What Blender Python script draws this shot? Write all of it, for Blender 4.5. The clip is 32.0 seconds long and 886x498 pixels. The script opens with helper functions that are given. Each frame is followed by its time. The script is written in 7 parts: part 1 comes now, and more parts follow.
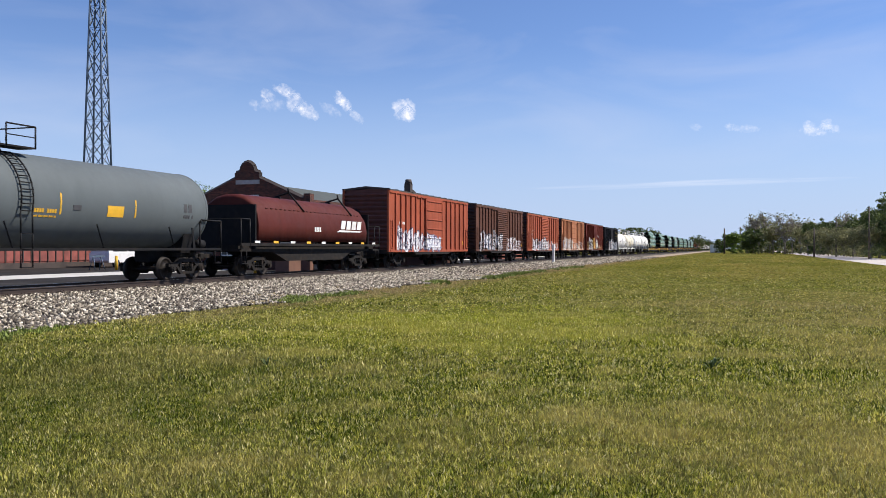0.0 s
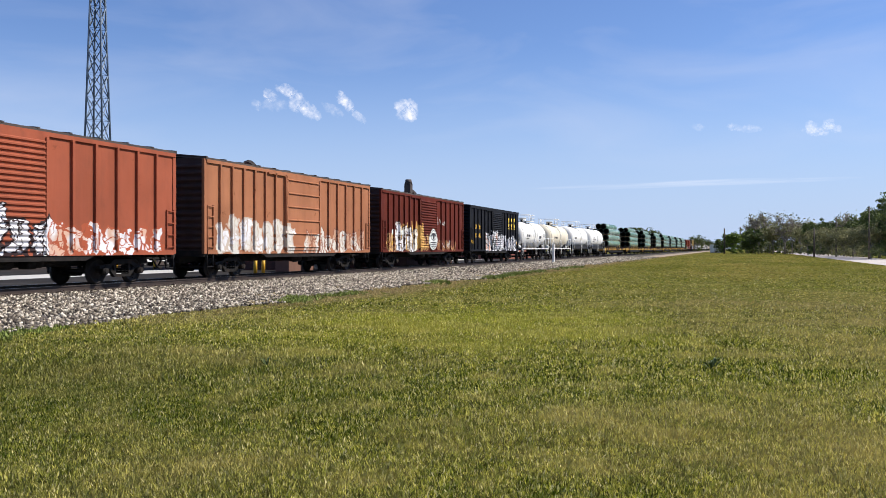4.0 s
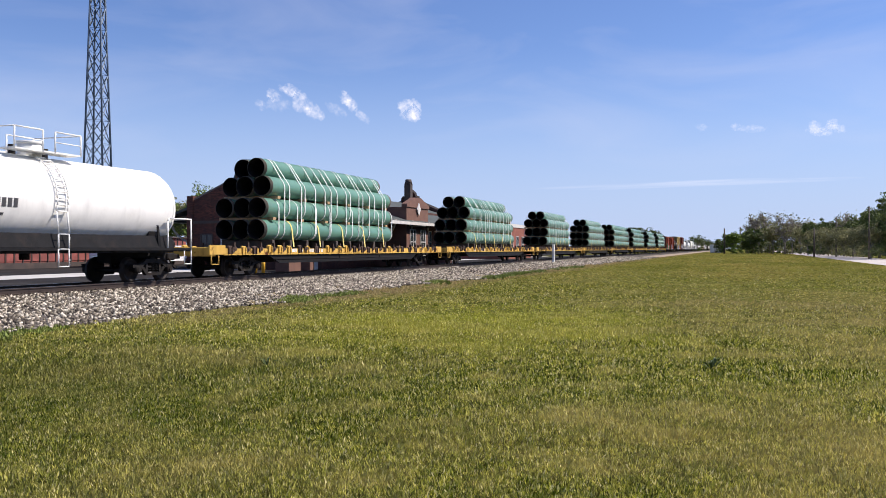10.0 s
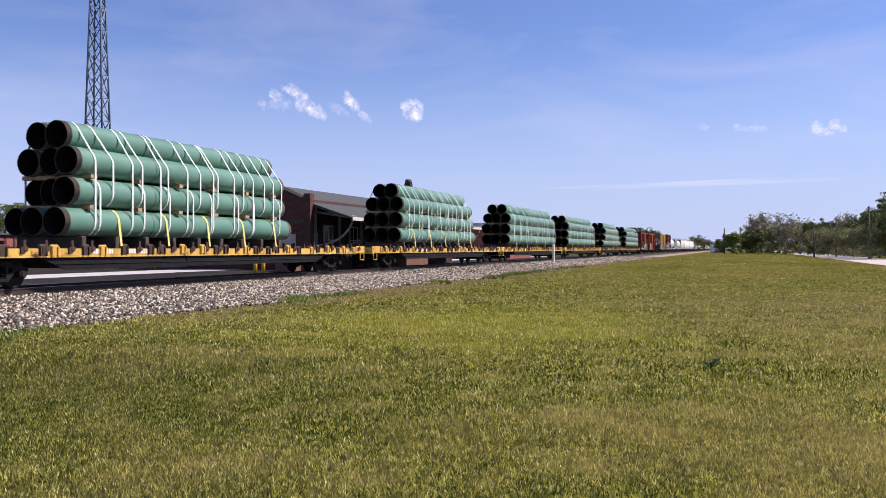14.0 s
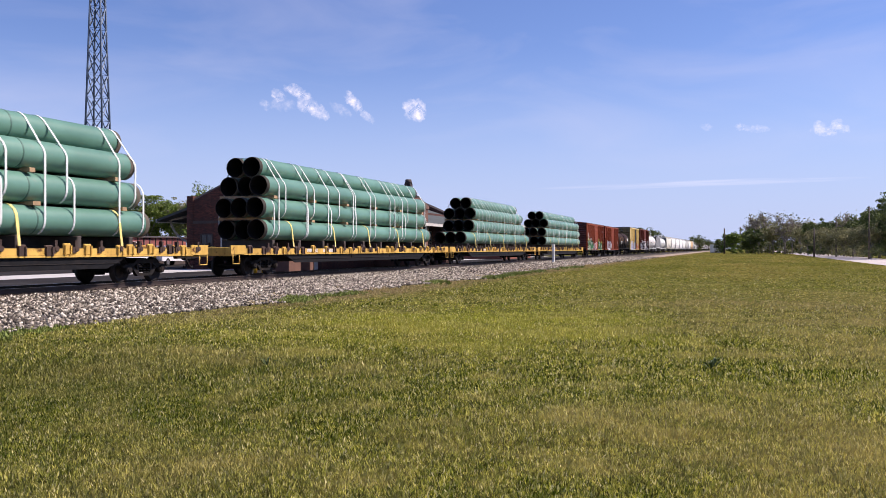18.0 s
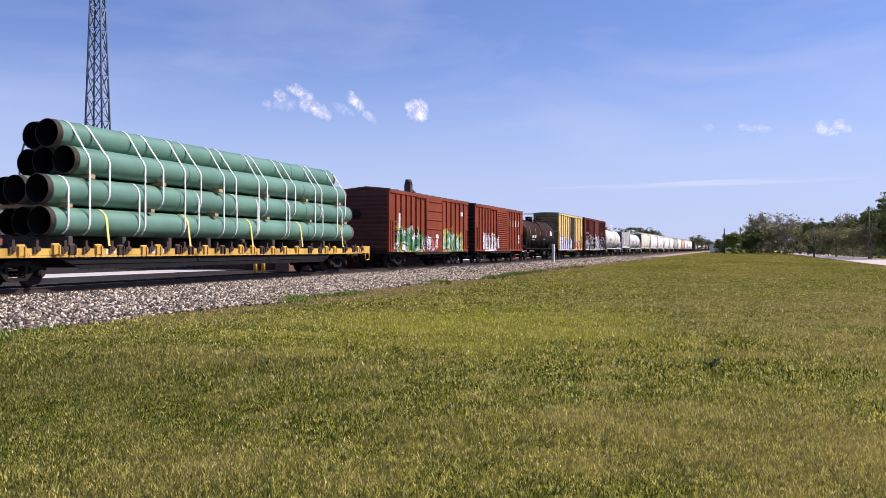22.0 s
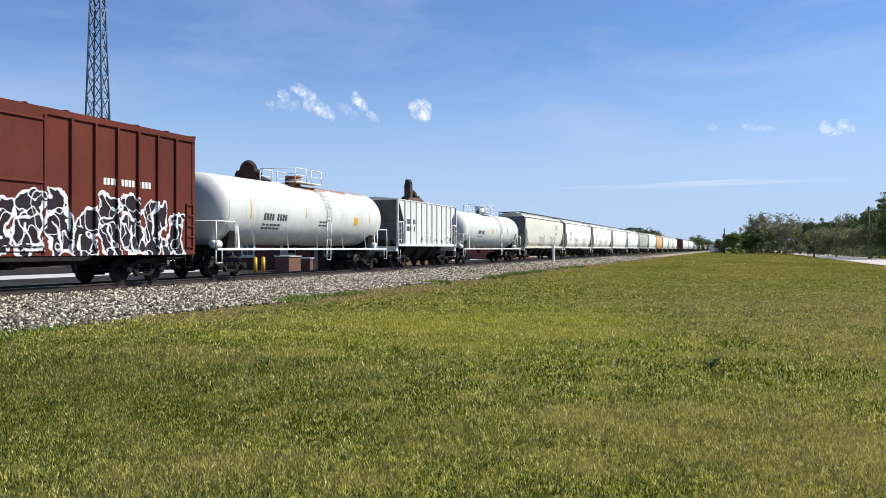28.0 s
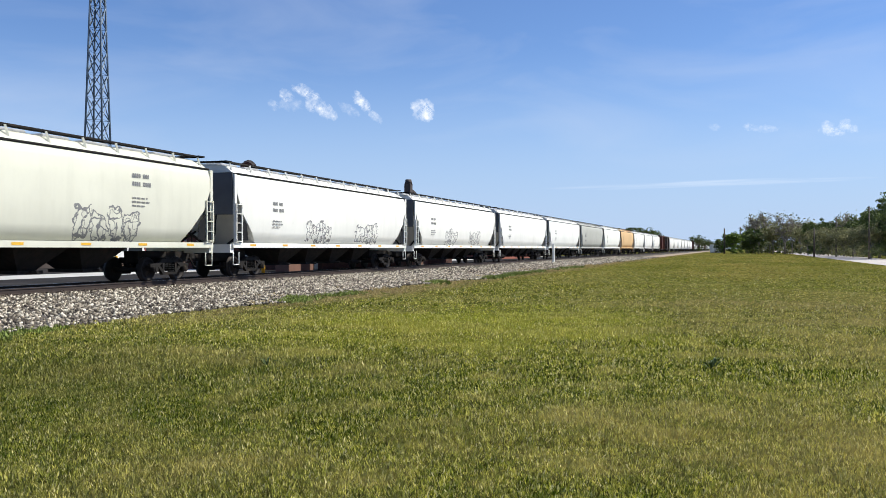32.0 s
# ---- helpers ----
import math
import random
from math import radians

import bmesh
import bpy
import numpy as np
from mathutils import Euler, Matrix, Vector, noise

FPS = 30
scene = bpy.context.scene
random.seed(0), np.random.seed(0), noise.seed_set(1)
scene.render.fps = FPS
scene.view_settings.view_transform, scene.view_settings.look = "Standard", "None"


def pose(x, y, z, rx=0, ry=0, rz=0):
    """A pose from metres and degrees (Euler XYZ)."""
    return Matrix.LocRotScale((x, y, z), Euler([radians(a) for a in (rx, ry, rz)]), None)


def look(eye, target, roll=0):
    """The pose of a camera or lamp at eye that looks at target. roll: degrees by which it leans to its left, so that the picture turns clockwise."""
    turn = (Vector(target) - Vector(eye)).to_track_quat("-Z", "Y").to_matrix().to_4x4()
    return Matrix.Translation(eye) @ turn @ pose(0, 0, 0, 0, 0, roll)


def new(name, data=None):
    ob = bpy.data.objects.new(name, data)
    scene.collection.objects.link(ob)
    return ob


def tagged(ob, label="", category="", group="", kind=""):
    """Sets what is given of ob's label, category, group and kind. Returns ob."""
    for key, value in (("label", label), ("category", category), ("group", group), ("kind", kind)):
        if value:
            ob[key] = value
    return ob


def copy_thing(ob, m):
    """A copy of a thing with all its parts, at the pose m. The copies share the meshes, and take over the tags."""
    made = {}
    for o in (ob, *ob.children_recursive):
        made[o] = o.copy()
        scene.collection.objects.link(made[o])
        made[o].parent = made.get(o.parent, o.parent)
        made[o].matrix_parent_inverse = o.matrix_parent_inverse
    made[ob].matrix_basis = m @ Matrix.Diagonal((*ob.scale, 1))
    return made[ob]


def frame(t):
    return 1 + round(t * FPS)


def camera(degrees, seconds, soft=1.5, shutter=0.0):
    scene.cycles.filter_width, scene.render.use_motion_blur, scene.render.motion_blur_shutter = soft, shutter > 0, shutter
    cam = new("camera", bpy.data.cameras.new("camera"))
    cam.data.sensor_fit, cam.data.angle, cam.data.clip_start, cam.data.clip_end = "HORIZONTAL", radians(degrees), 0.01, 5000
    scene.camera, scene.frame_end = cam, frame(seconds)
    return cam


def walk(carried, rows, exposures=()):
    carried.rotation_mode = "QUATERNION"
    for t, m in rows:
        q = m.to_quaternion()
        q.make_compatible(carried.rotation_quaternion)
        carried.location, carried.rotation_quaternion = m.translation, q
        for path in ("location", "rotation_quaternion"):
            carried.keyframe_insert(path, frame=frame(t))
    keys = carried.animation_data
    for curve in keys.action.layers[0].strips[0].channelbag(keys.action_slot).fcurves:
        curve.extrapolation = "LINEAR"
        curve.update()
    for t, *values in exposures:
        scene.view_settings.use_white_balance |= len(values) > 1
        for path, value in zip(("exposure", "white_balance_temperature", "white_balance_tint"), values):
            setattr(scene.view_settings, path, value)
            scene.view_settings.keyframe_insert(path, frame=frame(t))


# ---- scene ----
# ---- camera: it stands still beside the line, 1.5 m over the grass ----
# The track runs along +x; +y lies beyond it. Rails at z = RAIL.
FOV, TURN, EYE = 53.96, 18.59, 1.5
cam = camera(FOV, 32.0, soft=0.8, shutter=0.06)
VIEW = look((0, 0, EYE), (math.cos(radians(TURN)) * 100, math.sin(radians(TURN)) * 100, EYE - 0.06))
STOPS = 0.37
walk(cam, [(0, VIEW), (32, VIEW)], [(0, STOPS, 6640, 11), (3, STOPS, 6620, 11), (6, STOPS, 6540, 9), (9.3, STOPS, 6560, 10), (11, STOPS, 6680, 24), (22.6, STOPS, 6680, 24), (24, STOPS, 6470, 8), (32, STOPS, 6450, 6)])
RAIL, TRACK_Y, SPEED = 0.33, 20.72, 17.83

# ---- light ----
SUN_EL, SUN_AZ = 47.0, -62.0      # azimuth from +x towards +y
world = bpy.data.worlds.new("sky")
scene.world = world
world.use_nodes = True
wn, wl = world.node_tree.nodes, world.node_tree.links
wn.clear()
sky = wn.new("ShaderNodeTexSky")
sky.sky_type, sky.sun_disc = "NISHITA", False
sky.sun_elevation, sky.sun_rotation = radians(SUN_EL), radians(90 - SUN_AZ)
sky.air_density, sky.dust_density, sky.ozone_density = 1.0, 0.0, 4.0
w_out, w_bg = wn.new("ShaderNodeOutputWorld"), wn.new("ShaderNodeBackground")
w_bg.inputs[1].default_value = 0.085
w_co, w_map = wn.new("ShaderNodeTexCoord"), wn.new("ShaderNodeMapping")
w_map.inputs["Rotation"].default_value = (radians(8), radians(-20), radians(-20))
w_map.inputs["Scale"].default_value = (1.2, 2.6, 9.0)
w_noise, w_ramp, w_mix = wn.new("ShaderNodeTexNoise"), wn.new("ShaderNodeValToRGB"), wn.new("ShaderNodeMix")
w_noise.inputs["Scale"].default_value, w_noise.inputs["Detail"].default_value = 1.7, 7.0
w_noise.inputs["Roughness"].default_value, w_noise.inputs["Distortion"].default_value = 0.5, 0.6
w_ramp.color_ramp.elements[0].position, w_ramp.color_ramp.elements[1].position = 0.46, 0.90
w_ramp.color_ramp.elements[1].color = (0.32, 0.32, 0.32, 1)
w_mix.data_type = "RGBA"
w_mix.inputs[7].default_value = (7.4, 7.6, 8.6, 1)
wl.new(w_co.outputs["Generated"], w_map.inputs[0]), wl.new(w_map.outputs[0], w_noise.inputs[0])
wl.new(w_noise.outputs[0], w_ramp.inputs[0]), wl.new(w_ramp.outputs[0], w_mix.inputs[0])
w_tint = wn.new("ShaderNodeMix")
w_tint.data_type, w_tint.blend_type, w_tint.inputs[0].default_value = "RGBA", "MULTIPLY", 1.0
w_tint.inputs[7].default_value = (0.885, 0.965, 1.23, 1)
wl.new(sky.outputs[0], w_tint.inputs[6]), wl.new(w_tint.outputs[2], w_mix.inputs[6]), wl.new(w_mix.outputs[2], w_bg.inputs[0])
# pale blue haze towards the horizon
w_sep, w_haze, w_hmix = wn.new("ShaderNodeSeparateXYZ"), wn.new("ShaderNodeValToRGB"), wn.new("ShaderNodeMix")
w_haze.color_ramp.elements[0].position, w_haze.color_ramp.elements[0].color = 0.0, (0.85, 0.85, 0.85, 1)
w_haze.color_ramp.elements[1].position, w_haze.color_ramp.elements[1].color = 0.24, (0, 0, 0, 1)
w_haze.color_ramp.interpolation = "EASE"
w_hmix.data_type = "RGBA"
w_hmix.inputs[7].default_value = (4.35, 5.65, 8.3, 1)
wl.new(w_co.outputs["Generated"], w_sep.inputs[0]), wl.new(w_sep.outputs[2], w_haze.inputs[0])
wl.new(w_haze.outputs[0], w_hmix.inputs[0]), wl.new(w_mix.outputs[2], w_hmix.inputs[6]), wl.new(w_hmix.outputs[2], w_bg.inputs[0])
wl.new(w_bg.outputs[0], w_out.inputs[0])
sun = new("sun", bpy.data.lights.new("sun", "SUN"))
sun.data.energy, sun.data.angle, sun.data.color = 5.0, radians(0.55), (1.0, 0.95, 0.87)
ca, sa, ce, se = math.cos(radians(SUN_AZ)), math.sin(radians(SUN_AZ)), math.cos(radians(SUN_EL)), math.sin(radians(SUN_EL))
sun.matrix_world = look((ca * ce * 100, sa * ce * 100, se * 100), (0, 0, 0))


# ---- geometry ----
class Geo:
    """Vertices and faces of one mesh, built from boxes, tubes, prisms and turned profiles."""

    def __init__(self):
        self.v, self.f, self.round = [], [], []

    def add(self, v, f, soft=False):
        n = len(self.v)
        self.v += [tuple(p) for p in v]
        self.f += [tuple(i + n for i in q) for q in f]
        self.round += [soft] * len(f)
        return self

    def box(self, x0, x1, y0, y1, z0, z1, c=0.0):
        if c <= 0:
            v = [(x, y, z) for x in (x0, x1) for y in (y0, y1) for z in (z0, z1)]
            return self.add(v, [(0, 1, 3, 2), (4, 6, 7, 5), (0, 4, 5, 1), (2, 3, 7, 6), (0, 2, 6, 4), (1, 5, 7, 3)])
        prof = [(y0 + c, z0), (y1 - c, z0), (y1, z0 + c), (y1, z1 - c), (y1 - c, z1), (y0 + c, z1), (y0, z1 - c), (y0, z0 + c)]
        mid = [(y0 + c, z0 + c), (y1 - c, z0 + c), (y1 - c, z0 + c), (y1 - c, z1 - c), (y1 - c, z1 - c), (y0 + c, z1 - c), (y0 + c, z1 - c), (y0 + c, z0 + c)]
        rings = [(x0, mid), (x0 + c, prof), (x1 - c, prof), (x1, mid)]
        return self.loft([[(x, y, z) for y, z in p] for x, p in rings], False)

    def loft(self, rings, soft=True, caps=True, closed=True):
        n, v, f = len(rings[0]), [], []
        for r in rings:
            v += list(r)
        for i in range(len(rings) - 1):
            for j in range(n if closed else n - 1):
                k = (j + 1) % n
                f.append((i * n + j, i * n + k, (i + 1) * n + k, (i + 1) * n + j))
        self.add(v, f, soft)
        if caps:
            base = len(self.v) - len(v)
            for q in (tuple(range(n))[::-1], tuple(range((len(rings) - 1) * n, len(rings) * n))):
                self.f.append(tuple(base + i for i in q))
                self.round.append(False)
        return self

    def tube(self, a, b, r, n=8, r2=None, caps=True):
        a, b = Vector(a), Vector(b)
        q = (b - a).to_track_quat("Z", "Y")
        ring = [q @ Vector((math.cos(k * math.tau / n), math.sin(k * math.tau / n), 0)) for k in range(n)]
        return self.loft([[a + p * r for p in ring], [b + p * (r if r2 is None else r2) for p in ring]], n > 4, caps)

    def line(self, pts, r, n=6):
        for a, b in zip(pts, pts[1:]):
            self.tube(a, b, r, n)
        return self

    def turn(self, prof, n=32, y=0.0, z=0.0, caps=True):
        """A profile of (x, radius) turned about an axis along x."""
        ang = [k * math.tau / n for k in range(n)]
        return self.loft([[(x, y + r * math.cos(a), z + r * math.sin(a)) for a in ang] for x, r in prof], True, caps)

    def prism_x(self, prof, x0, x1, soft=False):
        return self.loft([[(x0, y, z) for y, z in prof], [(x1, y, z) for y, z in prof]], soft)

    def prism_y(self, prof, y0, y1, soft=False):
        return self.loft([[(x, y0, z) for x, z in prof], [(x, y1, z) for x, z in prof]], soft)

    def mesh(self, name):
        me = bpy.data.meshes.new(name)
        me.from_pydata(self.v, [], self.f)
        me.polygons.foreach_set("use_smooth", self.round)
        bm = bmesh.new()
        bm.from_mesh(me)
        bmesh.ops.recalc_face_normals(bm, faces=bm.faces)
        bm.to_mesh(me)
        bm.free()
        return me


def part(name, geo, material, parent=None, label="", m=None):
    """Links a Geo (or a mesh) as one object, under a thing or a part."""
    me = geo
    if isinstance(geo, Geo):
        me = geo.mesh(name)
        me.materials.append(material)
    ob = new(name, me)
    if parent is not None:
        ob.parent = parent
    if m is not None:
        ob.matrix_basis = m
    if label:
        ob["label"] = label
    return ob


def thing(name, label, category, m=None, group=""):
    ob = new(name)
    ob.empty_display_size = 0.3
    if m is not None:
        ob.matrix_basis = m
    return tagged(ob, label, category, group)


# ---- materials ----
class Nodes:
    def __init__(self, name):
        self.mat = bpy.data.materials.new(name)
        self.mat.use_nodes = True
        self.n, self.l = self.mat.node_tree.nodes, self.mat.node_tree.links
        self.bsdf = self.n["Principled BSDF"]
        self.co = self.n.new("ShaderNodeTexCoord").outputs["Object"]

    def link(self, a, b):
        self.l.new(a, b)

    def noise(self, scale, detail=4.0, rough=0.55, stretch=(1, 1, 1), where=None, shift=0.0, out=0):
        mp = self.n.new("ShaderNodeMapping")
        mp.inputs["Scale"].default_value = stretch
        mp.inputs["Location"].default_value = (shift, shift * 0.7, shift * 1.3)
        self.link(where or self.co, mp.inputs[0])
        t = self.n.new("ShaderNodeTexNoise")
        t.inputs["Scale"].default_value, t.inputs["Detail"].default_value, t.inputs["Roughness"].default_value = scale, detail, rough
        self.link(mp.outputs[0], t.inputs["Vector"])
        return t.outputs[out]

    def ramp(self, value, stops):
        r = self.n.new("ShaderNodeValToRGB")
        e = r.color_ramp.elements
        while len(e) < len(stops):
            e.new(0.5)
        for k, (p, c) in zip(e, stops):
            k.position, k.color = p, (c, c, c, 1) if isinstance(c, (int, float)) else (*c, 1)
        self.link(value, r.inputs[0])
        return r.outputs[0]

    def mix(self, fac, a, b, blend="MIX"):
        m = self.n.new("ShaderNodeMix")
        m.data_type, m.blend_type = "RGBA", blend
        for sock, val in ((m.inputs[0], fac), (m.inputs[6], a), (m.inputs[7], b)):
            if isinstance(val, (int, float)):
                sock.default_value = val
            elif isinstance(val, tuple):
                sock.default_value = (*val, 1)
            else:
                self.link(val, sock)
        return m.outputs[2]

    def math(self, op, a, b=0.0, clamp=False):
        m = self.n.new("ShaderNodeMath")
        m.operation, m.use_clamp = op, clamp
        for sock, val in ((m.inputs[0], a), (m.inputs[1], b)):
            if isinstance(val, (int, float)):
                sock.default_value = val
            else:
                self.link(val, sock)
        return m.outputs[0]

    def axes(self):
        s = self.n.new("ShaderNodeSeparateXYZ")
        self.link(self.co, s.inputs[0])
        return s.outputs

    def combine(self, x, y, z):
        c = self.n.new("ShaderNodeCombineXYZ")
        for sock, val in zip(c.inputs, (x, y, z)):
            if isinstance(val, (int, float)):
                sock.default_value = val
            else:
                self.link(val, sock)
        return c.outputs[0]

    def bump(self, height, strength=0.3, distance=0.02):
        b = self.n.new("ShaderNodeBump")
        b.inputs["Strength"].default_value, b.inputs["Distance"].default_value = strength, distance
        self.link(height, b.inputs["Height"])
        self.link(b.outputs[0], self.bsdf.inputs["Normal"])

    def done(self, colour, rough=0.7, metal=0.0):
        for sock, val in ((self.bsdf.inputs["Base Color"], colour), (self.bsdf.inputs["Roughness"], rough), (self.bsdf.inputs["Metallic"], metal)):
            if isinstance(val, (int, float)):
                sock.default_value = val
            elif isinstance(val, tuple):
                sock.default_value = (*val, 1)
            else:
                self.link(val, sock)
        return self.mat


def shade(c, k):
    return tuple(min(1.0, x * k) for x in c)


def plain(name, colour, rough=0.7, metal=0.0, vary=0.25, scale=3.0, bump=0.15, dirt=None):
    """A surface with stains at one scale and grain at another."""
    s = Nodes(name)
    col = s.mix(s.ramp(s.noise(scale, 5), [(0.35, 0.0), (0.68, 1.0)]), shade(colour, 1 - vary), shade(colour, 1 + vary * 0.6))
    if dirt:
        col = s.mix(s.ramp(s.noise(scale * 0.6, 6, 0.65, shift=5.0), [(0.5, 0.0), (0.72, 0.8)]), col, dirt)
    grain = s.noise(scale * 22, 3)
    col = s.mix(0.25, col, s.mix(grain, shade(colour, 0.6), shade(colour, 1.25)))
    if bump:
        s.bump(grain, bump, 0.01)
    return s.done(col, s.ramp(s.noise(scale * 2, 3), [(0.2, max(0.05, rough - 0.12)), (0.8, min(1.0, rough + 0.1))]), metal)


RUST = (0.10, 0.035, 0.016)


def car_paint(name, colour, rough=0.55, rust=0.35, fade=0.25, spray=(), seed=0.0, top_rust=None, wear=0.4, low=None):
    """Weathered rolling-stock paint: fading, vertical dirt streaks, rust and sprayed letters.
    spray: rows of (x0, x1, z0, z1, letter width, outline, fill, second fill), in the car's own metres."""
    s = Nodes(name)
    x, y, z = s.axes()
    wide = s.noise(0.35, 4, shift=seed)
    col = s.mix(s.ramp(wide, [(0.3, 0.0), (0.7, 1.0)]), shade(colour, 1 - fade), shade(colour, 1 + fade * 0.5))
    streak = s.noise(1.0, 5, 0.6, (2.2, 2.2, 0.16), shift=seed + 3)
    col = s.mix(s.ramp(streak, [(0.48, 0.0), (0.72, wear)]), col, shade(colour, 0.5))
    chips = s.noise(1.6, 8, 0.72, shift=seed + 9)
    col = s.mix(s.ramp(chips, [(0.68 - 0.12 * rust, 0.0), (0.75 - 0.1 * rust, min(1.0, rust * 1.4))]), col, RUST)
    if top_rust:
        zt, xa, xb = top_rust
        run = s.math("ADD", z, s.math("MULTIPLY", s.math("SUBTRACT", s.noise(0.55, 6, 0.65, (0.8, 1, 0.4), shift=seed), 0.5), 1.3))
        off = s.math("MULTIPLY", s.math("MAXIMUM", s.math("SUBTRACT", s.math("ABSOLUTE", s.math("SUBTRACT", x, (xa + xb) / 2)), (xb - xa) / 2), 0.0), 0.5)
        col = s.mix(s.math("MULTIPLY", s.math("MULTIPLY", s.math("SUBTRACT", s.math("SUBTRACT", run, off), zt), 7.0, True), 0.9), col, (0.30, 0.105, 0.035))
    # below a ragged height the paint turns to a second colour
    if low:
        ragged_z = s.math("ADD", z, s.math("MULTIPLY", s.math("SUBTRACT", s.noise(0.6, 5, 0.65, (0.9, 1, 0.5), shift=seed + 4), 0.5), 1.5))
        col = s.mix(s.math("MULTIPLY", s.math("SUBTRACT", low[0], ragged_z), 2.5, True), col, low[1])
    for i, (x0, x1, z0, z1, w, edge, fill, fill2) in enumerate(spray):
        sd = seed + i * 7.3
        sep = s.n.new("ShaderNodeSeparateColor")
        s.link(s.noise(1.25 / w, 2, 0.5, shift=sd, out=1), sep.inputs[0])
        xw = s.math("ADD", x, s.math("MULTIPLY", s.math("SUBTRACT", sep.outputs[0], 0.5), 0.9 * w))
        cell = s.math("FLOOR", s.math("DIVIDE", xw, w))
        wn = s.n.new("ShaderNodeTexWhiteNoise")
        wn.noise_dimensions = "1D"
        s.link(s.math("ADD", cell, sd), wn.inputs["W"])
        rc = s.n.new("ShaderNodeSeparateColor")
        s.link(wn.outputs["Color"], rc.inputs[0])
        ra, rb, rd = rc.outputs[0], rc.outputs[1], rc.outputs[2]
        hh = s.math("MULTIPLY", s.math("ADD", 0.80, s.math("MULTIPLY", rb, 0.35)), (z1 - z0) / 2 / w)
        v = s.math("SUBTRACT", s.math("DIVIDE", s.math("SUBTRACT", z, z0), w), hh)
        v = s.math("ADD", v, s.math("MULTIPLY", s.math("SUBTRACT", sep.outputs[1], 0.5), 0.95))
        u = s.math("SUBTRACT", s.math("SUBTRACT", s.math("DIVIDE", xw, w), cell), 0.5)
        u = s.math("ADD", u, s.math("MULTIPLY", v, s.math("MULTIPLY", s.math("SUBTRACT", ra, 0.5), 0.45)))
        du = s.math("MAXIMUM", s.math("SUBTRACT", s.math("ABSOLUTE", u), 0.24), 0.0)
        dv = s.math("MAXIMUM", s.math("SUBTRACT", s.math("ABSOLUTE", v), s.math("SUBTRACT", hh, 0.2)), 0.0)
        d = s.math("SUBTRACT", s.math("SQRT", s.math("ADD", s.math("MULTIPLY", du, du), s.math("MULTIPLY", dv, dv))), 0.20)
        # counters of the letters: a slot from above or below, and a bar across some
        flip = s.math("SUBTRACT", s.math("MULTIPLY", s.math("GREATER_THAN", rd, 0.5), 2.0), 1.0)
        slot = s.math("MULTIPLY", s.math("LESS_THAN", s.math("ABSOLUTE", s.math("SUBTRACT", u, s.math("MULTIPLY", s.math("SUBTRACT", rd, 0.5), 0.2))), 0.042), s.math("GREATER_THAN", s.math("MULTIPLY", v, flip), -0.08))
        bar = s.math("MULTIPLY", s.math("MULTIPLY", s.math("LESS_THAN", s.math("ABSOLUTE", s.math("ADD", v, s.math("MULTIPLY", flip, 0.28))), 0.045), s.math("GREATER_THAN", s.math("MULTIPLY", u, flip), -0.1)), s.math("GREATER_THAN", ra, 0.35))
        d = s.math("ADD", d, s.math("MULTIPLY", s.math("SUBTRACT", s.noise(2.6 / w, 2, 0.5, shift=sd + 17), 0.5), 0.55))
        swirl = s.noise(1.5 / w, 1, 0.3, shift=sd + 31)
        curl = s.noise(2.4 / w, 1, 0.3, shift=sd + 43)
        hole = s.math("MAXIMUM", s.math("MAXIMUM", slot, bar), s.ramp(swirl, [(0.484, 0.0), (0.490, 1.0), (0.512, 1.0), (0.518, 0.0)]))
        hole = s.math("MAXIMUM", hole, s.ramp(curl, [(0.555, 0.0), (0.563, 1.0), (0.592, 1.0), (0.600, 0.0)]))
        tone = s.mix(s.ramp(s.noise(0.9, 2, shift=sd + 1), [(0.47, 0.0), (0.53, 1.0)]), fill, fill2)
        tone = s.mix(s.ramp(s.noise(3.5, 3, 0.6, (1, 1, 0.5), shift=sd + 5), [(0.5, 0.0), (0.72, 0.4)]), tone, shade(fill, 0.55))
        body = s.mix(s.math("GREATER_THAN", d, -0.04), tone, edge)
        body = s.mix(hole, body, edge)
        m = s.math("LESS_THAN", d, 0.055)
        mid_x = s.math("MULTIPLY", s.math("ADD", cell, 0.5), w)
        m = s.math("MULTIPLY", m, s.math("MULTIPLY", s.math("GREATER_THAN", mid_x, x0), s.math("LESS_THAN", mid_x, x1)))
        m = s.math("MULTIPLY", m, s.math("LESS_THAN", y, -1.2))
        col = s.mix(s.math("MULTIPLY", m, 0.94), col, body)
    grime = s.ramp(s.noise(2.5, 6, 0.7, (1, 1, 0.5), shift=seed + 1), [(0.5, 0.0), (0.8, 0.5 * wear)])
    col = s.mix(grime, col, shade(colour, 0.35) if max(colour) < 0.05 else (0.06, 0.046, 0.038))
    s.bump(s.noise(5, 4), 0.12, 0.01)
    s.bsdf.inputs["Specular IOR Level"].default_value = 0.14
    return s.done(col, s.ramp(chips, [(0.3, rough), (0.7, min(1.0, rough + 0.3))]))


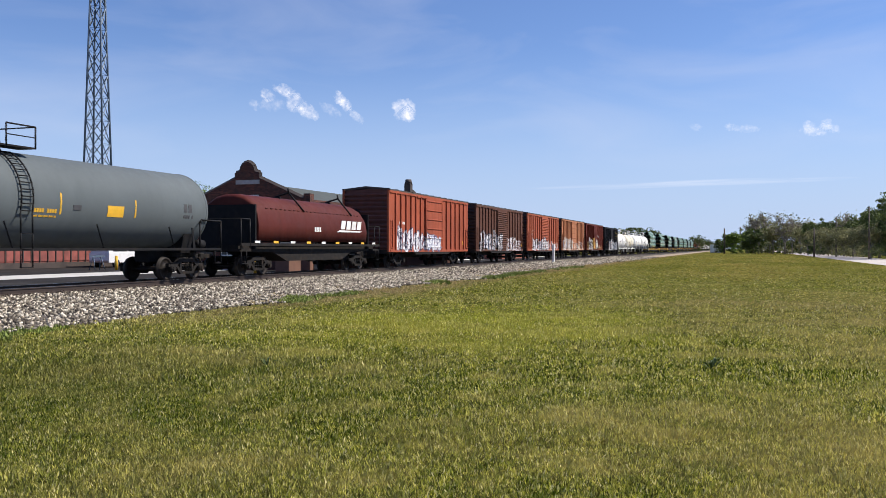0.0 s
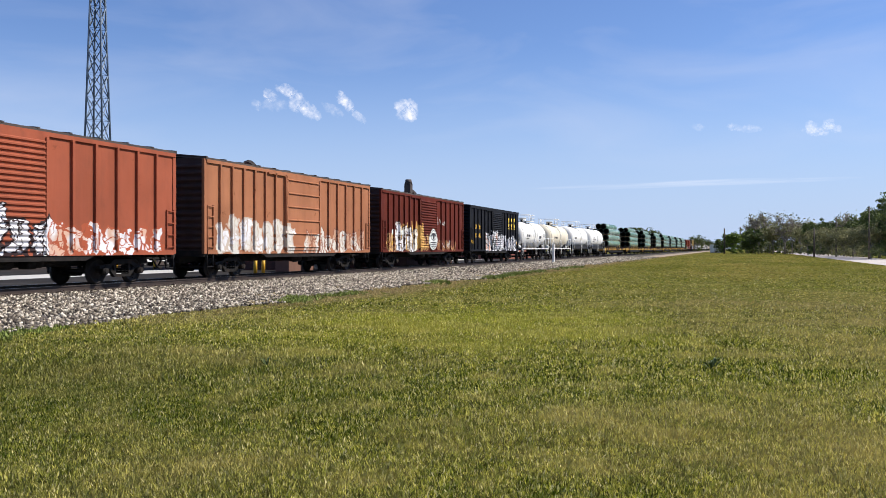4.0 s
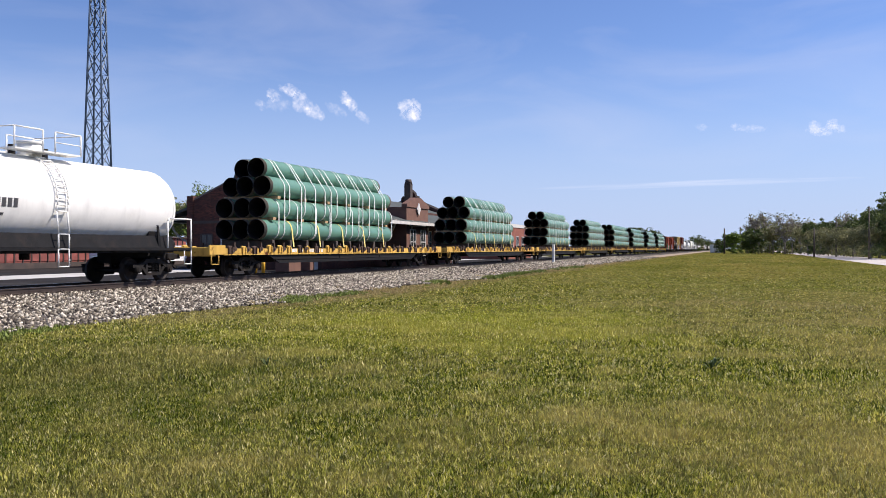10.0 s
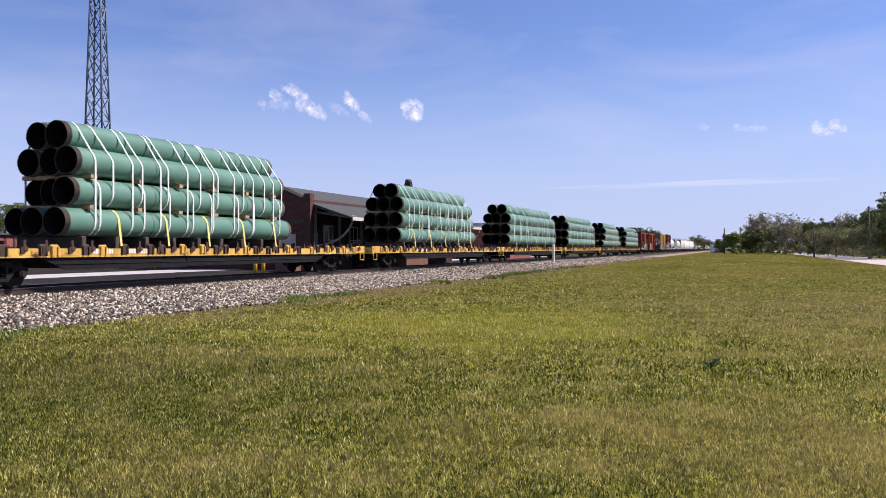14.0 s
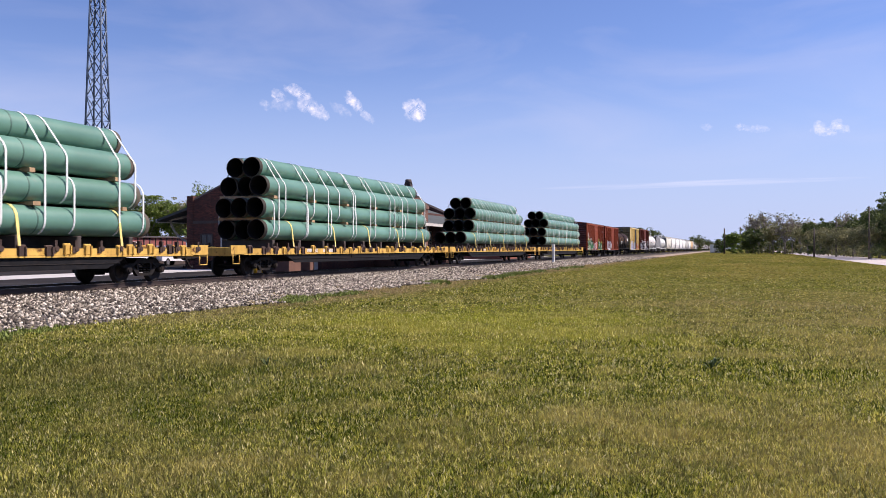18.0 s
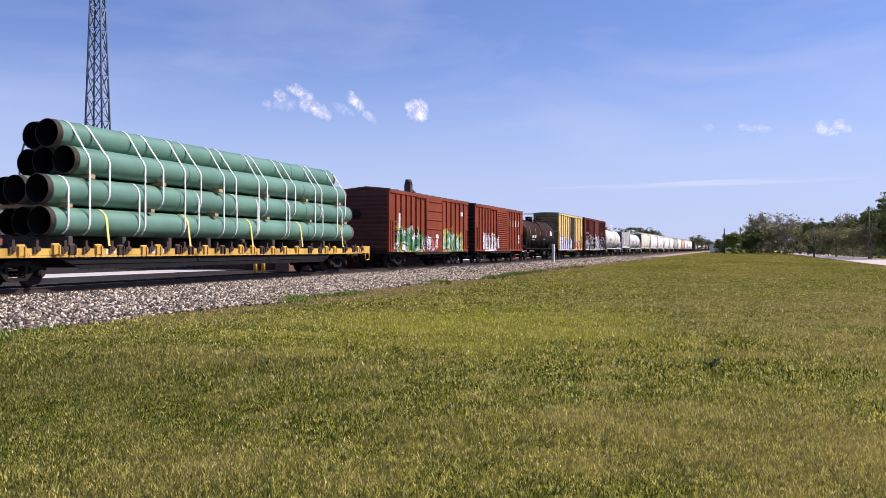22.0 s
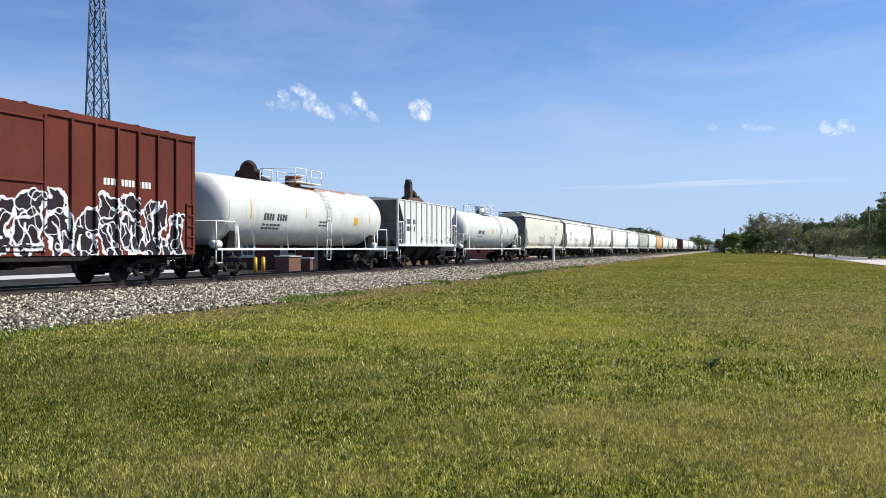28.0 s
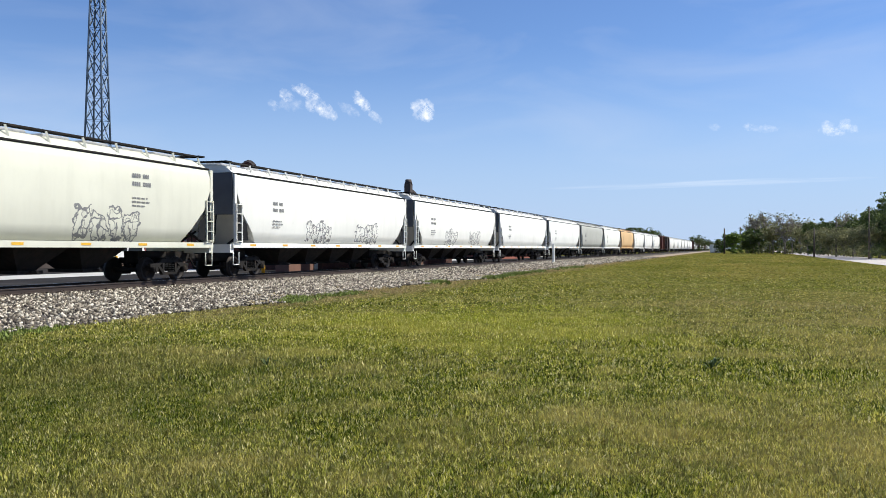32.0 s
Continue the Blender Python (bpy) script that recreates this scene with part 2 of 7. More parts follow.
BLACK = plain("black_steel", (0.011, 0.011, 0.012), 0.7, 0.0, 0.4, 4, 0.25, (0.03, 0.022, 0.018))
UNDER = plain("grimy_underframe", (0.019, 0.017, 0.016), 0.8, 0.0, 0.45, 5, 0.3, (0.045, 0.030, 0.021))
WHEEL = plain("wheel_steel", (0.028, 0.024, 0.022), 0.6, 0.2, 0.4, 6, 0.2, (0.04, 0.026, 0.018))
TREAD = plain("polished_tread", (0.45, 0.43, 0.41), 0.25, 1.0, 0.15, 9, 0.05)
WHITE = plain("white_paint", (0.78, 0.78, 0.75), 0.5, 0.0, 0.12, 2, 0.08, (0.5, 0.46, 0.4))
for m_ in (BLACK, UNDER, WHEEL):
    m_.node_tree.nodes["Principled BSDF"].inputs["Specular IOR Level"].default_value = 0.15
YELLOW = plain("yellow_paint", (0.75, 0.42, 0.03), 0.55, 0.0, 0.2, 3, 0.1, (0.45, 0.25, 0.05))
# ---- setting ----
FOCAL = 1 / math.tan(radians(FOV / 2))        # picture's half-width at one metre
CT, ST = math.cos(radians(TURN)), math.sin(radians(TURN))


def at(u, depth):
    """Ground place at that depth before the camera; u is the sideways slope, positive to its right."""
    return depth * CT + u * depth * ST, depth * ST - u * depth * CT


def sheet(name, rows, material, label="", kind="structure"):
    """A ground sheet from rows of points."""
    n = len(rows[0])
    v = [p for r in rows for p in r]
    f = [(i * n + j, i * n + j + 1, (i + 1) * n + j + 1, (i + 1) * n + j) for i in range(len(rows) - 1) for j in range(n - 1)]
    g = Geo().add(v, f, True)
    ob = part(name, g, material)
    return tagged(ob, label, "", "", kind)


s = Nodes("meadow_ground")
a = s.noise(0.25, 5, 0.6)
b = s.noise(2.2, 6, 0.65)
c = s.noise(26, 4, 0.7)
col = s.mix(s.ramp(a, [(0.38, 0.0), (0.62, 1.0)]), (0.095, 0.105, 0.020), (0.14, 0.128, 0.034))
col = s.mix(s.ramp(b, [(0.42, 0.0), (0.66, 1.0)]), col, (0.16, 0.14, 0.04))
col = s.mix(s.ramp(s.noise(0.09, 3, shift=4), [(0.5, 0.0), (0.62, 0.4)]), col, (0.19, 0.155, 0.05))
col = s.mix(s.ramp(c, [(0.3, 0.0), (0.75, 0.75)]), s.mix(0.4, col, (0.05, 0.07, 0.01)), col)
s.bump(c, 0.8, 0.05)
MEADOW = s.done(col, 1.0)
s.bsdf.inputs["Specular IOR Level"].default_value = 0.0
xs_ = [-400, -60, -20, -10, -5, 0, 5, 10, 15, 20, 30, 45, 70, 120, 250, 600, 1500, 4500]
ys_ = [-3000, -900, -300, -100, -40, -20, -10, -5, 0, 5, 10, 15, 30, 60, 150, 500, 1500, 4000]
sheet("ground", [[(x, y, 0.0 if abs(x) + abs(y) > 120 or y > 10 else 0.05 * noise.noise(Vector((x * 0.11, y * 0.11, 0))) - 0.01) for y in ys_] for x in xs_], MEADOW, "mown meadow of green and brownish grass reaching the horizon")

s = Nodes("ballast_bed")
v_ = s.n.new("ShaderNodeTexVoronoi")
v_.inputs["Scale"].default_value = 15.0
s.link(s.co, v_.inputs["Vector"])
col = s.mix(s.ramp(v_.outputs["Distance"], [(0.05, 0.0), (0.5, 1.0)]), (0.30, 0.28, 0.26), (0.045, 0.04, 0.035))
col = s.mix(s.ramp(s.noise(0.5, 5, 0.6), [(0.45, 0.0), (0.65, 0.6)]), col, (0.22, 0.18, 0.15))
bx_, by_, bz_ = s.axes()
dirt_ = s.math("MULTIPLY", s.math("SUBTRACT", s.math("ADD", 15.2, s.math("MULTIPLY", s.noise(0.3, 4, 0.6, (0.5, 1.5, 1), shift=5), 2.0)), by_), 1.1, True)
col = s.mix(s.math("MULTIPLY", s.math("MULTIPLY", dirt_, s.math("MULTIPLY", s.math("SUBTRACT", bx_, 22.0), 0.10, True)), 0.8), col, (0.40, 0.31, 0.23))
s.bump(v_.outputs["Distance"], 0.9, 0.05)
BALLAST = s.done(col, 0.9)
s.bsdf.inputs["Specular IOR Level"].default_value = 0.1
BED_X = [-70 + 2.5 * k for k in range(120)] + [235 + 25 * k for k in range(60)]


def edge_y(x):
    return 12.0 + 0.9 * noise.noise(Vector((x * 0.13, 3.1, 0))) + 0.45 * noise.noise(Vector((x * 0.45, 9.1, 0)))


rows_ = []
for x in BED_X:
    e = edge_y(x)
    rows_.append([(x, e, -0.05), (x, e + 0.5, 0.03), (x, e + 2.0, 0.06), (x, 16.8, 0.07), (x, 18.4, 0.10), (x, 19.2, 0.125), (x, 20.7, 0.125), (x, 22.3, 0.125), (x, 23.2, 0.05), (x, 25.5, -0.03)])
sheet("ballast_bed", rows_, BALLAST, "pale crushed-stone ballast beside and under the rails")

rng = np.random.default_rng(5)


def stones(n, x0, x1, y0, y1, lo, hi, name):
    """Loose angular stones, joined."""
    base = np.array([(1, 0, 0), (-1, 0, 0), (0, 1, 0), (0, -1, 0), (0, 0, 1), (0, 0, -1)], float)
    tri = np.array([(0, 2, 4), (2, 1, 4), (1, 3, 4), (3, 0, 4), (2, 0, 5), (1, 2, 5), (3, 1, 5), (0, 3, 5)])
    x = rng.uniform(x0, x1, n)
    y = y0 + (y1 - y0) * rng.random(n)
    keep = np.array([q > edge_y(p) + 0.1 for p, q in zip(x, y)])
    x, y = x[keep], y[keep]
    n = len(x)
    z = np.interp(y, [11, 12.5, 14, 16.8, 18.4, 19.2], [0, 0.03, 0.06, 0.07, 0.10, 0.125])
    size = rng.uniform(lo, hi, n)[:, None, None]
    v = base[None] * rng.uniform(0.55, 1.15, (n, 6, 3)) + rng.normal(0, 0.14, (n, 6, 3))
    turn = rng.random((n, 3)) * 6.28
    c1, s1 = np.cos(turn[:, 0])[:, None], np.sin(turn[:, 0])[:, None]
    v = np.stack([v[..., 0] * c1 - v[..., 1] * s1, v[..., 0] * s1 + v[..., 1] * c1, v[..., 2] * 0.8], -1)
    c2, s2 = np.cos(turn[:, 1])[:, None], np.sin(turn[:, 1])[:, None]
    v = np.stack([v[..., 0], v[..., 1] * c2 - v[..., 2] * s2, v[..., 1] * s2 + v[..., 2] * c2], -1) * size
    v += np.stack([x, y, z + 0.01], -1)[:, None, :]
    me = bpy.data.meshes.new(name)
    nv, nf = n * 6, n * 8
    me.vertices.add(nv)
    me.vertices.foreach_set("co", v.reshape(-1))
    idx = (tri[None] + (np.arange(n) * 6)[:, None, None]).reshape(-1)
    me.loops.add(nf * 3)
    me.loops.foreach_set("vertex_index", idx)
    me.polygons.add(nf)
    me.polygons.foreach_set("loop_start", np.arange(nf) * 3)
    me.update(calc_edges=True)
    return me


s = Nodes("crushed_stone")
isl = s.n.new("ShaderNodeNewGeometry").outputs["Random Per Island"]
col = s.ramp(isl, [(0.0, (0.018, 0.013, 0.009)), (0.34, (0.085, 0.066, 0.044)), (0.56, (0.25, 0.21, 0.150)), (0.78, (0.50, 0.44, 0.335)), (1.0, (0.86, 0.78, 0.64))])
STONE = s.done(s.mix(s.ramp(s.noise(30, 4), [(0.3, 0.3), (0.7, 0.0)]), col, (0.12, 0.1, 0.09)), 0.9)
me = stones(46000, -9, 46, 11.2, 19.6, 0.028, 0.075, "ballast_stones")
me.materials.append(STONE)
tagged(new("ballast_stones", me), "loose pale grey and brown crushed stones beside the rails", "ballast", "", "stuff")
me = stones(16000, 40, 150, 11.2, 19.6, 0.05, 0.10, "ballast_stones")
me.materials.append(STONE)
tagged(new("ballast_stones", me), "crushed stones of the ballast further along the line", "ballast", "", "stuff")

CRIB = plain("oily_crib_ballast", (0.050, 0.041, 0.036), 0.95, 0, 0.4, 9, 0.8, (0.16, 0.14, 0.12))
sheet("crib_ballast", [[(x, 19.36, 0.128), (x, 20.7, 0.137), (x, 22.1, 0.128)] for x in (-70, 0, 60, 200, 1500)], CRIB, "oily dark ballast between the ties")

# rails and ties
RAIL_STEEL = plain("rusty_rail", (0.042, 0.027, 0.021), 0.7, 0.2, 0.3, 3, 0.2)
TIE_WOOD = plain("creosoted_tie", (0.075, 0.052, 0.040), 0.92, 0, 0.45, 4, 0.5, (0.15, 0.12, 0.1))
track = tagged(thing("railway_track", "single railway track with rusty rails on dark timber ties", "railway track"), kind="structure")
prof_ = [(-0.07, 0), (0.07, 0), (0.07, 0.012), (0.012, 0.03), (0.012, 0.125), (0.036, 0.135), (0.036, 0.17), (-0.036, 0.17), (-0.036, 0.135), (-0.012, 0.125), (-0.012, 0.03), (-0.07, 0.012)]
for t_ in (-0.7525, 0.7525):
    r_ = part("rail", Geo().prism_x([(TRACK_Y + t_ + y, RAIL - 0.17 + z) for y, z in prof_], -70, 1500), RAIL_STEEL, track)
    part("rail_head", Geo().box(-70, 1500, TRACK_Y + t_ - 0.03, TRACK_Y + t_ + 0.03, RAIL - 0.001, RAIL + 0.003), TREAD, track, "bright polished running surface")
tie_me = Geo().box(-0.115, 0.115, -1.3, 1.3, -0.17, 0.0, 0.012).mesh("tie")
tie_me.materials.append(TIE_WOOD)
plate_me = Geo().box(-0.1, 0.1, -0.17, 0.17, 0.0, 0.015).tube((-0.06, -0.11, 0), (-0.06, -0.11, 0.045), 0.016, 6).tube((0.06, -0.11, 0), (0.06, -0.11, 0.045), 0.016, 6).mesh("tie_plate")
plate_me.materials.append(RAIL_STEEL)
rnd_ = random.Random(3)
for k_ in range(240):
    x_ = -14 + 0.52 * k_
    t_ = part("tie", tie_me, None, track, m=pose(x_ + rnd_.uniform(-0.03, 0.03), TRACK_Y + rnd_.uniform(-0.06, 0.06), RAIL - 0.17, 0, 0, rnd_.uniform(-1.2, 1.2)))
    if k_ < 120:
        part("tie_plate", plate_me, None, track, m=pose(x_, TRACK_Y - 0.7525, RAIL - 0.17))
g = Geo()
for k_ in range(1300):
    x_ = -14 + 0.52 * (240 + k_)
    g.box(x_ - 0.115, x_ + 0.115, TRACK_Y - 1.3, TRACK_Y + 1.3, RAIL - 0.3, RAIL - 0.17)
tagged(part("tie_run", g, TIE_WOOD, track), kind="stuff")

# ground beyond the line: paved street and depot forecourt
PAVE = plain("pale_concrete", (0.52, 0.50, 0.46), 0.85, 0, 0.15, 0.6, 0.2, (0.3, 0.28, 0.25))
sheet("pavement", [[(x, 33.0, 0.012), (x, 34, 0.014), (x, 37.6, 0.014)] for x in (-120, -40, 0, 20, 40, 53, 70, 100, 160)], PAVE, "pale concrete pavement beyond the rails")
ASPHALT = plain("worn_asphalt", (0.026, 0.023, 0.021), 0.95, 0, 0.25, 0.8, 0.3, (0.07, 0.065, 0.06))
ASPHALT.node_tree.nodes["Principled BSDF"].inputs["Specular IOR Level"].default_value = 0.1
# gravel strip, darkened so its colour also holds the train's shade
sheet("service_road", [[(x, 24.9, 0.006), (x, 29, 0.008), (x, 32.98, 0.008)] for x in (-160, 0, 50, 120, 260)], ASPHALT, "gravelly strip beyond the rails, its colour darkened for the train's shade")
sheet("street", [[(x, 37.62, 0.006), (x, 47, 0.010), (x, 55.5, 0.006)] for x in (-160, 0, 50, 120, 260)], ASPHALT, "worn asphalt street beyond the pavement")
sheet("road", [[(x, -11.4 - 0.0115 * x, 0.02), (x, -14.3 - 0.016 * x, 0.06), (x, -17.2 - 0.021 * x, 0.02)] for x in (-200, 0, 60, 120, 200, 400, 900)], plain("pale_road", (0.54, 0.48, 0.43), 0.9, 0, 0.15, 0.5, 0.2, (0.3, 0.27, 0.24)), "pale sandy road beside the meadow")

# ---- grass ----
s = Nodes("grass_blade")
isl = s.n.new("ShaderNodeNewGeometry").outputs["Random Per Island"]
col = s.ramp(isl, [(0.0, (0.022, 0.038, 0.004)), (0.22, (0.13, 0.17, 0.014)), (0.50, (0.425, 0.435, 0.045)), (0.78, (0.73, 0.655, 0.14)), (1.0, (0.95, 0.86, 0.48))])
# random dark flecks at two sizes, for contrast among the blades
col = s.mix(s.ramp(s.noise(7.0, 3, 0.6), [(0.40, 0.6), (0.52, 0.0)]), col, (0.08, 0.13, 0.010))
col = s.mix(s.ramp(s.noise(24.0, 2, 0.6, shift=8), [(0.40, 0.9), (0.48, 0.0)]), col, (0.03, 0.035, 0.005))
col = s.mix(s.ramp(s.noise(1.3, 4, 0.6, shift=3), [(0.48, 0.0), (0.68, 0.5)]), col, (0.62, 0.52, 0.17))
col = s.mix(s.ramp(s.noise(0.22, 4), [(0.46, 0.0), (0.64, 0.42)]), col, (0.54, 0.44, 0.16))
gx_, gy_, gz_ = s.axes()
# a darker, greener patch with a ragged edge
deep_green_ = s.math("SQRT", s.math("ADD", s.math("POWER", s.math("SUBTRACT", gx_, 7.0), 2.0), s.math("POWER", s.math("SUBTRACT", gy_, 8.0), 2.0)))
deep_green_ = s.math("MULTIPLY", s.math("SUBTRACT", s.math("ADD", 1.1, s.math("MULTIPLY", s.math("SUBTRACT", s.noise(0.5, 3), 0.5), 1.0)), s.math("MULTIPLY", deep_green_, 0.17)), 1.2, True)
col = s.mix(s.math("MULTIPLY", deep_green_, 0.50), col, (0.070, 0.092, 0.011))
dx_, dy_ = at(0.40, 23.0)
dry_ = s.math("SQRT", s.math("ADD", s.math("POWER", s.math("MULTIPLY", s.math("SUBTRACT", gx_, dx_), 0.55), 2.0), s.math("POWER", s.math("SUBTRACT", gy_, dy_), 2.0)))
dry_ = s.math("MULTIPLY", s.math("SUBTRACT", s.math("ADD", 1.0, s.math("MULTIPLY", s.math("SUBTRACT", s.noise(0.45, 4, 0.6, shift=6), 0.5), 2.2)), s.math("MULTIPLY", dry_, 0.19)), 1.2, True)
col = s.mix(s.math("MULTIPLY", dry_, 0.42), col, (0.48, 0.36, 0.17))
far_ = s.math("MULTIPLY", s.math("MULTIPLY", s.math("SUBTRACT", gx_, 22.0), 0.02, True), 0.62)
streak_ = s.ramp(s.noise(0.10, 4, 0.6, (0.5, 1.6, 1), shift=9), [(0.38, (0.27, 0.265, 0.042)), (0.5, (0.40, 0.345, 0.070)), (0.64, (0.56, 0.42, 0.12))])
col = s.mix(far_, col, streak_)
# a brighter yellow-green patch, and dusty bare turf along the ballast's edge further off
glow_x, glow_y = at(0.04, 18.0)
bright_patch_ = s.math("SQRT", s.math("ADD", s.math("POWER", s.math("MULTIPLY", s.math("SUBTRACT", gx_, glow_x), 0.7), 2.0), s.math("POWER", s.math("SUBTRACT", gy_, glow_y), 2.0)))
bright_patch_ = s.math("MULTIPLY", s.math("SUBTRACT", s.math("ADD", 1.0, s.math("MULTIPLY", s.math("SUBTRACT", s.noise(0.6, 4, 0.6, shift=12), 0.5), 2.4)), s.math("MULTIPLY", bright_patch_, 0.20)), 1.3, True)
col = s.mix(s.math("MULTIPLY", bright_patch_, 0.34), col, (0.62, 0.60, 0.075))
dust_ = s.math("MULTIPLY", s.math("MULTIPLY", s.math("SUBTRACT", gy_, s.math("ADD", 8.6, s.math("MULTIPLY", s.noise(0.35, 4, 0.6, (0.4, 1.2, 1), shift=14), 2.6))), 0.75, True), s.math("MULTIPLY", s.math("SUBTRACT", gx_, 13.0), 0.12, True))
col = s.mix(s.math("MULTIPLY", dust_, 0.62), col, (0.47, 0.33, 0.19))
GRASS = s.done(col, 0.7)
s.bsdf.inputs["Specular IOR Level"].default_value = 0.2
tl_, mx_ = s.n.new("ShaderNodeBsdfTranslucent"), s.n.new("ShaderNodeMixShader")
s.link(col, tl_.inputs[0])
mx_.inputs[0].default_value = 0.36
s.link(s.bsdf.outputs[0], mx_.inputs[1]), s.link(tl_.outputs[0], mx_.inputs[2]), s.link(mx_.outputs[0], s.n["Material Output"].inputs[0])
FRINGE = plain("rank_green_grass", (0.19, 0.24, 0.035), 0.7, 0, 0.4, 4, 0.0)


def blades(x, y, d, low, high, name, material, per=6, lean_most=1.3):
    """Grass in tufts of leaning blades."""
    n = len(x)
    x, y = np.repeat(x, per), np.repeat(y, per)
    m = n * per
    tall = np.repeat(rng.uniform(low, high, n) * (0.8 + 0.4 * (np.sin(x[::per] * 0.9 + np.sin(y[::per] * 0.7)) > 0.3)), per)
    h = tall * rng.uniform(0.55, 1.15, m)
    a = rng.random(m) * 6.283
    x, y = x + rng.normal(0, 0.028, m), y + rng.normal(0, 0.028, m)
    lean = h * rng.uniform(0.1, lean_most, m)
    w = np.repeat(0.0150 * (d / 6.0) ** 0.70, per) * rng.uniform(0.7, 1.4, m)
    b = rng.random(m) * 6.283
    px_, py_ = -np.sin(a) * w, np.cos(a) * w
    v = np.stack([np.stack([x - px_, y - py_, np.full(m, -0.03)], -1), np.stack([x + px_, y + py_, np.full(m, -0.03)], -1),
                  np.stack([x + np.cos(b) * lean, y + np.sin(b) * lean, h], -1)], 1)
    me = bpy.data.meshes.new(name)
    me.vertices.add(m * 3)
    me.vertices.foreach_set("co", v.reshape(-1))
    me.loops.add(m * 3)
    me.loops.foreach_set("vertex_index", np.arange(m * 3))
    me.polygons.add(m)
    me.polygons.foreach_set("loop_start", np.arange(m) * 3)
    me.update(calc_edges=True)
    me.materials.append(material)
    return tagged(new(name, me), "short green and straw-coloured meadow grass", "grass", "", "stuff")


def meadow(n, d0, d1, p):
    d = (rng.random(n) * (d1 ** p - d0 ** p) + d0 ** p) ** (1 / p)
    u = rng.uniform(-0.58, 0.58, n)
    x, y = d * CT + u * d * ST, d * ST - u * d * CT
    e = np.array([edge_y(q) for q in x]) + rng.exponential(0.18, n)
    keep = (y < e) & (y > -11.2 - 0.0115 * x)
    return x[keep], y[keep], d[keep]


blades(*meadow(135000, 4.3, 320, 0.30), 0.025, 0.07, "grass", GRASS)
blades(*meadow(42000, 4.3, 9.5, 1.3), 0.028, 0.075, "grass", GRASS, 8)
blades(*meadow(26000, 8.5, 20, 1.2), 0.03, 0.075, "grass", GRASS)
# the same grass round and behind the camera
d_ = np.sqrt(rng.random(26000)) * 16 + 0.3
a_ = rng.uniform(0, 2 * math.pi, 26000)
x_, y_ = d_ * np.cos(a_), d_ * np.sin(a_)
k_ = (np.abs(np.arctan2(y_, x_) - radians(TURN)) > radians(29)) & (y_ < 10.8) & (y_ > -9)
blades(x_[k_], y_[k_], d_[k_] * 0 + 7, 0.025, 0.07, "grass", GRASS, 5)
fx_ = rng.uniform(-6, 70, 5200)
fk_ = np.array([noise.noise(Vector((q * 0.35, 1.7, 0))) for q in fx_]) > 0.02
fx_ = fx_[fk_]
fy_ = np.array([edge_y(q) for q in fx_]) + rng.normal(0.0, 0.22, len(fx_))
tagged(blades(fx_, fy_, np.hypot(fx_, fy_), 0.05, 0.14, "rank_grass", FRINGE, 7), "taller dark green grass along the ballast's edge")
# ragged turf that has crept out over the stones
cx_, cy_ = rng.uniform(20, 95, 70), rng.uniform(0, 1, 70) ** 1.8 * 2.6
tx_ = np.repeat(cx_, 34) + rng.normal(0, 0.55, 70 * 34)
ty_ = np.array([edge_y(q) for q in tx_]) + np.repeat(cy_, 34) + rng.normal(0, 0.16, 70 * 34)
tagged(blades(tx_, ty_, np.hypot(tx_, ty_), 0.03, 0.10, "creeping_turf", GRASS, 6), "thin straggling turf and dead grass creeping over the ballast")

WEED_LEAF = plain("dark_weed_leaf", (0.060, 0.095, 0.022), 0.85, 0, 0.4, 20, 0.1)


def weed(x, y, size, n, seed, label):
    r = random.Random(seed)
    ob = thing("weed", label, "weed", pose(x, y, 0))
    for k in range(n):
        a = k * 2.4 + r.uniform(-0.3, 0.3)
        h, q = size * r.uniform(0.35, 0.95), size * r.uniform(0.6, 1.25)
        c_, s_ = math.cos(a), math.sin(a)
        w = size * 0.075
        mid_ = (c_ * q * 0.5, s_ * q * 0.5, h * 0.7)
        tip = (c_ * q, s_ * q, h * r.uniform(0.6, 1.0))
        g = Geo().add([(0, 0, -0.01), (mid_[0] - s_ * w, mid_[1] + c_ * w, mid_[2]), tip, (mid_[0] + s_ * w, mid_[1] - c_ * w, mid_[2]), (mid_[0], mid_[1], mid_[2] - w * 0.5)], [(0, 4, 1), (0, 3, 4), (1, 4, 2), (4, 3, 2)])
        part("leaf", g, WEED_LEAF, ob)
    part("stem", Geo().tube((0, 0, -0.02), (0, 0, size * 0.5), size * 0.03, 6), WEED_LEAF, ob)


weed(*at(0.309, 10.75), 0.22, 11, 1, "dark broad-leaved weed standing in the mown grass")
weed(*at(-0.202, 11.0), 0.18, 7, 2, "dark upright weed in the mown grass")
weed(*at(-0.13, 11.5), 0.09, 6, 3, "small dark weed in the mown grass")
weed(*at(0.056, 10.6), 0.08, 6, 4, "small dark weed in the mown grass")

# ---- trees ----
def leaf_material(name, lo, hi):
    s = Nodes(name)
    isl = s.n.new("ShaderNodeNewGeometry").outputs["Random Per Island"]
    col = s.ramp(isl, [(0.0, lo), (0.7, hi), (1.0, shade(hi, 1.35))])
    col = s.mix(s.ramp(s.noise(0.35, 3), [(0.35, 0.0), (0.7, 0.5)]), col, lo)
    out = s.done(col, 0.75)
    tl, mx = s.n.new("ShaderNodeBsdfTranslucent"), s.n.new("ShaderNodeMixShader")
    mx.inputs[0].default_value = 0.22
    s.link(col, tl.inputs[0]), s.link(s.bsdf.outputs[0], mx.inputs[1]), s.link(tl.outputs[0], mx.inputs[2]), s.link(mx.outputs[0], s.n["Material Output"].inputs[0])
    return out


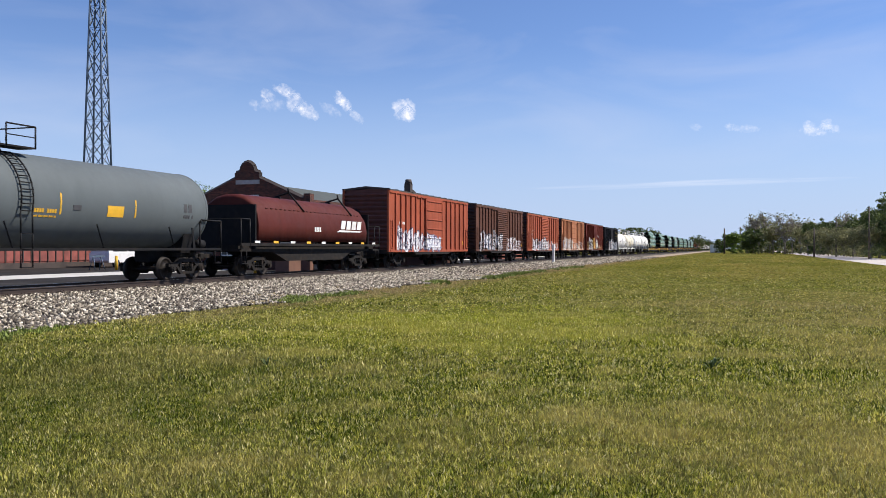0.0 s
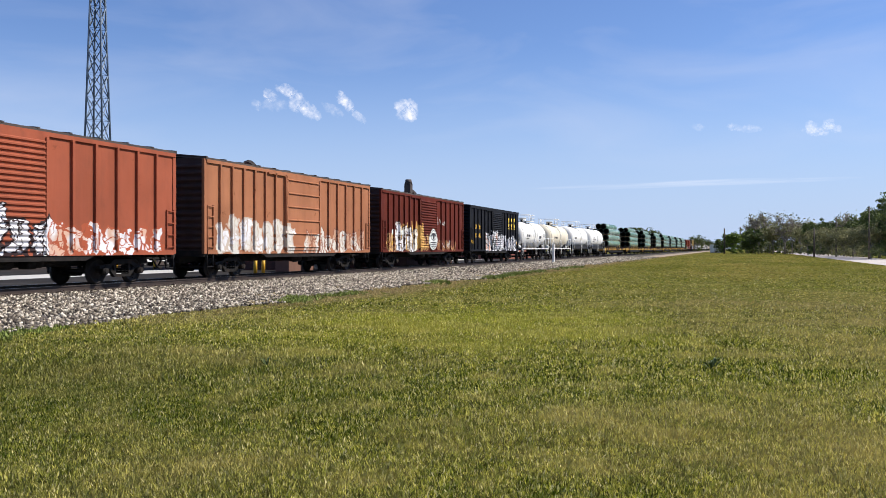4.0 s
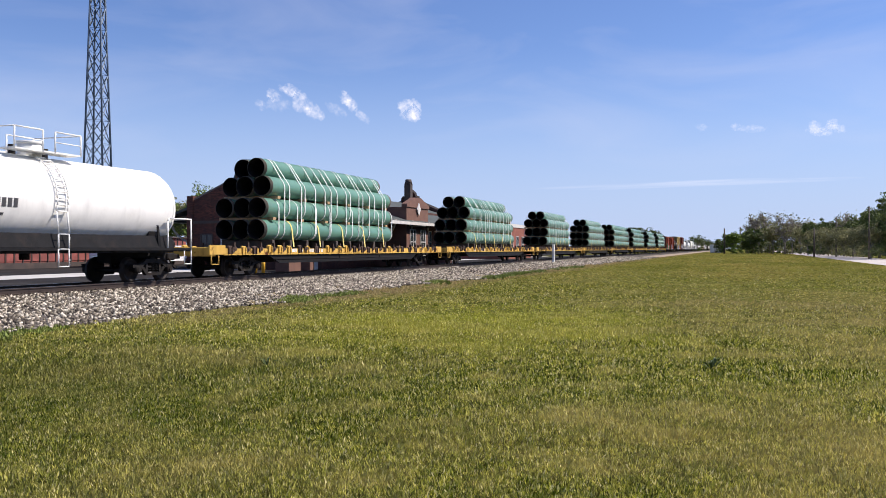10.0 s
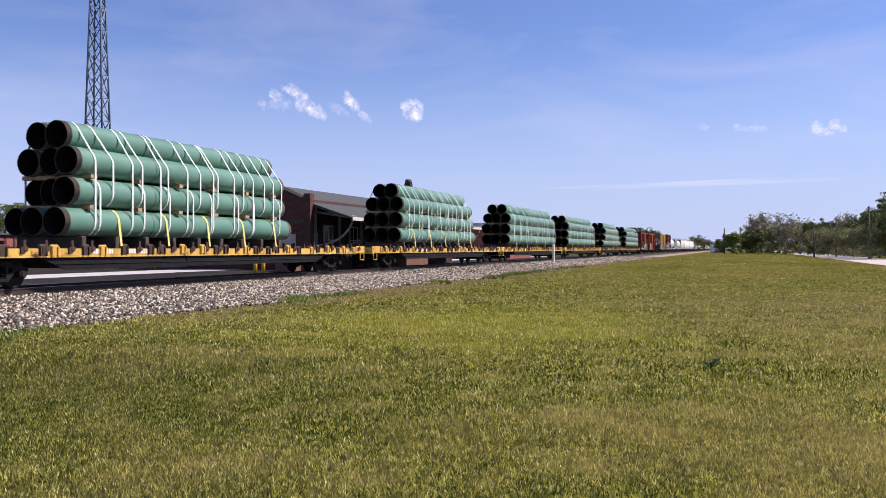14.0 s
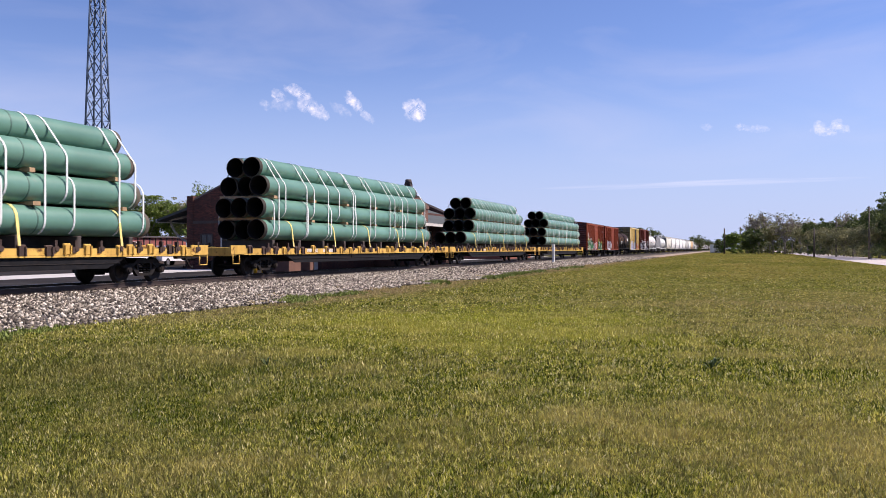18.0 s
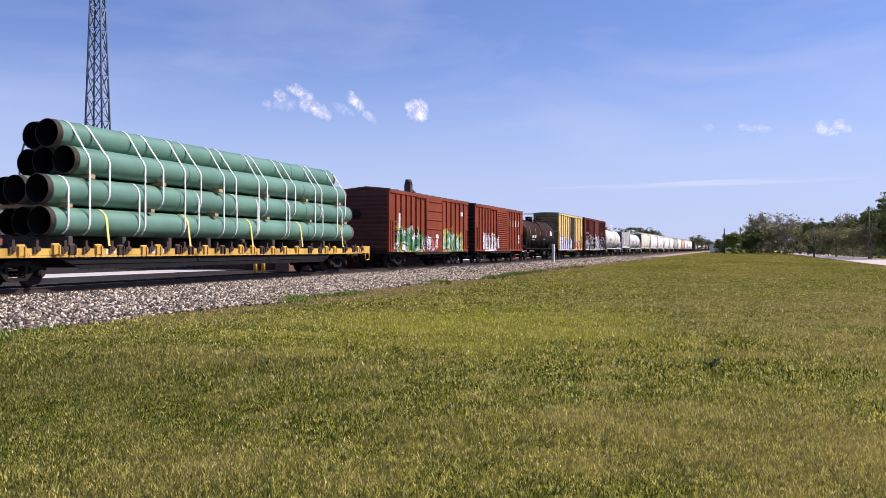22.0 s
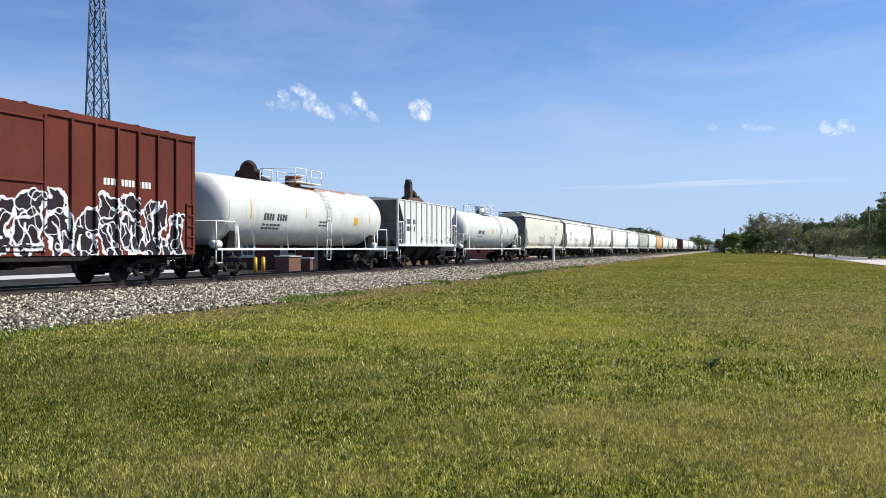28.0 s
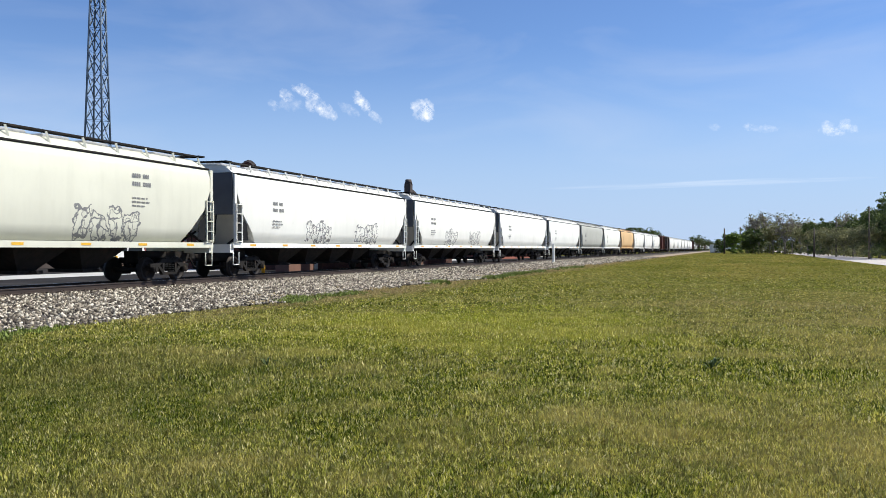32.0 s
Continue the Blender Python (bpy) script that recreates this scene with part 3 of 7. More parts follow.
LEAF_DARK = leaf_material("dark_leaves", (0.022, 0.038, 0.010), (0.150, 0.190, 0.046))
LEAF_FRESH = leaf_material("fresh_leaves", (0.045, 0.085, 0.014), (0.23, 0.31, 0.050))
LEAF_DULL = leaf_material("dull_olive_leaves", (0.105, 0.104, 0.046), (0.34, 0.33, 0.15))
BARK = plain("grey_bark", (0.25, 0.22, 0.19), 0.95, 0, 0.35, 6, 0.5)


def tree(x, y, height, spread, leaf, density, seed, label, trunk=0.35, z=-0.05, fine=1.0, limb=1.0):
    r, q = random.Random(seed), np.random.default_rng(seed)
    ob = thing("tree", label, "tree", pose(x, y, z))
    wood, tips = Geo(), []
    top = height * 0.45
    wood.tube((0, 0, 0), (r.uniform(-0.2, 0.2), r.uniform(-0.2, 0.2), top), height * 0.022, 8, height * 0.014)
    for k in range(9):
        a = k * 2.4 + r.uniform(-0.4, 0.4)
        z0 = top * r.uniform(trunk, 1.0)
        reach, rise = spread * r.uniform(0.35, 0.95), height * r.uniform(0.15, 0.5)
        p1 = Vector((math.cos(a) * reach * 0.5, math.sin(a) * reach * 0.5, z0 + rise * 0.6))
        p2 = Vector((math.cos(a + 0.2) * reach, math.sin(a + 0.2) * reach, min(height * 0.93, z0 + rise)))
        wood.tube((0, 0, z0), p1, height * 0.010 * limb, 5, height * 0.006 * limb)
        wood.tube(p1, p2, height * 0.006 * limb, 5, height * 0.003 * limb)
        tips += [p1, p2]
        for _ in range(24 if limb > 1 else 7):
            p3 = p1.lerp(p2, r.random()) + Vector((r.gauss(0, 1), r.gauss(0, 1), r.uniform(0.2, 1.4))) * spread * 0.22
            wood.tube(p1.lerp(p2, r.random()), p3, height * 0.0042 * limb, 4, height * 0.0018 * limb)
            tips.append(p3)
    part("trunk", wood, BARK, ob)
    for _ in range(11 if density > 2000 else 4):
        tips.append(Vector((r.gauss(0, spread * 0.5), r.gauss(0, spread * 0.5), height * r.uniform(0.06, 0.38))))
    for _ in range(6):
        tips.append(Vector((r.gauss(0, spread * 0.3), r.gauss(0, spread * 0.3), height * r.uniform(0.7, 0.97))))
    # leaves sit in clumps round the twig ends, thick at their outside, with gaps between the clumps
    n = int(density * (0.80 if limb == 1 else 0.35) / fine)
    c = np.array([tuple(p) for p in tips])
    c = np.concatenate([c, c + q.normal(0, 1, c.shape) * spread * np.array([0.16, 0.16, 0.10])])
    big = q.uniform(0.09, 0.21, len(c)) * spread
    pick = q.integers(0, len(c), n)
    way = q.normal(0, 1, (n, 3))
    way /= np.linalg.norm(way, axis=1)[:, None]
    p = c[pick] + way * (big[pick] * q.uniform(0.55, 1.1, n))[:, None] * np.array([1.0, 1.0, 0.72])
    p[:, 2] = np.where(p[:, 2] < height * 0.04, q.uniform(0.04, 0.3, n) * height, np.minimum(p[:, 2], height * 1.02))
    size = (0.10 + height * 0.0135) * q.uniform(0.4, 1.4, n)[:, None] * fine
    d1 = q.normal(0, 1, (n, 3))
    d1 /= np.linalg.norm(d1, axis=1)[:, None]
    d2 = np.cross(d1, q.normal(0, 1, (n, 3)))
    d2 /= np.linalg.norm(d2, axis=1)[:, None] + 1e-9
    v = np.stack([p - d1 * size, p + d2 * size * 0.55, p + d1 * size, p - d2 * size * 0.55], 1).reshape(-1, 3)
    me = bpy.data.meshes.new("crown")
    me.vertices.add(n * 4)
    me.vertices.foreach_set("co", v.reshape(-1))
    me.loops.add(n * 4)
    me.loops.foreach_set("vertex_index", np.arange(n * 4))
    me.polygons.add(n)
    me.polygons.foreach_set("loop_start", np.arange(n) * 4)
    me.update(calc_edges=True)
    me.materials.append(leaf)
    part("crown", me, None, ob)
    return ob


def px(x, y_top, depth, *rest):
    """A tree at that sideways place, as high as it stands over the eye."""
    u = (x - 784) / 1540
    X, Y = at(u, depth)
    return X, Y, EYE + (440 - y_top) / 1540 * depth


TREES = [
    # sideways place, top, depth, spread, leaf, density, label
    (1333, 366, 270, 4.2, LEAF_DULL, 700, "tall thinly leaved tree beyond the meadow"),
    (1348, 369, 274, 4.0, LEAF_DULL, 600, "thinly leaved tree beyond the meadow"),
    (1362, 372, 262, 4.2, LEAF_DULL, 650, "thinly leaved tree beyond the meadow"),
    (1297, 411, 240, 2.9, LEAF_FRESH, 3200, "round fresh green tree beside the line"),
    (1281, 424, 270, 3.2, LEAF_DARK, 2200, "low dark green tree"),
    (1322, 412, 255, 3.4, LEAF_DARK, 2600, "dark green tree in a row at the meadow's edge"),
    (1343, 405, 250, 4.0, LEAF_DARK, 2900, "dark green tree in a row at the meadow's edge"),
    (1368, 396, 240, 4.4, LEAF_DULL, 1900, "half-bare olive tree at the meadow's edge"),
    (1389, 378, 230, 5.0, LEAF_DULL, 990, "half-bare olive tree at the meadow's edge"),
    (1417, 374, 225, 5.0, LEAF_DULL, 990, "half-bare olive tree at the meadow's edge"),
    (1402, 396, 235, 4.6, LEAF_DULL, 2100, "dull olive tree at the meadow's edge"),
    (1430, 401, 205, 3.8, LEAF_DULL, 2300, "dull olive tree at the meadow's edge"),
    (1452, 386, 195, 3.6, LEAF_DARK, 3400, "broad dark tree beside the road"),
    (1473, 383, 185, 3.6, LEAF_DARK, 3400, "broad dark tree beside the road"),
    (1466, 402, 165, 3.4, LEAF_DULL, 2300, "dull olive shrub beside the road"),
    (1494, 388, 160, 3.6, LEAF_DULL, 2600, "dull olive tree beside the road"),
    (1513, 374, 158, 3.8, LEAF_DULL, 990, "half-bare olive tree beside the road"),
    (1528, 378, 148, 3.4, LEAF_DARK, 2900, "dark tree beside the road"),
    (1556, 357, 135, 3.6, LEAF_DARK, 3800, "tall dark tree beside the road"),
    (1580, 350, 128, 4.0, LEAF_DARK, 3800, "tall dark tree beside the road"),
    (1541, 394, 128, 3.0, LEAF_DULL, 2400, "dull olive shrub beside the road"),
    (1510, 404, 142, 3.2, LEAF_DULL, 2200, "dull olive shrub beside the road"),
    (1620, 345, 115, 5.0, LEAF_DARK, 3000, "tall dark tree beside the road"),
    (360, 323, 118, 4.0, LEAF_FRESH, 2600, "green tree behind the brick depot"),
    (335, 352, 122, 3.6, LEAF_DULL, 1500, "half-bare tree behind the brick depot"),
    (300, 358, 125, 4.2, LEAF_FRESH, 3000, "fresh green tree across the street"),
    (262, 352, 120, 4.2, LEAF_FRESH, 2800, "fresh green tree across the street"),
    (238, 346, 128, 3.6, LEAF_DULL, 900, "thinly leaved grey tree across the street"),
    (200, 356, 118, 4.6, LEAF_DARK, 3200, "dark green tree across the street"),
    (150, 362, 120, 4.6, LEAF_DARK, 3000, "dark green tree across the street"),
    (90, 362, 115, 4.6, LEAF_FRESH, 3000, "fresh green tree across the street"),
    (20, 365, 112, 4.8, LEAF_DARK, 3000, "dark green tree across the street"),
    (-60, 360, 110, 4.8, LEAF_DARK, 2600, "dark green tree across the street"),
    (1112, 404, 330, 6.0, LEAF_DARK, 2400, "dark green tree far beyond the line"),
    (1138, 404, 330, 6.0, LEAF_DARK, 2400, "dark green tree far beyond the line"),
    (1160, 411, 340, 5.0, LEAF_DARK, 1800, "dark green tree far beyond the line"),
    (1235, 417, 420, 4.5, LEAF_DARK, 1600, "lone dark tree far beyond the line"),
    (1250, 424, 450, 5.0, LEAF_DARK, 1600, "dark tree far beyond the line"),
    (1275, 432, 480, 7.0, LEAF_DARK, 1500, "dark tree at the far end of the line"),
    (1290, 430, 470, 7.0, LEAF_DARK, 1500, "dark tree at the far end of the line"),
]
for k_ in range(19):
    d_ = 300 - 8.6 * k_
    TREES.append((1312 + 14.5 * k_, 433 - 0.75 * k_ - 3.0 * (k_ % 3), d_, 2.4 + 0.3 * (k_ % 2), (LEAF_DARK, LEAF_DULL)[k_ % 5 == 3], 1500, "low dark undergrowth shrub along the tree line"))
for k_, (x_, t_, d_, sp_, lf_, n_, lb_) in enumerate(TREES):
    X_, Y_, H_ = px(x_, t_, d_)
    tree(X_, Y_, H_, sp_, lf_, n_ * (3.6 if n_ > 1000 else 1.6), 40 + k_, lb_, 0.5, fine=max(0.6, min(1.0, d_ / 210)), limb=1.7 if n_ < 1000 else 1.0)
# ---- rolling stock; each car has its origin at the rail's top, under its middle; -y is the side towards the grass ----
KEPT = {}


def shared(key, build, material):
    if key not in KEPT:
        KEPT[key] = build().mesh(key)
        KEPT[key].materials.append(material)
    return KEPT[key]


WHEEL_R, AXLE = 0.42, 0.88
WHEELSETS = []


def wheelset_geo():
    g = Geo()
    for s in (-1, 1):
        g.turn([(s * 0.66, 0.10), (s * 0.665, 0.30), (s * 0.665, 0.455), (s * 0.70, 0.45), (s * 0.705, 0.425), (s * 0.80, 0.415), (s * 0.80, 0.36), (s * 0.77, 0.34), (s * 0.765, 0.19), (s * 0.80, 0.16), (s * 0.80, 0.10)], 28)
        for k in range(4):
            a = k * math.pi / 2
            g.tube((s * 0.768, 0.26 * math.cos(a), 0.26 * math.sin(a)), (s * 0.79, 0.26 * math.cos(a), 0.26 * math.sin(a)), 0.025, 6)
    g.turn([(-1.0, 0.075), (-0.66, 0.085), (0.66, 0.085), (1.0, 0.075)], 12)
    g.v = [(y, x, z) for x, y, z in g.v]
    return g


def side_frame_geo():
    g = Geo()
    top = [(-1.12, 0.50), (-1.12, 0.62), (-0.62, 0.66), (-0.42, 0.80), (0.42, 0.80), (0.62, 0.66), (1.12, 0.62), (1.12, 0.50), (0.66, 0.50), (0.40, 0.66), (-0.40, 0.66), (-0.66, 0.50)]
    low = [(-0.66, 0.50), (-0.38, 0.22), (0.38, 0.22), (0.66, 0.50), (0.54, 0.54), (0.32, 0.32), (-0.32, 0.32), (-0.54, 0.54)]
    for p in (top, low):
        g.prism_y(p, -0.07, 0.07)
    for s in (-1, 1):
        g.box(s * 0.36 - 0.05, s * 0.36 + 0.05, -0.06, 0.06, 0.3, 0.7)
        g.tube((s * AXLE, -0.14, 0.43), (s * AXLE, 0.06, 0.43), 0.13, 12)
        g.tube((s * AXLE, -0.17, 0.43), (s * AXLE, -0.13, 0.43), 0.09, 10)
        g.box(s * AXLE - 0.16, s * AXLE + 0.16, -0.08, 0.08, 0.5, 0.60, 0.01)
    return g


def spring_geo():
    g = Geo()
    for dx in (-0.2, 0.0, 0.2):
        for k in range(4):
            z = 0.33 + k * 0.075
            g.turn([(-0.012, 0.07), (0.0, 0.095), (0.012, 0.07)], 10)
            n = 30
            g.v[-n:] = [(y + dx, z2, x + z + 0.02) for x, y, z2 in g.v[-n:]]
    return g


def truck(car, x):
    t = part("truck", shared("truck", lambda: Geo().box(-0.17, 0.17, -1.05, 1.05, 0.62, 0.84, 0.03).box(-0.5, 0.5, -0.2, 0.2, 0.6, 0.78, 0.02).box(-0.62, -0.5, -0.9, 0.9, 0.32, 0.42).box(0.5, 0.62, -0.9, 0.9, 0.32, 0.42), UNDER), None, car, m=pose(x, 0, 0))
    for s in (-1, 1):
        part("side_frame", shared("side_frame", side_frame_geo, UNDER), None, t, m=pose(0, s * 1.02, 0, 0, 0, 0 if s < 0 else 180))
        part("spring_nest", shared("spring_nest", spring_geo, BLACK), None, t, m=pose(0, s * 1.02, 0))
        WHEELSETS.append(part("wheelset", shared("wheelset", wheelset_geo, WHEEL), None, t, m=pose(s * AXLE, 0, WHEEL_R)))
    return t


def coupler(car, x, s, z=0.86):
    def build():
        g = Geo().box(0, 0.55, -0.09, 0.09, -0.09, 0.09, 0.02)
        g.box(0.5, 0.86, -0.16, 0.10, -0.14, 0.14, 0.04).box(0.6, 0.9, 0.06, 0.18, -0.13, 0.13, 0.04)
        g.line([(0.3, -0.25, -0.05), (0.5, -0.28, -0.35), (0.8, -0.2, -0.45), (1.0, -0.1, -0.4)], 0.035)
        return g
    part("coupler", shared("coupler", build, UNDER), None, car, m=pose(x, 0, z, 0, 0, 0 if s > 0 else 180))


def stirrup(car, x, z=0.95, material=None, y=-1.46):
    w = 0.21
    part("step", Geo().line([(x - w, y, z), (x - w, y, z - 0.5), (x + w, y, z - 0.5), (x + w, y, z)], 0.022), material or BLACK, car)


def brake_gear(car, x, w=2.2):
    g = Geo().turn([(x - 0.45, 0.02), (x - 0.4, 0.17), (x + 0.4, 0.17), (x + 0.45, 0.02)], 14, -0.75, 0.72)
    part("air_tank", g, UNDER, car)
    g = Geo().box(x + 0.9, x + 1.25, -0.95, -0.55, 0.55, 0.9, 0.03).turn([(x + 1.25, 0.14), (x + 1.6, 0.14), (x + 1.62, 0.03)], 12, -0.75, 0.72)
    g.line([(x - w, -0.6, 0.62), (x + w * 1.3, -0.6, 0.62)], 0.025).line([(x - 0.9, -1.1, 0.95), (x - 0.9, -1.1, 0.55), (x - 0.5, -1.1, 0.55)], 0.02)
    part("brake_rigging", g, UNDER, car)


def ladder(car, x, z0, z1, material, y=-1.52, w=0.42, n=0, name="ladder"):
    g, n = Geo(), n or max(2, round((z1 - z0) / 0.38))
    for k in range(n + 1):
        z = z0 + (z1 - z0) * k / n
        g.tube((x - w / 2, y - 0.06, z), (x + w / 2, y - 0.06, z), 0.02, 6)
    for s in (-1, 1):
        g.box(x + s * w / 2 - 0.025, x + s * w / 2 + 0.025, y - 0.07, y - 0.01, z0 - 0.05, z1 + 0.05)
    return part(name, g, material, car)


def bars(car, x, z, rows, material, y=-1.475, name="stencil"):
    """Rows of unreadable marks: (width, height, drop)."""
    g = Geo()
    for w, h, d in rows:
        n = max(1, round(w / (h * 0.8)))
        for k in range(n):
            if n > 3 and k % 5 == 4:
                continue
            a = x + w * k / n
            g.box(a, a + w / n * 0.72, y - 0.004, y, z - d - h, z - d)
    return tagged(part(name, g, material, car), kind="stuff")


def boxcar(label, colour, x_mid, L=15.7, H=4.62, door="rib", door_w=3.2, panels=(7, 6), door_x=0.0, roof=None, end=None, spray=(), seed=0.0, rust=0.35, door_colour=None, peak=0.16, sill_z=0.97, marks=(), post_y=0.09):
    car = thing("boxcar", label, "boxcar", group="cars of the freight train")
    paint = car_paint("boxcar_paint", colour, 0.6, rust, 0.22, spray, seed)
    roof_m = roof or paint
    end_m = end or paint
    h, W = L / 2, 1.46
    xs0, xs1 = door_x - door_w / 2, door_x + door_w / 2
    part("side_wall", Geo().box(-h, h, -W, -W + 0.06, sill_z + 0.1, H - 0.1), paint, car)
    part("side_wall", Geo().box(-h, h, W - 0.06, W, sill_z + 0.1, H - 0.1), paint, car)
    for s in (-1, 1):
        n = 13
        wave = []
        for k in range(n):
            z = sill_z + 0.28 + (H - sill_z - 0.56) * k / (n - 1)
            wave += [(s * h, z - 0.10), (s * (h + 0.10), z - 0.03), (s * (h + 0.10), z + 0.03), (s * h, z + 0.10)]
        g = Geo().prism_y([(s * (h - 0.05), sill_z + 0.1), (s * h, sill_z + 0.1)] + wave + [(s * h, H + 0.04), (s * (h - 0.05), H + 0.04)], -W + 0.06, W - 0.06)
        part("end_wall", g, end_m, car)
        for t in (-1, 1):
            part("corner_post", Geo().box(s * h - 0.12, s * h + 0.05, t * W - 0.06 * (t > 0) - 0.03, t * W + 0.06 * (t < 0) + 0.03, sill_z, H), paint, car)
        part("end_sill", Geo().box(s * h - 0.1, s * h + 0.12, -1.4, 1.4, sill_z - 0.12, sill_z + 0.12), UNDER, car)
        coupler(car, s * (h + 0.05), s)
        truck(car, s * (h - 2.35))
        stirrup(car, s * (h - 0.3), sill_z)
        ladder(car, s * (h - 0.28), sill_z + 0.25, sill_z + (H - sill_z) * (0.42 if s > 0 else 0.5), paint, -W + 0.01, 0.40)
    g = Geo().prism_x([(-W - 0.06, H - 0.02), (-W - 0.06, H + 0.05), (0, H + peak + 0.03), (W + 0.06, H + 0.05), (W + 0.06, H - 0.02), (0, H + peak - 0.05)], -h - 0.05, h + 0.05)
    for k in range(13):
        x = -h + L * k / 12
        g.prism_x([(-W - 0.07, H + 0.03), (-W - 0.07, H + 0.085), (0, H + peak + 0.075), (W + 0.07, H + 0.085), (W + 0.07, H + 0.03), (0, H + peak)], x - 0.05, x + 0.05)
    part("roof", g, roof_m, car)
    for t in (-1, 1):
        part("top_rail", Geo().box(-h, h, t * (W + 0.015) - 0.045, t * (W + 0.015) + 0.045, H - 0.16, H - 0.01, 0.01), paint, car)
        part("side_sill", Geo().prism_x([(t * (W - 0.1), sill_z - 0.02), (t * (W + 0.05), sill_z - 0.02), (t * (W + 0.05), sill_z + 0.14), (t * (W - 0.1), sill_z + 0.14)], -h + 0.1, h - 0.1), paint, car)
        part("door_sill", Geo().prism_y([(xs0 - 2.2, sill_z), (xs0 - 1.7, sill_z - 0.18), (xs1 + 1.7, sill_z - 0.18), (xs1 + 2.2, sill_z)], t * W - 0.02, t * W + 0.02), UNDER, car)
        for a, b, n in ((-h + 0.08, xs0 - 0.1, panels[0]), (xs1 + 0.1, h - 0.08, panels[1])):
            for k in range(1, n + 1 if a < 0 and b < 0 else n):
                x = a + (b - a) * k / n
                y0, y1 = sorted((t * (W + post_y), t * W))
                part("side_post", Geo().prism_x([(y0, sill_z + 0.12), (y1, sill_z + 0.12), (y1, H - 0.14), (y0, H - 0.14)], x - 0.05, x + 0.05), paint, car)
        # the door
        y = t * (W + 0.09)
        dm = car_paint("door_paint", door_colour, 0.6, rust, 0.3, spray, seed + 1) if door_colour else paint
        g = Geo().box(xs0, xs1, min(y, y - t * 0.05), max(y, y - t * 0.05), sill_z + 0.12, H - 0.2)
        n = {"rib": 6, "louvre": 19, "plug": 3}[door]
        d = part("door", g, dm, car)
        for x in (xs0, xs1):
            part("door_stile", Geo().box(x - 0.05, x + 0.05, min(y - t * 0.06, y + t * 0.04), max(y - t * 0.06, y + t * 0.04), sill_z + 0.1, H - 0.18), dm, d)
        for k in range(n):
            z = sill_z + 0.28 + (H - sill_z - 0.62) * k / (n - 1)
            hh = 0.045 if door != "louvre" else 0.055
            part("slat" if door == "louvre" else "rib", Geo().prism_x([(y, z - hh), (y + t * 0.05, z - hh * 0.4), (y + t * 0.05, z + hh * 0.4), (y, z + hh)], xs0 + 0.08, xs1 - 0.08), dm, d)
        part("door_track", Geo().box(xs0 - 1.6, xs1 + 0.1, min(y, y - t * 0.1), max(y, y - t * 0.1), H - 0.2, H - 0.12), paint, car)
        part("locking_bar", Geo().tube((xs0 - 0.12, y + t * 0.03, sill_z + 0.15), (xs0 - 0.12, y + t * 0.03, H - 0.25), 0.03, 6).box(xs0 - 0.25, xs0 - 0.02, min(y, y + t * 0.07), max(y, y + t * 0.07), sill_z + 0.9, sill_z + 0.98), paint, car)
    part("centre_sill", Geo().box(-h, h, -0.28, 0.28, 0.62, sill_z + 0.1), UNDER, car)
    part("floor_beams", joined_beams(h, sill_z), UNDER, car)
    brake_gear(car, 0.6)
    g = Geo().turn([(-h - 0.16, 0.02), (-h - 0.16, 0.27), (-h - 0.13, 0.29), (-h - 0.1, 0.27), (-h - 0.12, 0.03)], 16, 0.6, 3.2)
    part("hand_brake", g, BLACK, car)
    for x, z, rows, mat in marks:
        bars(car, x, z, rows, mat, -W - 0.006)
    CARS.append((car, x_mid))
    return car


def joined_beams(h, z):
    g = Geo()
    for k in range(11):
        x = -h + 0.9 + (2 * h - 1.8) * k / 10
        g.box(x - 0.05, x + 0.05, -1.38, 1.38, z - 0.08, z + 0.08)
    return g


CARS = []


def on_shell(g, x0, x1, z0, z1, r, zc, up=0.006):
    """A thin patch that follows a round shell, on the side towards the grass."""
    a0, a1 = math.asin(max(-0.99, (z0 - zc) / r)), math.asin(min(0.99, (z1 - zc) / r))
    n = max(1, math.ceil((a1 - a0) / 0.12))
    arc = [a0 + (a1 - a0) * k / n for k in range(n + 1)]
    return g.prism_x([(-(r + up) * math.cos(a), zc + (r + up) * math.sin(a)) for a in arc] + [(-(r - 0.01) * math.cos(a), zc + (r - 0.01) * math.sin(a)) for a in arc[::-1]], x0, x1)


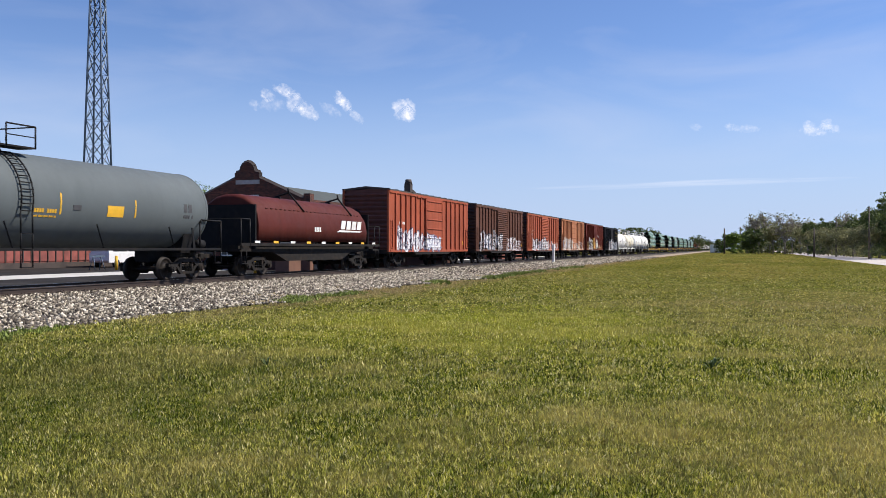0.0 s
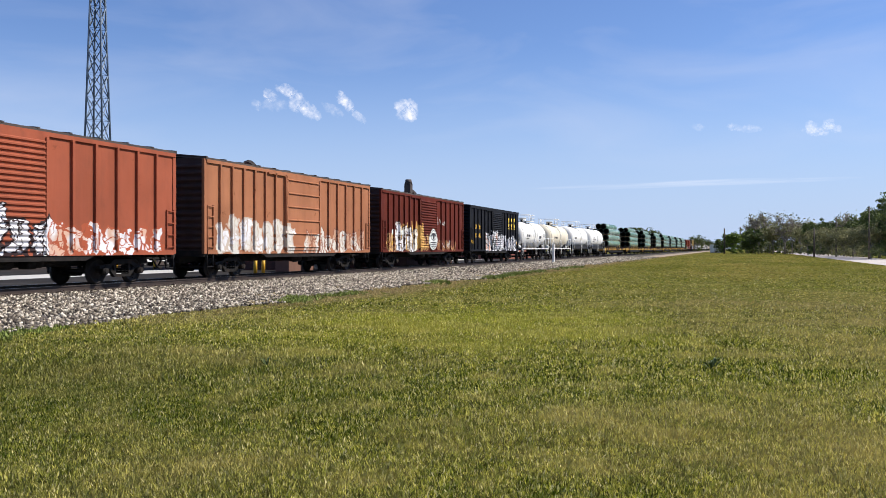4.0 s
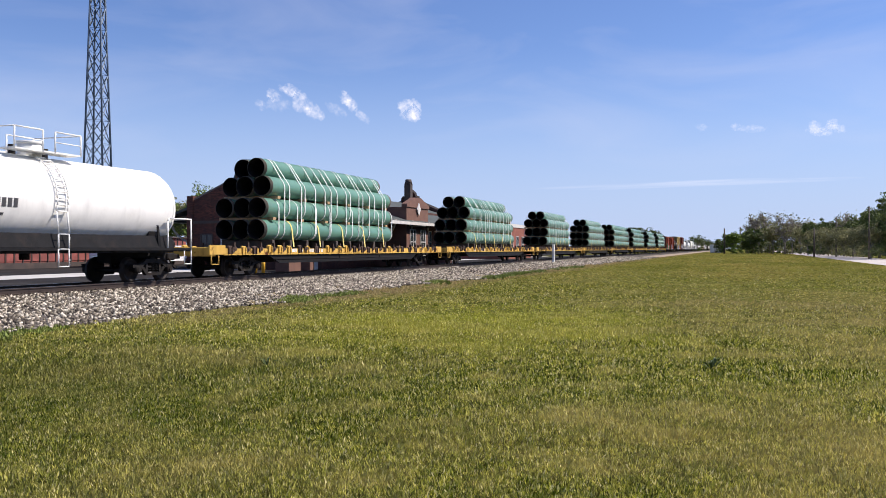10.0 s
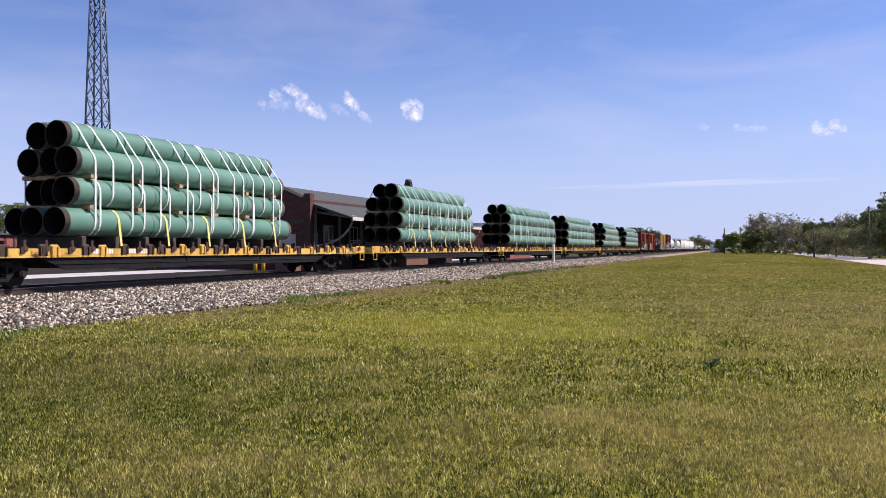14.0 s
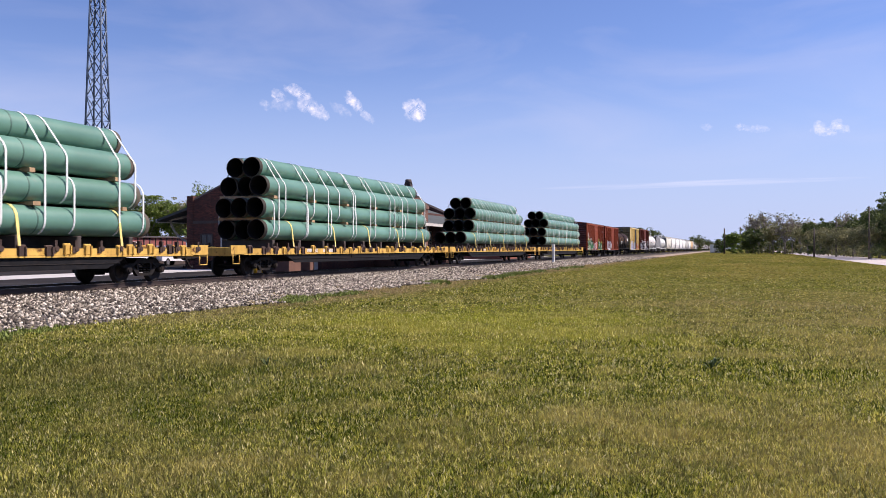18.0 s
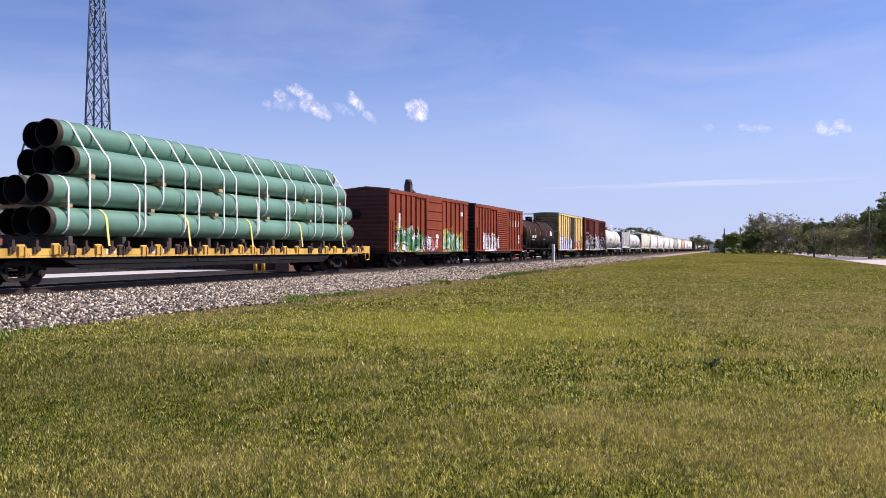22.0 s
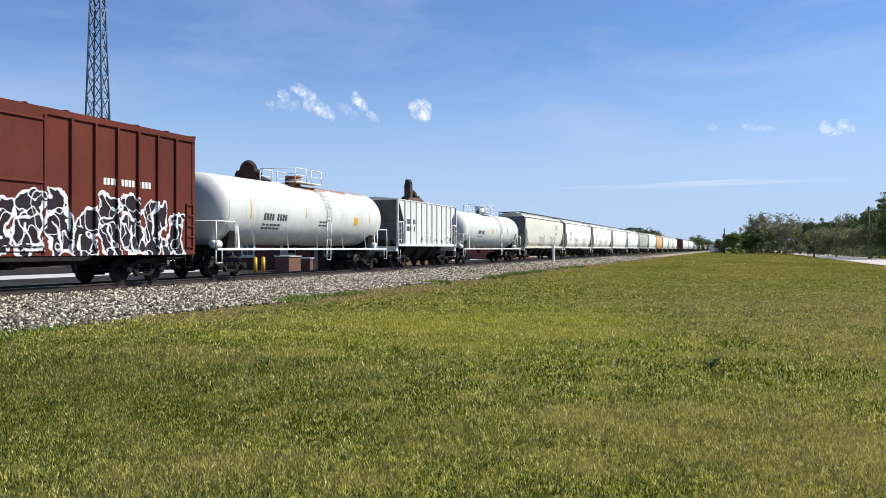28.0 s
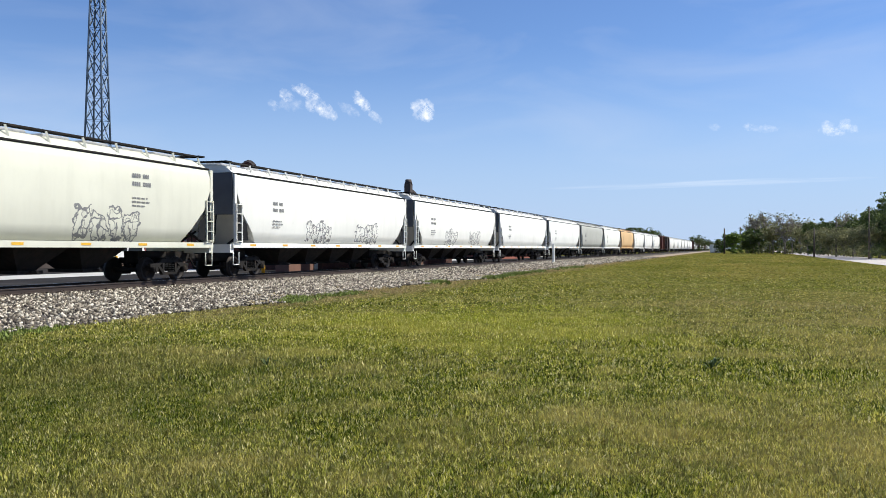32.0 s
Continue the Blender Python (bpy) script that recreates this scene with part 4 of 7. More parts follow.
def tank_car(label, x_mid, L, r, zc, paint, frame_m=None, rail_m=None, head=0.62, platform=True, band=None, seams=(), marks=(), ladder_x=0.0, sill="white", dome=0.0, dome_m=None, placard=None, walkway=False):
    car = thing("tank_car", label, "tank car", group="cars of the freight train")
    frame_m, rail_m = frame_m or BLACK, rail_m or WHITE
    h, hs = L / 2 - 0.75, L / 2 - 1.05
    prof = [(-hs, 0.02)] + [(-hs + head * (1 - math.cos(a)), r * math.sin(a) ** 0.8) for a in (0.25, 0.5, 0.75, 1.0, 1.25, 1.45)] + [(-hs + head, r)]
    prof += [(-x, q) for x, q in prof[::-1]]
    part("tank_shell", Geo().turn(prof, 44, 0, zc), paint, car)
    for x in (*seams, -hs + head, hs - head):
        part("seam", Geo().turn([(x - 0.03, r - 0.01), (x - 0.02, r + 0.012), (x + 0.02, r + 0.012), (x + 0.03, r - 0.01)], 44, 0, zc, False), band or paint, car)
    for s in (-1, 1):
        x = s * (hs - 1.35)
        a = 0.95
        g = Geo().prism_x([(-r * 0.98 * math.sin(a * k / 6), zc - r * 1.005 * math.cos(a * k / 6)) for k in range(-6, 7)] + [(-1.0, 1.0), (1.0, 1.0)], x - 0.3, x + 0.3)
        part("saddle", g, frame_m, car)
        g = Geo().prism_y([(x - 0.12, 1.12), (x + 0.05, 1.12), (x - 0.12, zc - r * 0.45), (x - 0.2, zc - r * 0.45)], -r * 0.98 - 0.02, -r * 0.98 + 0.015)
        part("saddle_brace", g, rail_m if sill == "white" else frame_m, car)
        part("stub_sill", Geo().box(*sorted((s * (h + 0.1), s * (hs - 2.6))), -0.3, 0.3, 0.68, 1.1), frame_m, car)
        part("end_platform", Geo().box(*sorted((s * (h + 0.1), s * (h - 0.75))), -1.42, 1.42, 1.06, 1.16), frame_m, car)
        coupler(car, s * (h + 0.05), s)
        truck(car, s * (hs - 1.35))
        y = -1.46
        xo, xi = s * (h + 0.05), s * (h - 1.35)
        part("end_rail", Geo().line([(xo, y, 1.1), (xo, y, 2.25), (xi + s * 0.1, y, 2.25), (xi, y, 2.15), (xi, y, 1.1)], 0.032).line([(xo, y, 2.25), (xo, 0.9, 2.25), (xo, 0.9, 1.1)], 0.028), rail_m, car)
        part("end_rail", Geo().line([(xo, -y, 1.1), (xo, -y, 2.1), (xi, -y, 2.1), (xi, -y, 1.1)], 0.03), rail_m, car)
        stirrup(car, s * (h - 0.15), 1.1, rail_m)
        part("brake_valve", Geo().turn([(s * (h - 0.95), 0.03), (s * (h - 0.93), 0.17), (s * (h - 0.45), 0.17), (s * (h - 0.43), 0.03)], 12, -0.95, 1.34), rail_m if sill == "white" else frame_m, car)
    part("side_bar", Geo().box(-h, h, -1.5, -1.42, 1.10, 1.19).box(-h, h, 1.42, 1.5, 1.10, 1.19), rail_m if sill == "white" else frame_m, car)
    for k in range(0 if walkway else 5):
        x = -hs + 2.6 + (2 * hs - 5.2) * k / 4
        part("bracket", Geo().line([(x, -1.44, 1.15), (x - 0.3, -r * 0.97, zc - r * 0.45)], 0.028, 4), rail_m if sill == "white" else frame_m, car)
    if walkway:
        part("skirt", Geo().prism_x([(-1.36, 1.02), (-1.40, 1.2), (-1.30, 1.62), (1.30, 1.62), (1.40, 1.2), (1.36, 1.02)], -h + 0.9, h - 0.9), frame_m, car)
    part("outlet", Geo().tube((0, 0, zc - r - 0.4), (0, 0, zc - r + 0.1), 0.16, 12).box(-0.3, 0.3, -0.3, 0.3, zc - r - 0.15, zc - r + 0.1, 0.03), frame_m, car)
    # side ladder, bowed over the shell
    g, lx = Geo(), ladder_x
    arc = [(-(r + 0.07) * math.sin(a), zc + (r + 0.07) * math.cos(a)) for a in [0.45 + 1.35 * k / 10 for k in range(11)]]
    arc += [(-1.5, 1.6), (-1.5, 1.15), (-1.5, 0.62)]
    for s in (-1, 1):
        g.line([(lx + s * 0.22, y, z) for y, z in arc], 0.024)
    for y, z in arc:
        g.tube((lx - 0.22, y, z), (lx + 0.22, y, z), 0.018, 5)
    part("ladder", g, rail_m, car)
    if platform:
        zt = zc + r + 0.06
        part("platform", Geo().box(-1.35, 1.35, -0.95, -0.35, zt, zt + 0.05).box(-1.35, 1.35, 0.35, 0.95, zt, zt + 0.05), rail_m, car)
        for y in (-0.95, 0.95):
            for x0, x1 in ((-1.35, -0.25), (0.25, 1.35)):
                part("guard_rail", Geo().line([(x0, y, zt), (x0, y, zt + 0.66), (x1, y, zt + 0.66), (x1, y, zt)], 0.026).line([(x0, y, zt + 0.34), (x1, y, zt + 0.34)], 0.018), rail_m, car)
        for x in (-1.35, 1.35):
            part("guard_rail", Geo().line([(x, -0.95, zt + 0.66), (x, 0.95, zt + 0.66)], 0.022), rail_m, car)
        part("manway", Geo().tube((0.2, 0, zt - 0.15), (0.2, 0, zt + 0.32 + dome), 0.36, 18).tube((0.2, 0, zt + 0.32 + dome), (0.2, 0, zt + 0.40 + dome), 0.40, 18), dome_m or paint, car)
        part("valve", Geo().tube((-0.6, -0.1, zt - 0.1), (-0.6, -0.1, zt + 0.22), 0.11, 10), frame_m, car)
        part("valve", Geo().tube((0.95, 0.1, zt - 0.1), (0.95, 0.1, zt + 0.25), 0.09, 10), frame_m, car)
    for x, z, rows, mat in marks:
        g = Geo()
        for w, hh, drop in rows:
            n = max(1, round(w / (hh * 0.8)))
            for k in range(n):
                if n <= 3 or k % 5 != 4:
                    on_shell(g, x + w * k / n, x + w * (k + 0.72) / n, z - drop - hh, z - drop, r, zc)
        tagged(part("stencil", g, mat, car), kind="stuff")
    for px, pz, pw, ph, mat in placard or ():
        part("panel", on_shell(Geo(), px, px + pw, pz, pz + ph, r, zc, 0.008), mat, car)
    CARS.append((car, x_mid))
    return car


GREY_HATCH = plain("grey_hatch_paint", (0.30, 0.30, 0.30), 0.7, 0, 0.25, 3, 0.15)


def covered_hopper(label, colour, x_mid, L=19.6, seed=0.0, rust=0.1, spray=(), grey_end=None, marks=(), H=4.28, bays=4):
    car = thing("covered_hopper", label, "hopper car", group="cars of the freight train")
    paint = car_paint("hopper_paint", colour, 0.5, rust, 0.08, spray, seed, None, 0.12)
    h, W = L / 2, 1.56
    side = [(-1.36, 1.34), (-1.52, 1.9), (-W, 2.6), (-W, 3.4), (-1.54, 3.9), (-1.47, H - 0.12), (-1.30, H + 0.02), (-0.95, H + 0.27), (-0.5, H + 0.36)]
    prof = side + [(-y, z) for y, z in side[::-1]]
    xe, xi = h - 0.32, h - 2.1
    # body: full section between the slope sheets, the ends raked inwards below
    g = Geo()
    ends = []
    for s, q in ((-1, 0.0), (-1, 0.06), (1, 0.06), (1, 0.0)):
        ends.append([(s * ((xe if z > 3.0 else xe - (3.0 - z) * 1.05) - q), y, z) for y, z in prof])
    g.loft(ends, True)
    part("body", g, paint, car)
    for s in (-1, 1):
        part("end_panel", Geo().box(*sorted((s * (xe + 0.02), s * (xe + 0.10))), -1.40, 1.40, 2.55, H - 0.02), grey_end or paint, car)
        for t in (-1, 1):
            y0, y1 = sorted((t * 1.56, t * 1.50))
            part("end_plate", Geo().prism_y([(s * xe, 1.4), (s * (xe + 0.16), 1.4), (s * (xe + 0.16), H - 0.1), (s * xe, H - 0.1)], y0, y1), paint, car)
            # flat black triangle drawn over the side for the end's dark opening
            part("gusset", Geo().prism_y([(s * (xe + 0.05), 1.5), (s * (xe - 0.02), 2.7), (s * (xe - 0.75), 2.15), (s * (xe - 0.85), 1.5)], *sorted((t * 1.572, t * 1.56))), BLACK, car)
        ladder(car, s * (h - 0.42), 1.45, 2.95, paint, -1.56, 0.42, 4)
        part("end_sill", Geo().box(*sorted((s * (h - 0.25), s * h)), -1.45, 1.45, 1.0, 1.34), paint, car)
        part("stub_sill", Geo().box(*sorted((s * (h + 0.0), s * (h - 3.0))), -0.3, 0.3, 0.66, 1.08), UNDER, car)
        coupler(car, s * (h - 0.1), s)
        truck(car, s * (h - 2.2))
        stirrup(car, s * (h - 0.35), 1.02, paint, -1.5)
        part("end_brace", Geo().line([(s * (h - 0.1), -1.2, 1.3), (s * (xe - 1.4), -1.2, 2.0)], 0.05).line([(s * (h - 0.1), 1.2, 1.3), (s * (xe - 1.4), 1.2, 2.0)], 0.05).line([(s * (h - 0.12), -0.6, 1.3), (s * (h - 0.3), -0.6, 2.6)], 0.04), UNDER, car)
    for t in (-1, 1):
        part("side_sill", Geo().box(-h + 0.1, h - 0.1, *sorted((t * 1.40, t * 1.54)), 1.2, 1.40), paint, car)
        for k in range(7 if t < 0 and seed < 32 else 0):
            x = -h + 1.6 + (L - 3.2) * k / 6
            part("reflector", shared("hopper_reflector", lambda: Geo().box(-0.22, 0.22, -0.004, 0.004, -0.04, 0.04), YELLOW), None, car, "yellow reflector strip", pose(x, t * 1.546, 1.31))
        part("top_chord", Geo().box(-h + 0.3, h - 0.3, *sorted((t * 1.30, t * 1.50)), H - 0.10, H - 0.03, 0.015), UNDER, car)
        part("running_board", Geo().box(-h + 0.15, h - 0.15, *sorted((t * 0.72, t * 1.08)), H + 0.41, H + 0.46), BLACK if seed % 2 < 1 else UNDER, car)
        for k in range(13):
            x = -h + 0.5 + (L - 1.0) * k / 12
            part("board_bracket", Geo().line([(x, t * 1.1, H + 0.40), (x, t * 1.22, H + 0.06)], 0.045, 4), paint, car)
    for k in range(10):
        x = -h + 1.6 + (L - 3.2) * k / 9
        part("hatch", Geo().box(x - 0.6, x + 0.6, -0.4, 0.4, H + 0.3, H + 0.46, 0.04), GREY_HATCH, car)
    for s in (-1, 1):
        part("running_board", Geo().box(*sorted((s * (h - 0.15), s * (h - 0.55))), -1.2, 1.2, H + 0.41, H + 0.46), BLACK, car)
    for k in range(bays):
        x = -h + 4.4 + (L - 8.8) * (k + 0.5) / bays
        w = (L - 8.8) / bays / 2
        g = Geo().loft([[(x - w, -1.3, 1.4), (x + w, -1.3, 1.4), (x + w, 1.3, 1.4), (x - w, 1.3, 1.4)], [(x - 0.35, -0.55, 0.5), (x + 0.35, -0.55, 0.5), (x + 0.35, 0.55, 0.5), (x - 0.35, 0.55, 0.5)]], False)
        part("hopper_bay", g, UNDER, car)
        part("outlet_gate", Geo().box(x - 0.5, x + 0.5, -0.7, 0.7, 0.40, 0.5).tube((x, -1.0, 0.45), (x, 1.0, 0.45), 0.05, 6), UNDER, car)
    for x, z, rows, mat in marks:
        bars(car, x, z, rows, mat, -W - 0.01)
    CARS.append((car, x_mid))
    return car


# dark grey that puts the end's shade, with some grime, into the colour
SHADE_SLOPE = plain("shaded_grimy_sheet", (0.12, 0.125, 0.13), 0.75, 0, 0.35, 2, 0.2, (0.05, 0.045, 0.04))


def ribbed_hopper(label, colour, x_mid, L=11.9, seed=0.0, marks=(), spray=()):
    car = thing("covered_hopper", label, "hopper car", group="cars of the freight train")
    paint = car_paint("hopper_paint", colour, 0.5, 0.05, 0.08, spray, seed, None, 0.1)
    h, W, z0, z1 = L / 2, 1.48, 1.45, 4.12
    g = Geo().prism_y([(-h + 1.2, z0), (h - 1.2, z0), (h - 1.2, z0 + 1.35), (h - 0.25, z1 - 0.01), (-h + 0.25, z1 - 0.01), (-h + 1.2, z0 + 1.35)], -W, W)
    part("body", g, paint, car)
    part("roof", Geo().prism_x([(-W - 0.04, z1), (-W - 0.04, z1 + 0.05), (0, z1 + 0.2), (W + 0.04, z1 + 0.05), (W + 0.04, z1)], -h + 0.1, h - 0.1), paint, car)
    for t in (-1, 1):
        for k in range(10):
            x = -h + 1.27 + (L - 2.54) * k / 9
            part("side_post", Geo().box(x - 0.05, x + 0.05, *sorted((t * W, t * (W + 0.07))), z0, z1), paint, car)
        part("side_sill", Geo().box(-h, h, *sorted((t * 1.40, t * 1.54)), z0 - 0.14, z0 + 0.02), paint, car)
        for s in (-1, 1):
            part("corner_post", Geo().box(*sorted((s * h, s * (h - 0.1))), *sorted((t * 1.44, t * 1.54)), z0 - 0.2, z1), paint, car)
    for s in (-1, 1):
        # thin dark sheet over the white end face, standing for its shade
        part("end_sheet", Geo().prism_y([(s * (h - 0.238), z1 - 0.02), (s * (h - 1.188), z0 + 1.35), (s * (h - 1.188), z0), (s * (h - 1.198), z0), (s * (h - 1.198), z0 + 1.35), (s * (h - 0.248), z1 - 0.02)], -1.46, 1.46), SHADE_SLOPE, car)
        part("end_sill", Geo().box(*sorted((s * (h - 0.25), s * (h + 0.05))), -1.45, 1.45, 1.0, 1.3), paint, car)
        part("stub_sill", Geo().box(*sorted((s * h, s * (h - 2.4))), -0.3, 0.3, 0.66, 1.08), UNDER, car)
        ladder(car, s * (h - 0.32), 1.35, 2.75, paint, -1.5, 0.46, 4)
        part("end_rail", Geo().line([(s * (h - 0.02), -1.5, 1.3), (s * (h - 0.02), -1.5, 2.8), (s * (h - 1.0), -1.5, 2.8), (s * (h - 1.0), -1.5, 1.4)], 0.03), paint, car)
        coupler(car, s * h, s)
        truck(car, s * (h - 1.9))
        stirrup(car, s * (h - 0.3), 1.1, paint, -1.5)
        part("brake_gear", Geo().box(*sorted((s * (h - 1.2), s * (h - 0.5))), -0.7, 0.1, 1.3, 1.7, 0.05).turn([(s * (h - 0.35), 0.02), (s * (h - 0.35), 0.28), (s * (h - 0.3), 0.28), (s * (h - 0.3), 0.02)], 14, 0.5, 2.0), UNDER, car)
    for k in range(3):
        x = (k - 1) * 2.4
        g = Geo().loft([[(x - 1.2, -1.3, z0 - 0.02), (x + 1.2, -1.3, z0 - 0.02), (x + 1.2, 1.3, z0 - 0.02), (x - 1.2, 1.3, z0 - 0.02)], [(x - 0.35, -0.5, 0.45), (x + 0.35, -0.5, 0.45), (x + 0.35, 0.5, 0.45), (x - 0.35, 0.5, 0.45)]], False)
        part("hopper_bay", g, UNDER, car)
    for x, z, rows, mat in marks:
        bars(car, x, z, rows, mat, -W - 0.008)
    CARS.append((car, x_mid))
    return car
# ---- flat cars and their pipe loads ----
PIPE_R = 0.45
PIPE_COAT = Nodes("green_pipe_coating")
_p = PIPE_COAT
_col = _p.mix(_p.ramp(_p.noise(0.6, 4), [(0.35, 0.0), (0.65, 1.0)]), (0.085, 0.20, 0.145), (0.12, 0.265, 0.195))
_col = _p.mix(_p.ramp(_p.noise(3.0, 6, 0.7), [(0.58, 0.0), (0.7, 0.5)]), _col, (0.20, 0.22, 0.17))
_r = _p.n.new("ShaderNodeObjectInfo").outputs["Random"]
_col = _p.mix(_p.math("MULTIPLY", _r, 0.35), _col, (0.075, 0.19, 0.14))
_p.bump(_p.noise(14, 3), 0.08, 0.01)
PIPE_COAT = _p.done(_col, 0.42)
PIPE_IN = plain("dark_pipe_bore", (0.012, 0.008, 0.007), 0.85, 0, 0.4, 2, 0.2)
PIPE_END = plain("bare_rusty_pipe_end", (0.105, 0.088, 0.062), 0.75, 0, 0.35, 5, 0.2)
STRAP = plain("white_webbing", (0.70, 0.73, 0.69), 0.7, 0, 0.1, 6, 0.1)
YELLOW_STRAP = plain("yellow_webbing", (0.80, 0.64, 0.20), 0.7, 0, 0.15, 6, 0.1)
TIMBER = plain("dunnage_timber", (0.42, 0.28, 0.15), 0.85, 0, 0.35, 5, 0.3)
DECK = plain("weathered_deck", (0.07, 0.055, 0.045), 0.9, 0, 0.4, 3, 0.4)
FLAT_YELLOW = car_paint("flat_car_yellow", (0.70, 0.43, 0.10), 0.6, 0.95, 0.3, (), 4.0, None, 0.8)
WINCH = plain("rusty_winch", (0.07, 0.04, 0.028), 0.8, 0.2, 0.4, 6, 0.3)
PIPES = []


def pipe_mesh(length):
    key = "pipe_%d" % round(length * 10)
    if key not in KEPT:
        h, r, ri = length / 2, PIPE_R, PIPE_R - 0.016
        g = Geo().turn([(-h + 0.22, r), (h - 0.22, r)], 32, 0, 0, False)
        KEPT[key + "coat"] = g.mesh("coating")
        KEPT[key + "coat"].materials.append(PIPE_COAT)
        g = Geo().turn([(h - 0.22, r + 0.004), (h - 0.18, r + 0.004), (h - 0.18, r - 0.008), (h, r - 0.008), (h, r - 0.02)], 32, 0, 0, False)
        KEPT[key + "end"] = g.mesh("bare_end")
        KEPT[key + "end"].materials.append(PIPE_END)
        g = Geo().turn([(-h, r - 0.02), (-h + 0.003, ri), (h - 0.003, ri), (h, r - 0.02)], 24, 0, 0, False)
        KEPT[key + "in"] = g.mesh("bore")
        KEPT[key + "in"].materials.append(PIPE_IN)
        g = Geo().turn([(-0.035, r), (-0.025, r + 0.008), (0.025, r + 0.008), (0.035, r)], 32, 0, 0, False)
        KEPT[key + "weld"] = g.mesh("weld_bead")
        KEPT[key + "weld"].materials.append(plain("weld_coating", (0.06, 0.15, 0.11), 0.6))
        KEPT[key] = True
    return key


def pipe(x0, length, y, z, car_x):
    key = pipe_mesh(length)
    ob = thing("pipe", "green-coated steel pipe with bare rusty ends on a flat car", "pipe", group="pipes on the flat cars")
    part("coating", KEPT[key + "coat"], None, ob)
    for turn in (0, 180):
        part("bare_end", KEPT[key + "end"], None, ob, "bare rusty brown end", pose(0, 0, 0, 0, 0, turn))
    part("bore", KEPT[key + "in"], None, ob)
    for x in (-length / 5, length * 0.26):
        part("weld_bead", KEPT[key + "weld"], None, ob, m=pose(x, 0, 0))
    PIPES.append((ob, car_x + x0 + length / 2, y, z))


TIER_Z = [2.01, 2.97, 3.94, 4.77]


def flat_car(x_mid, tiers, L=27.9, seed=0):
    rnd = random.Random(seed)
    car = thing("flat_car", "long yellow flat car with a dark deck, loaded with pipes", "flat car", group="cars of the freight train")
    h = L / 2
    part("deck", Geo().box(-h + 0.3, h - 0.3, -1.36, 1.36, 1.02, 1.12), DECK, car)
    for t in (-1, 1):
        part("side_flange", Geo().box(-h + 1.0, h - 1.0, *sorted((t * 1.28, t * 1.47)), 0.90, 0.96), FLAT_YELLOW, car)
        part("side_sill", Geo().box(-h + 1.0, h - 1.0, *sorted((t * 1.40, t * 1.45)), 0.965, 1.17), FLAT_YELLOW, car)
        part("side_web", Geo().prism_y([(-h + 0.9, 1.18), (h - 0.9, 1.18), (h - 0.9, 0.9), (h - 4.6, 0.88), (h - 5.6, 0.52), (-h + 5.6, 0.52), (-h + 4.6, 0.88), (-h + 0.9, 0.9)], *sorted((t * 1.33, t * 1.39))), BLACK, car)
        for k in range(26):
            x = -h + 1.3 + (L - 2.6) * k / 25
            key, pm = ("stake_pocket", FLAT_YELLOW) if rnd.random() < 0.55 else ("rusty_pocket", WINCH)
            part("stake_pocket", shared(key, lambda: Geo().box(-0.16, 0.16, -0.05, 0.05, 0, 0.36, 0.03).box(-0.14, -0.09, -0.09, -0.05, 0.02, 0.3).box(0.09, 0.14, -0.09, -0.05, 0.02, 0.3), pm), None, car, m=pose(x + rnd.uniform(-0.3, 0.3), t * 1.43, 0.93 + rnd.uniform(-0.04, 0.04)))
            if rnd.random() < 0.85:
                part("chain_anchor", shared("chain_anchor", lambda: Geo().tube((0, -0.12, 0.0), (0, 0.09, 0), 0.085, 10).box(-0.05, 0.05, -0.07, 0.05, -0.1, 0.26).box(-0.17, -0.05, -0.1, 0.0, -0.14, 0.06), WINCH), None, car, "rusty winch", pose(x + rnd.uniform(0.3, 0.7), t * 1.40, 1.16))
    for s in (-1, 1):
        part("end_sill", Geo().box(*sorted((s * h, s * (h - 0.5))), -1.42, 1.42, 0.86, 1.22, 0.02), FLAT_YELLOW, car)
        g = Geo().box(*sorted((s * h, s * (h - 1.1))), -1.47, -1.41, 0.93, 1.30).box(*sorted((s * h, s * (h - 1.1))), 1.41, 1.47, 0.93, 1.30)
        part("end_plate", g, FLAT_YELLOW, car)
        part("hand_rail", Geo().line([(s * (h - 0.1), -1.48, 0.9), (s * (h - 0.1), -1.48, 0.55), (s * (h - 0.6), -1.48, 0.55), (s * (h - 0.6), -1.48, 0.9)], 0.025), FLAT_YELLOW, car)
        coupler(car, s * (h - 0.05), s)
        truck(car, s * (h - 3.3))
    part("centre_sill", Geo().prism_y([(-h + 0.4, 1.02), (h - 0.4, 1.02), (h - 4.6, 0.80), (h - 5.8, 0.56), (-h + 5.8, 0.56), (-h + 4.6, 0.80)], -0.5, 0.5), UNDER, car)
    brake_gear(car, 1.5)
    part("side_rod", Geo().line([(-h + 5.2, -1.4, 0.69), (h - 5.0, -1.4, 0.69)], 0.016).line([(-2.2, -1.4, 0.69), (-2.2, -1.4, 0.95)], 0.025).line([(3.1, -1.4, 0.69), (3.1, -1.4, 0.95)], 0.025), UNDER, car)
    bars(car, -h + 6.6, 1.155, [(1.2, 0.15, 0.0)], WHITE, -1.454)
    bars(car, -h + 8.3, 1.155, [(1.5, 0.15, 0.0)], WHITE, -1.454)
    # bearers under the stack, timber between the tiers
    for k in range(9):
        x = -h + tiers[0][0] + 0.9 + (tiers[0][1] - 1.8) * k / 8
        part("bearer", Geo().box(x - 0.1, x + 0.1, -1.3, 1.3, 1.12, 1.56, 0.02), DECK, car)
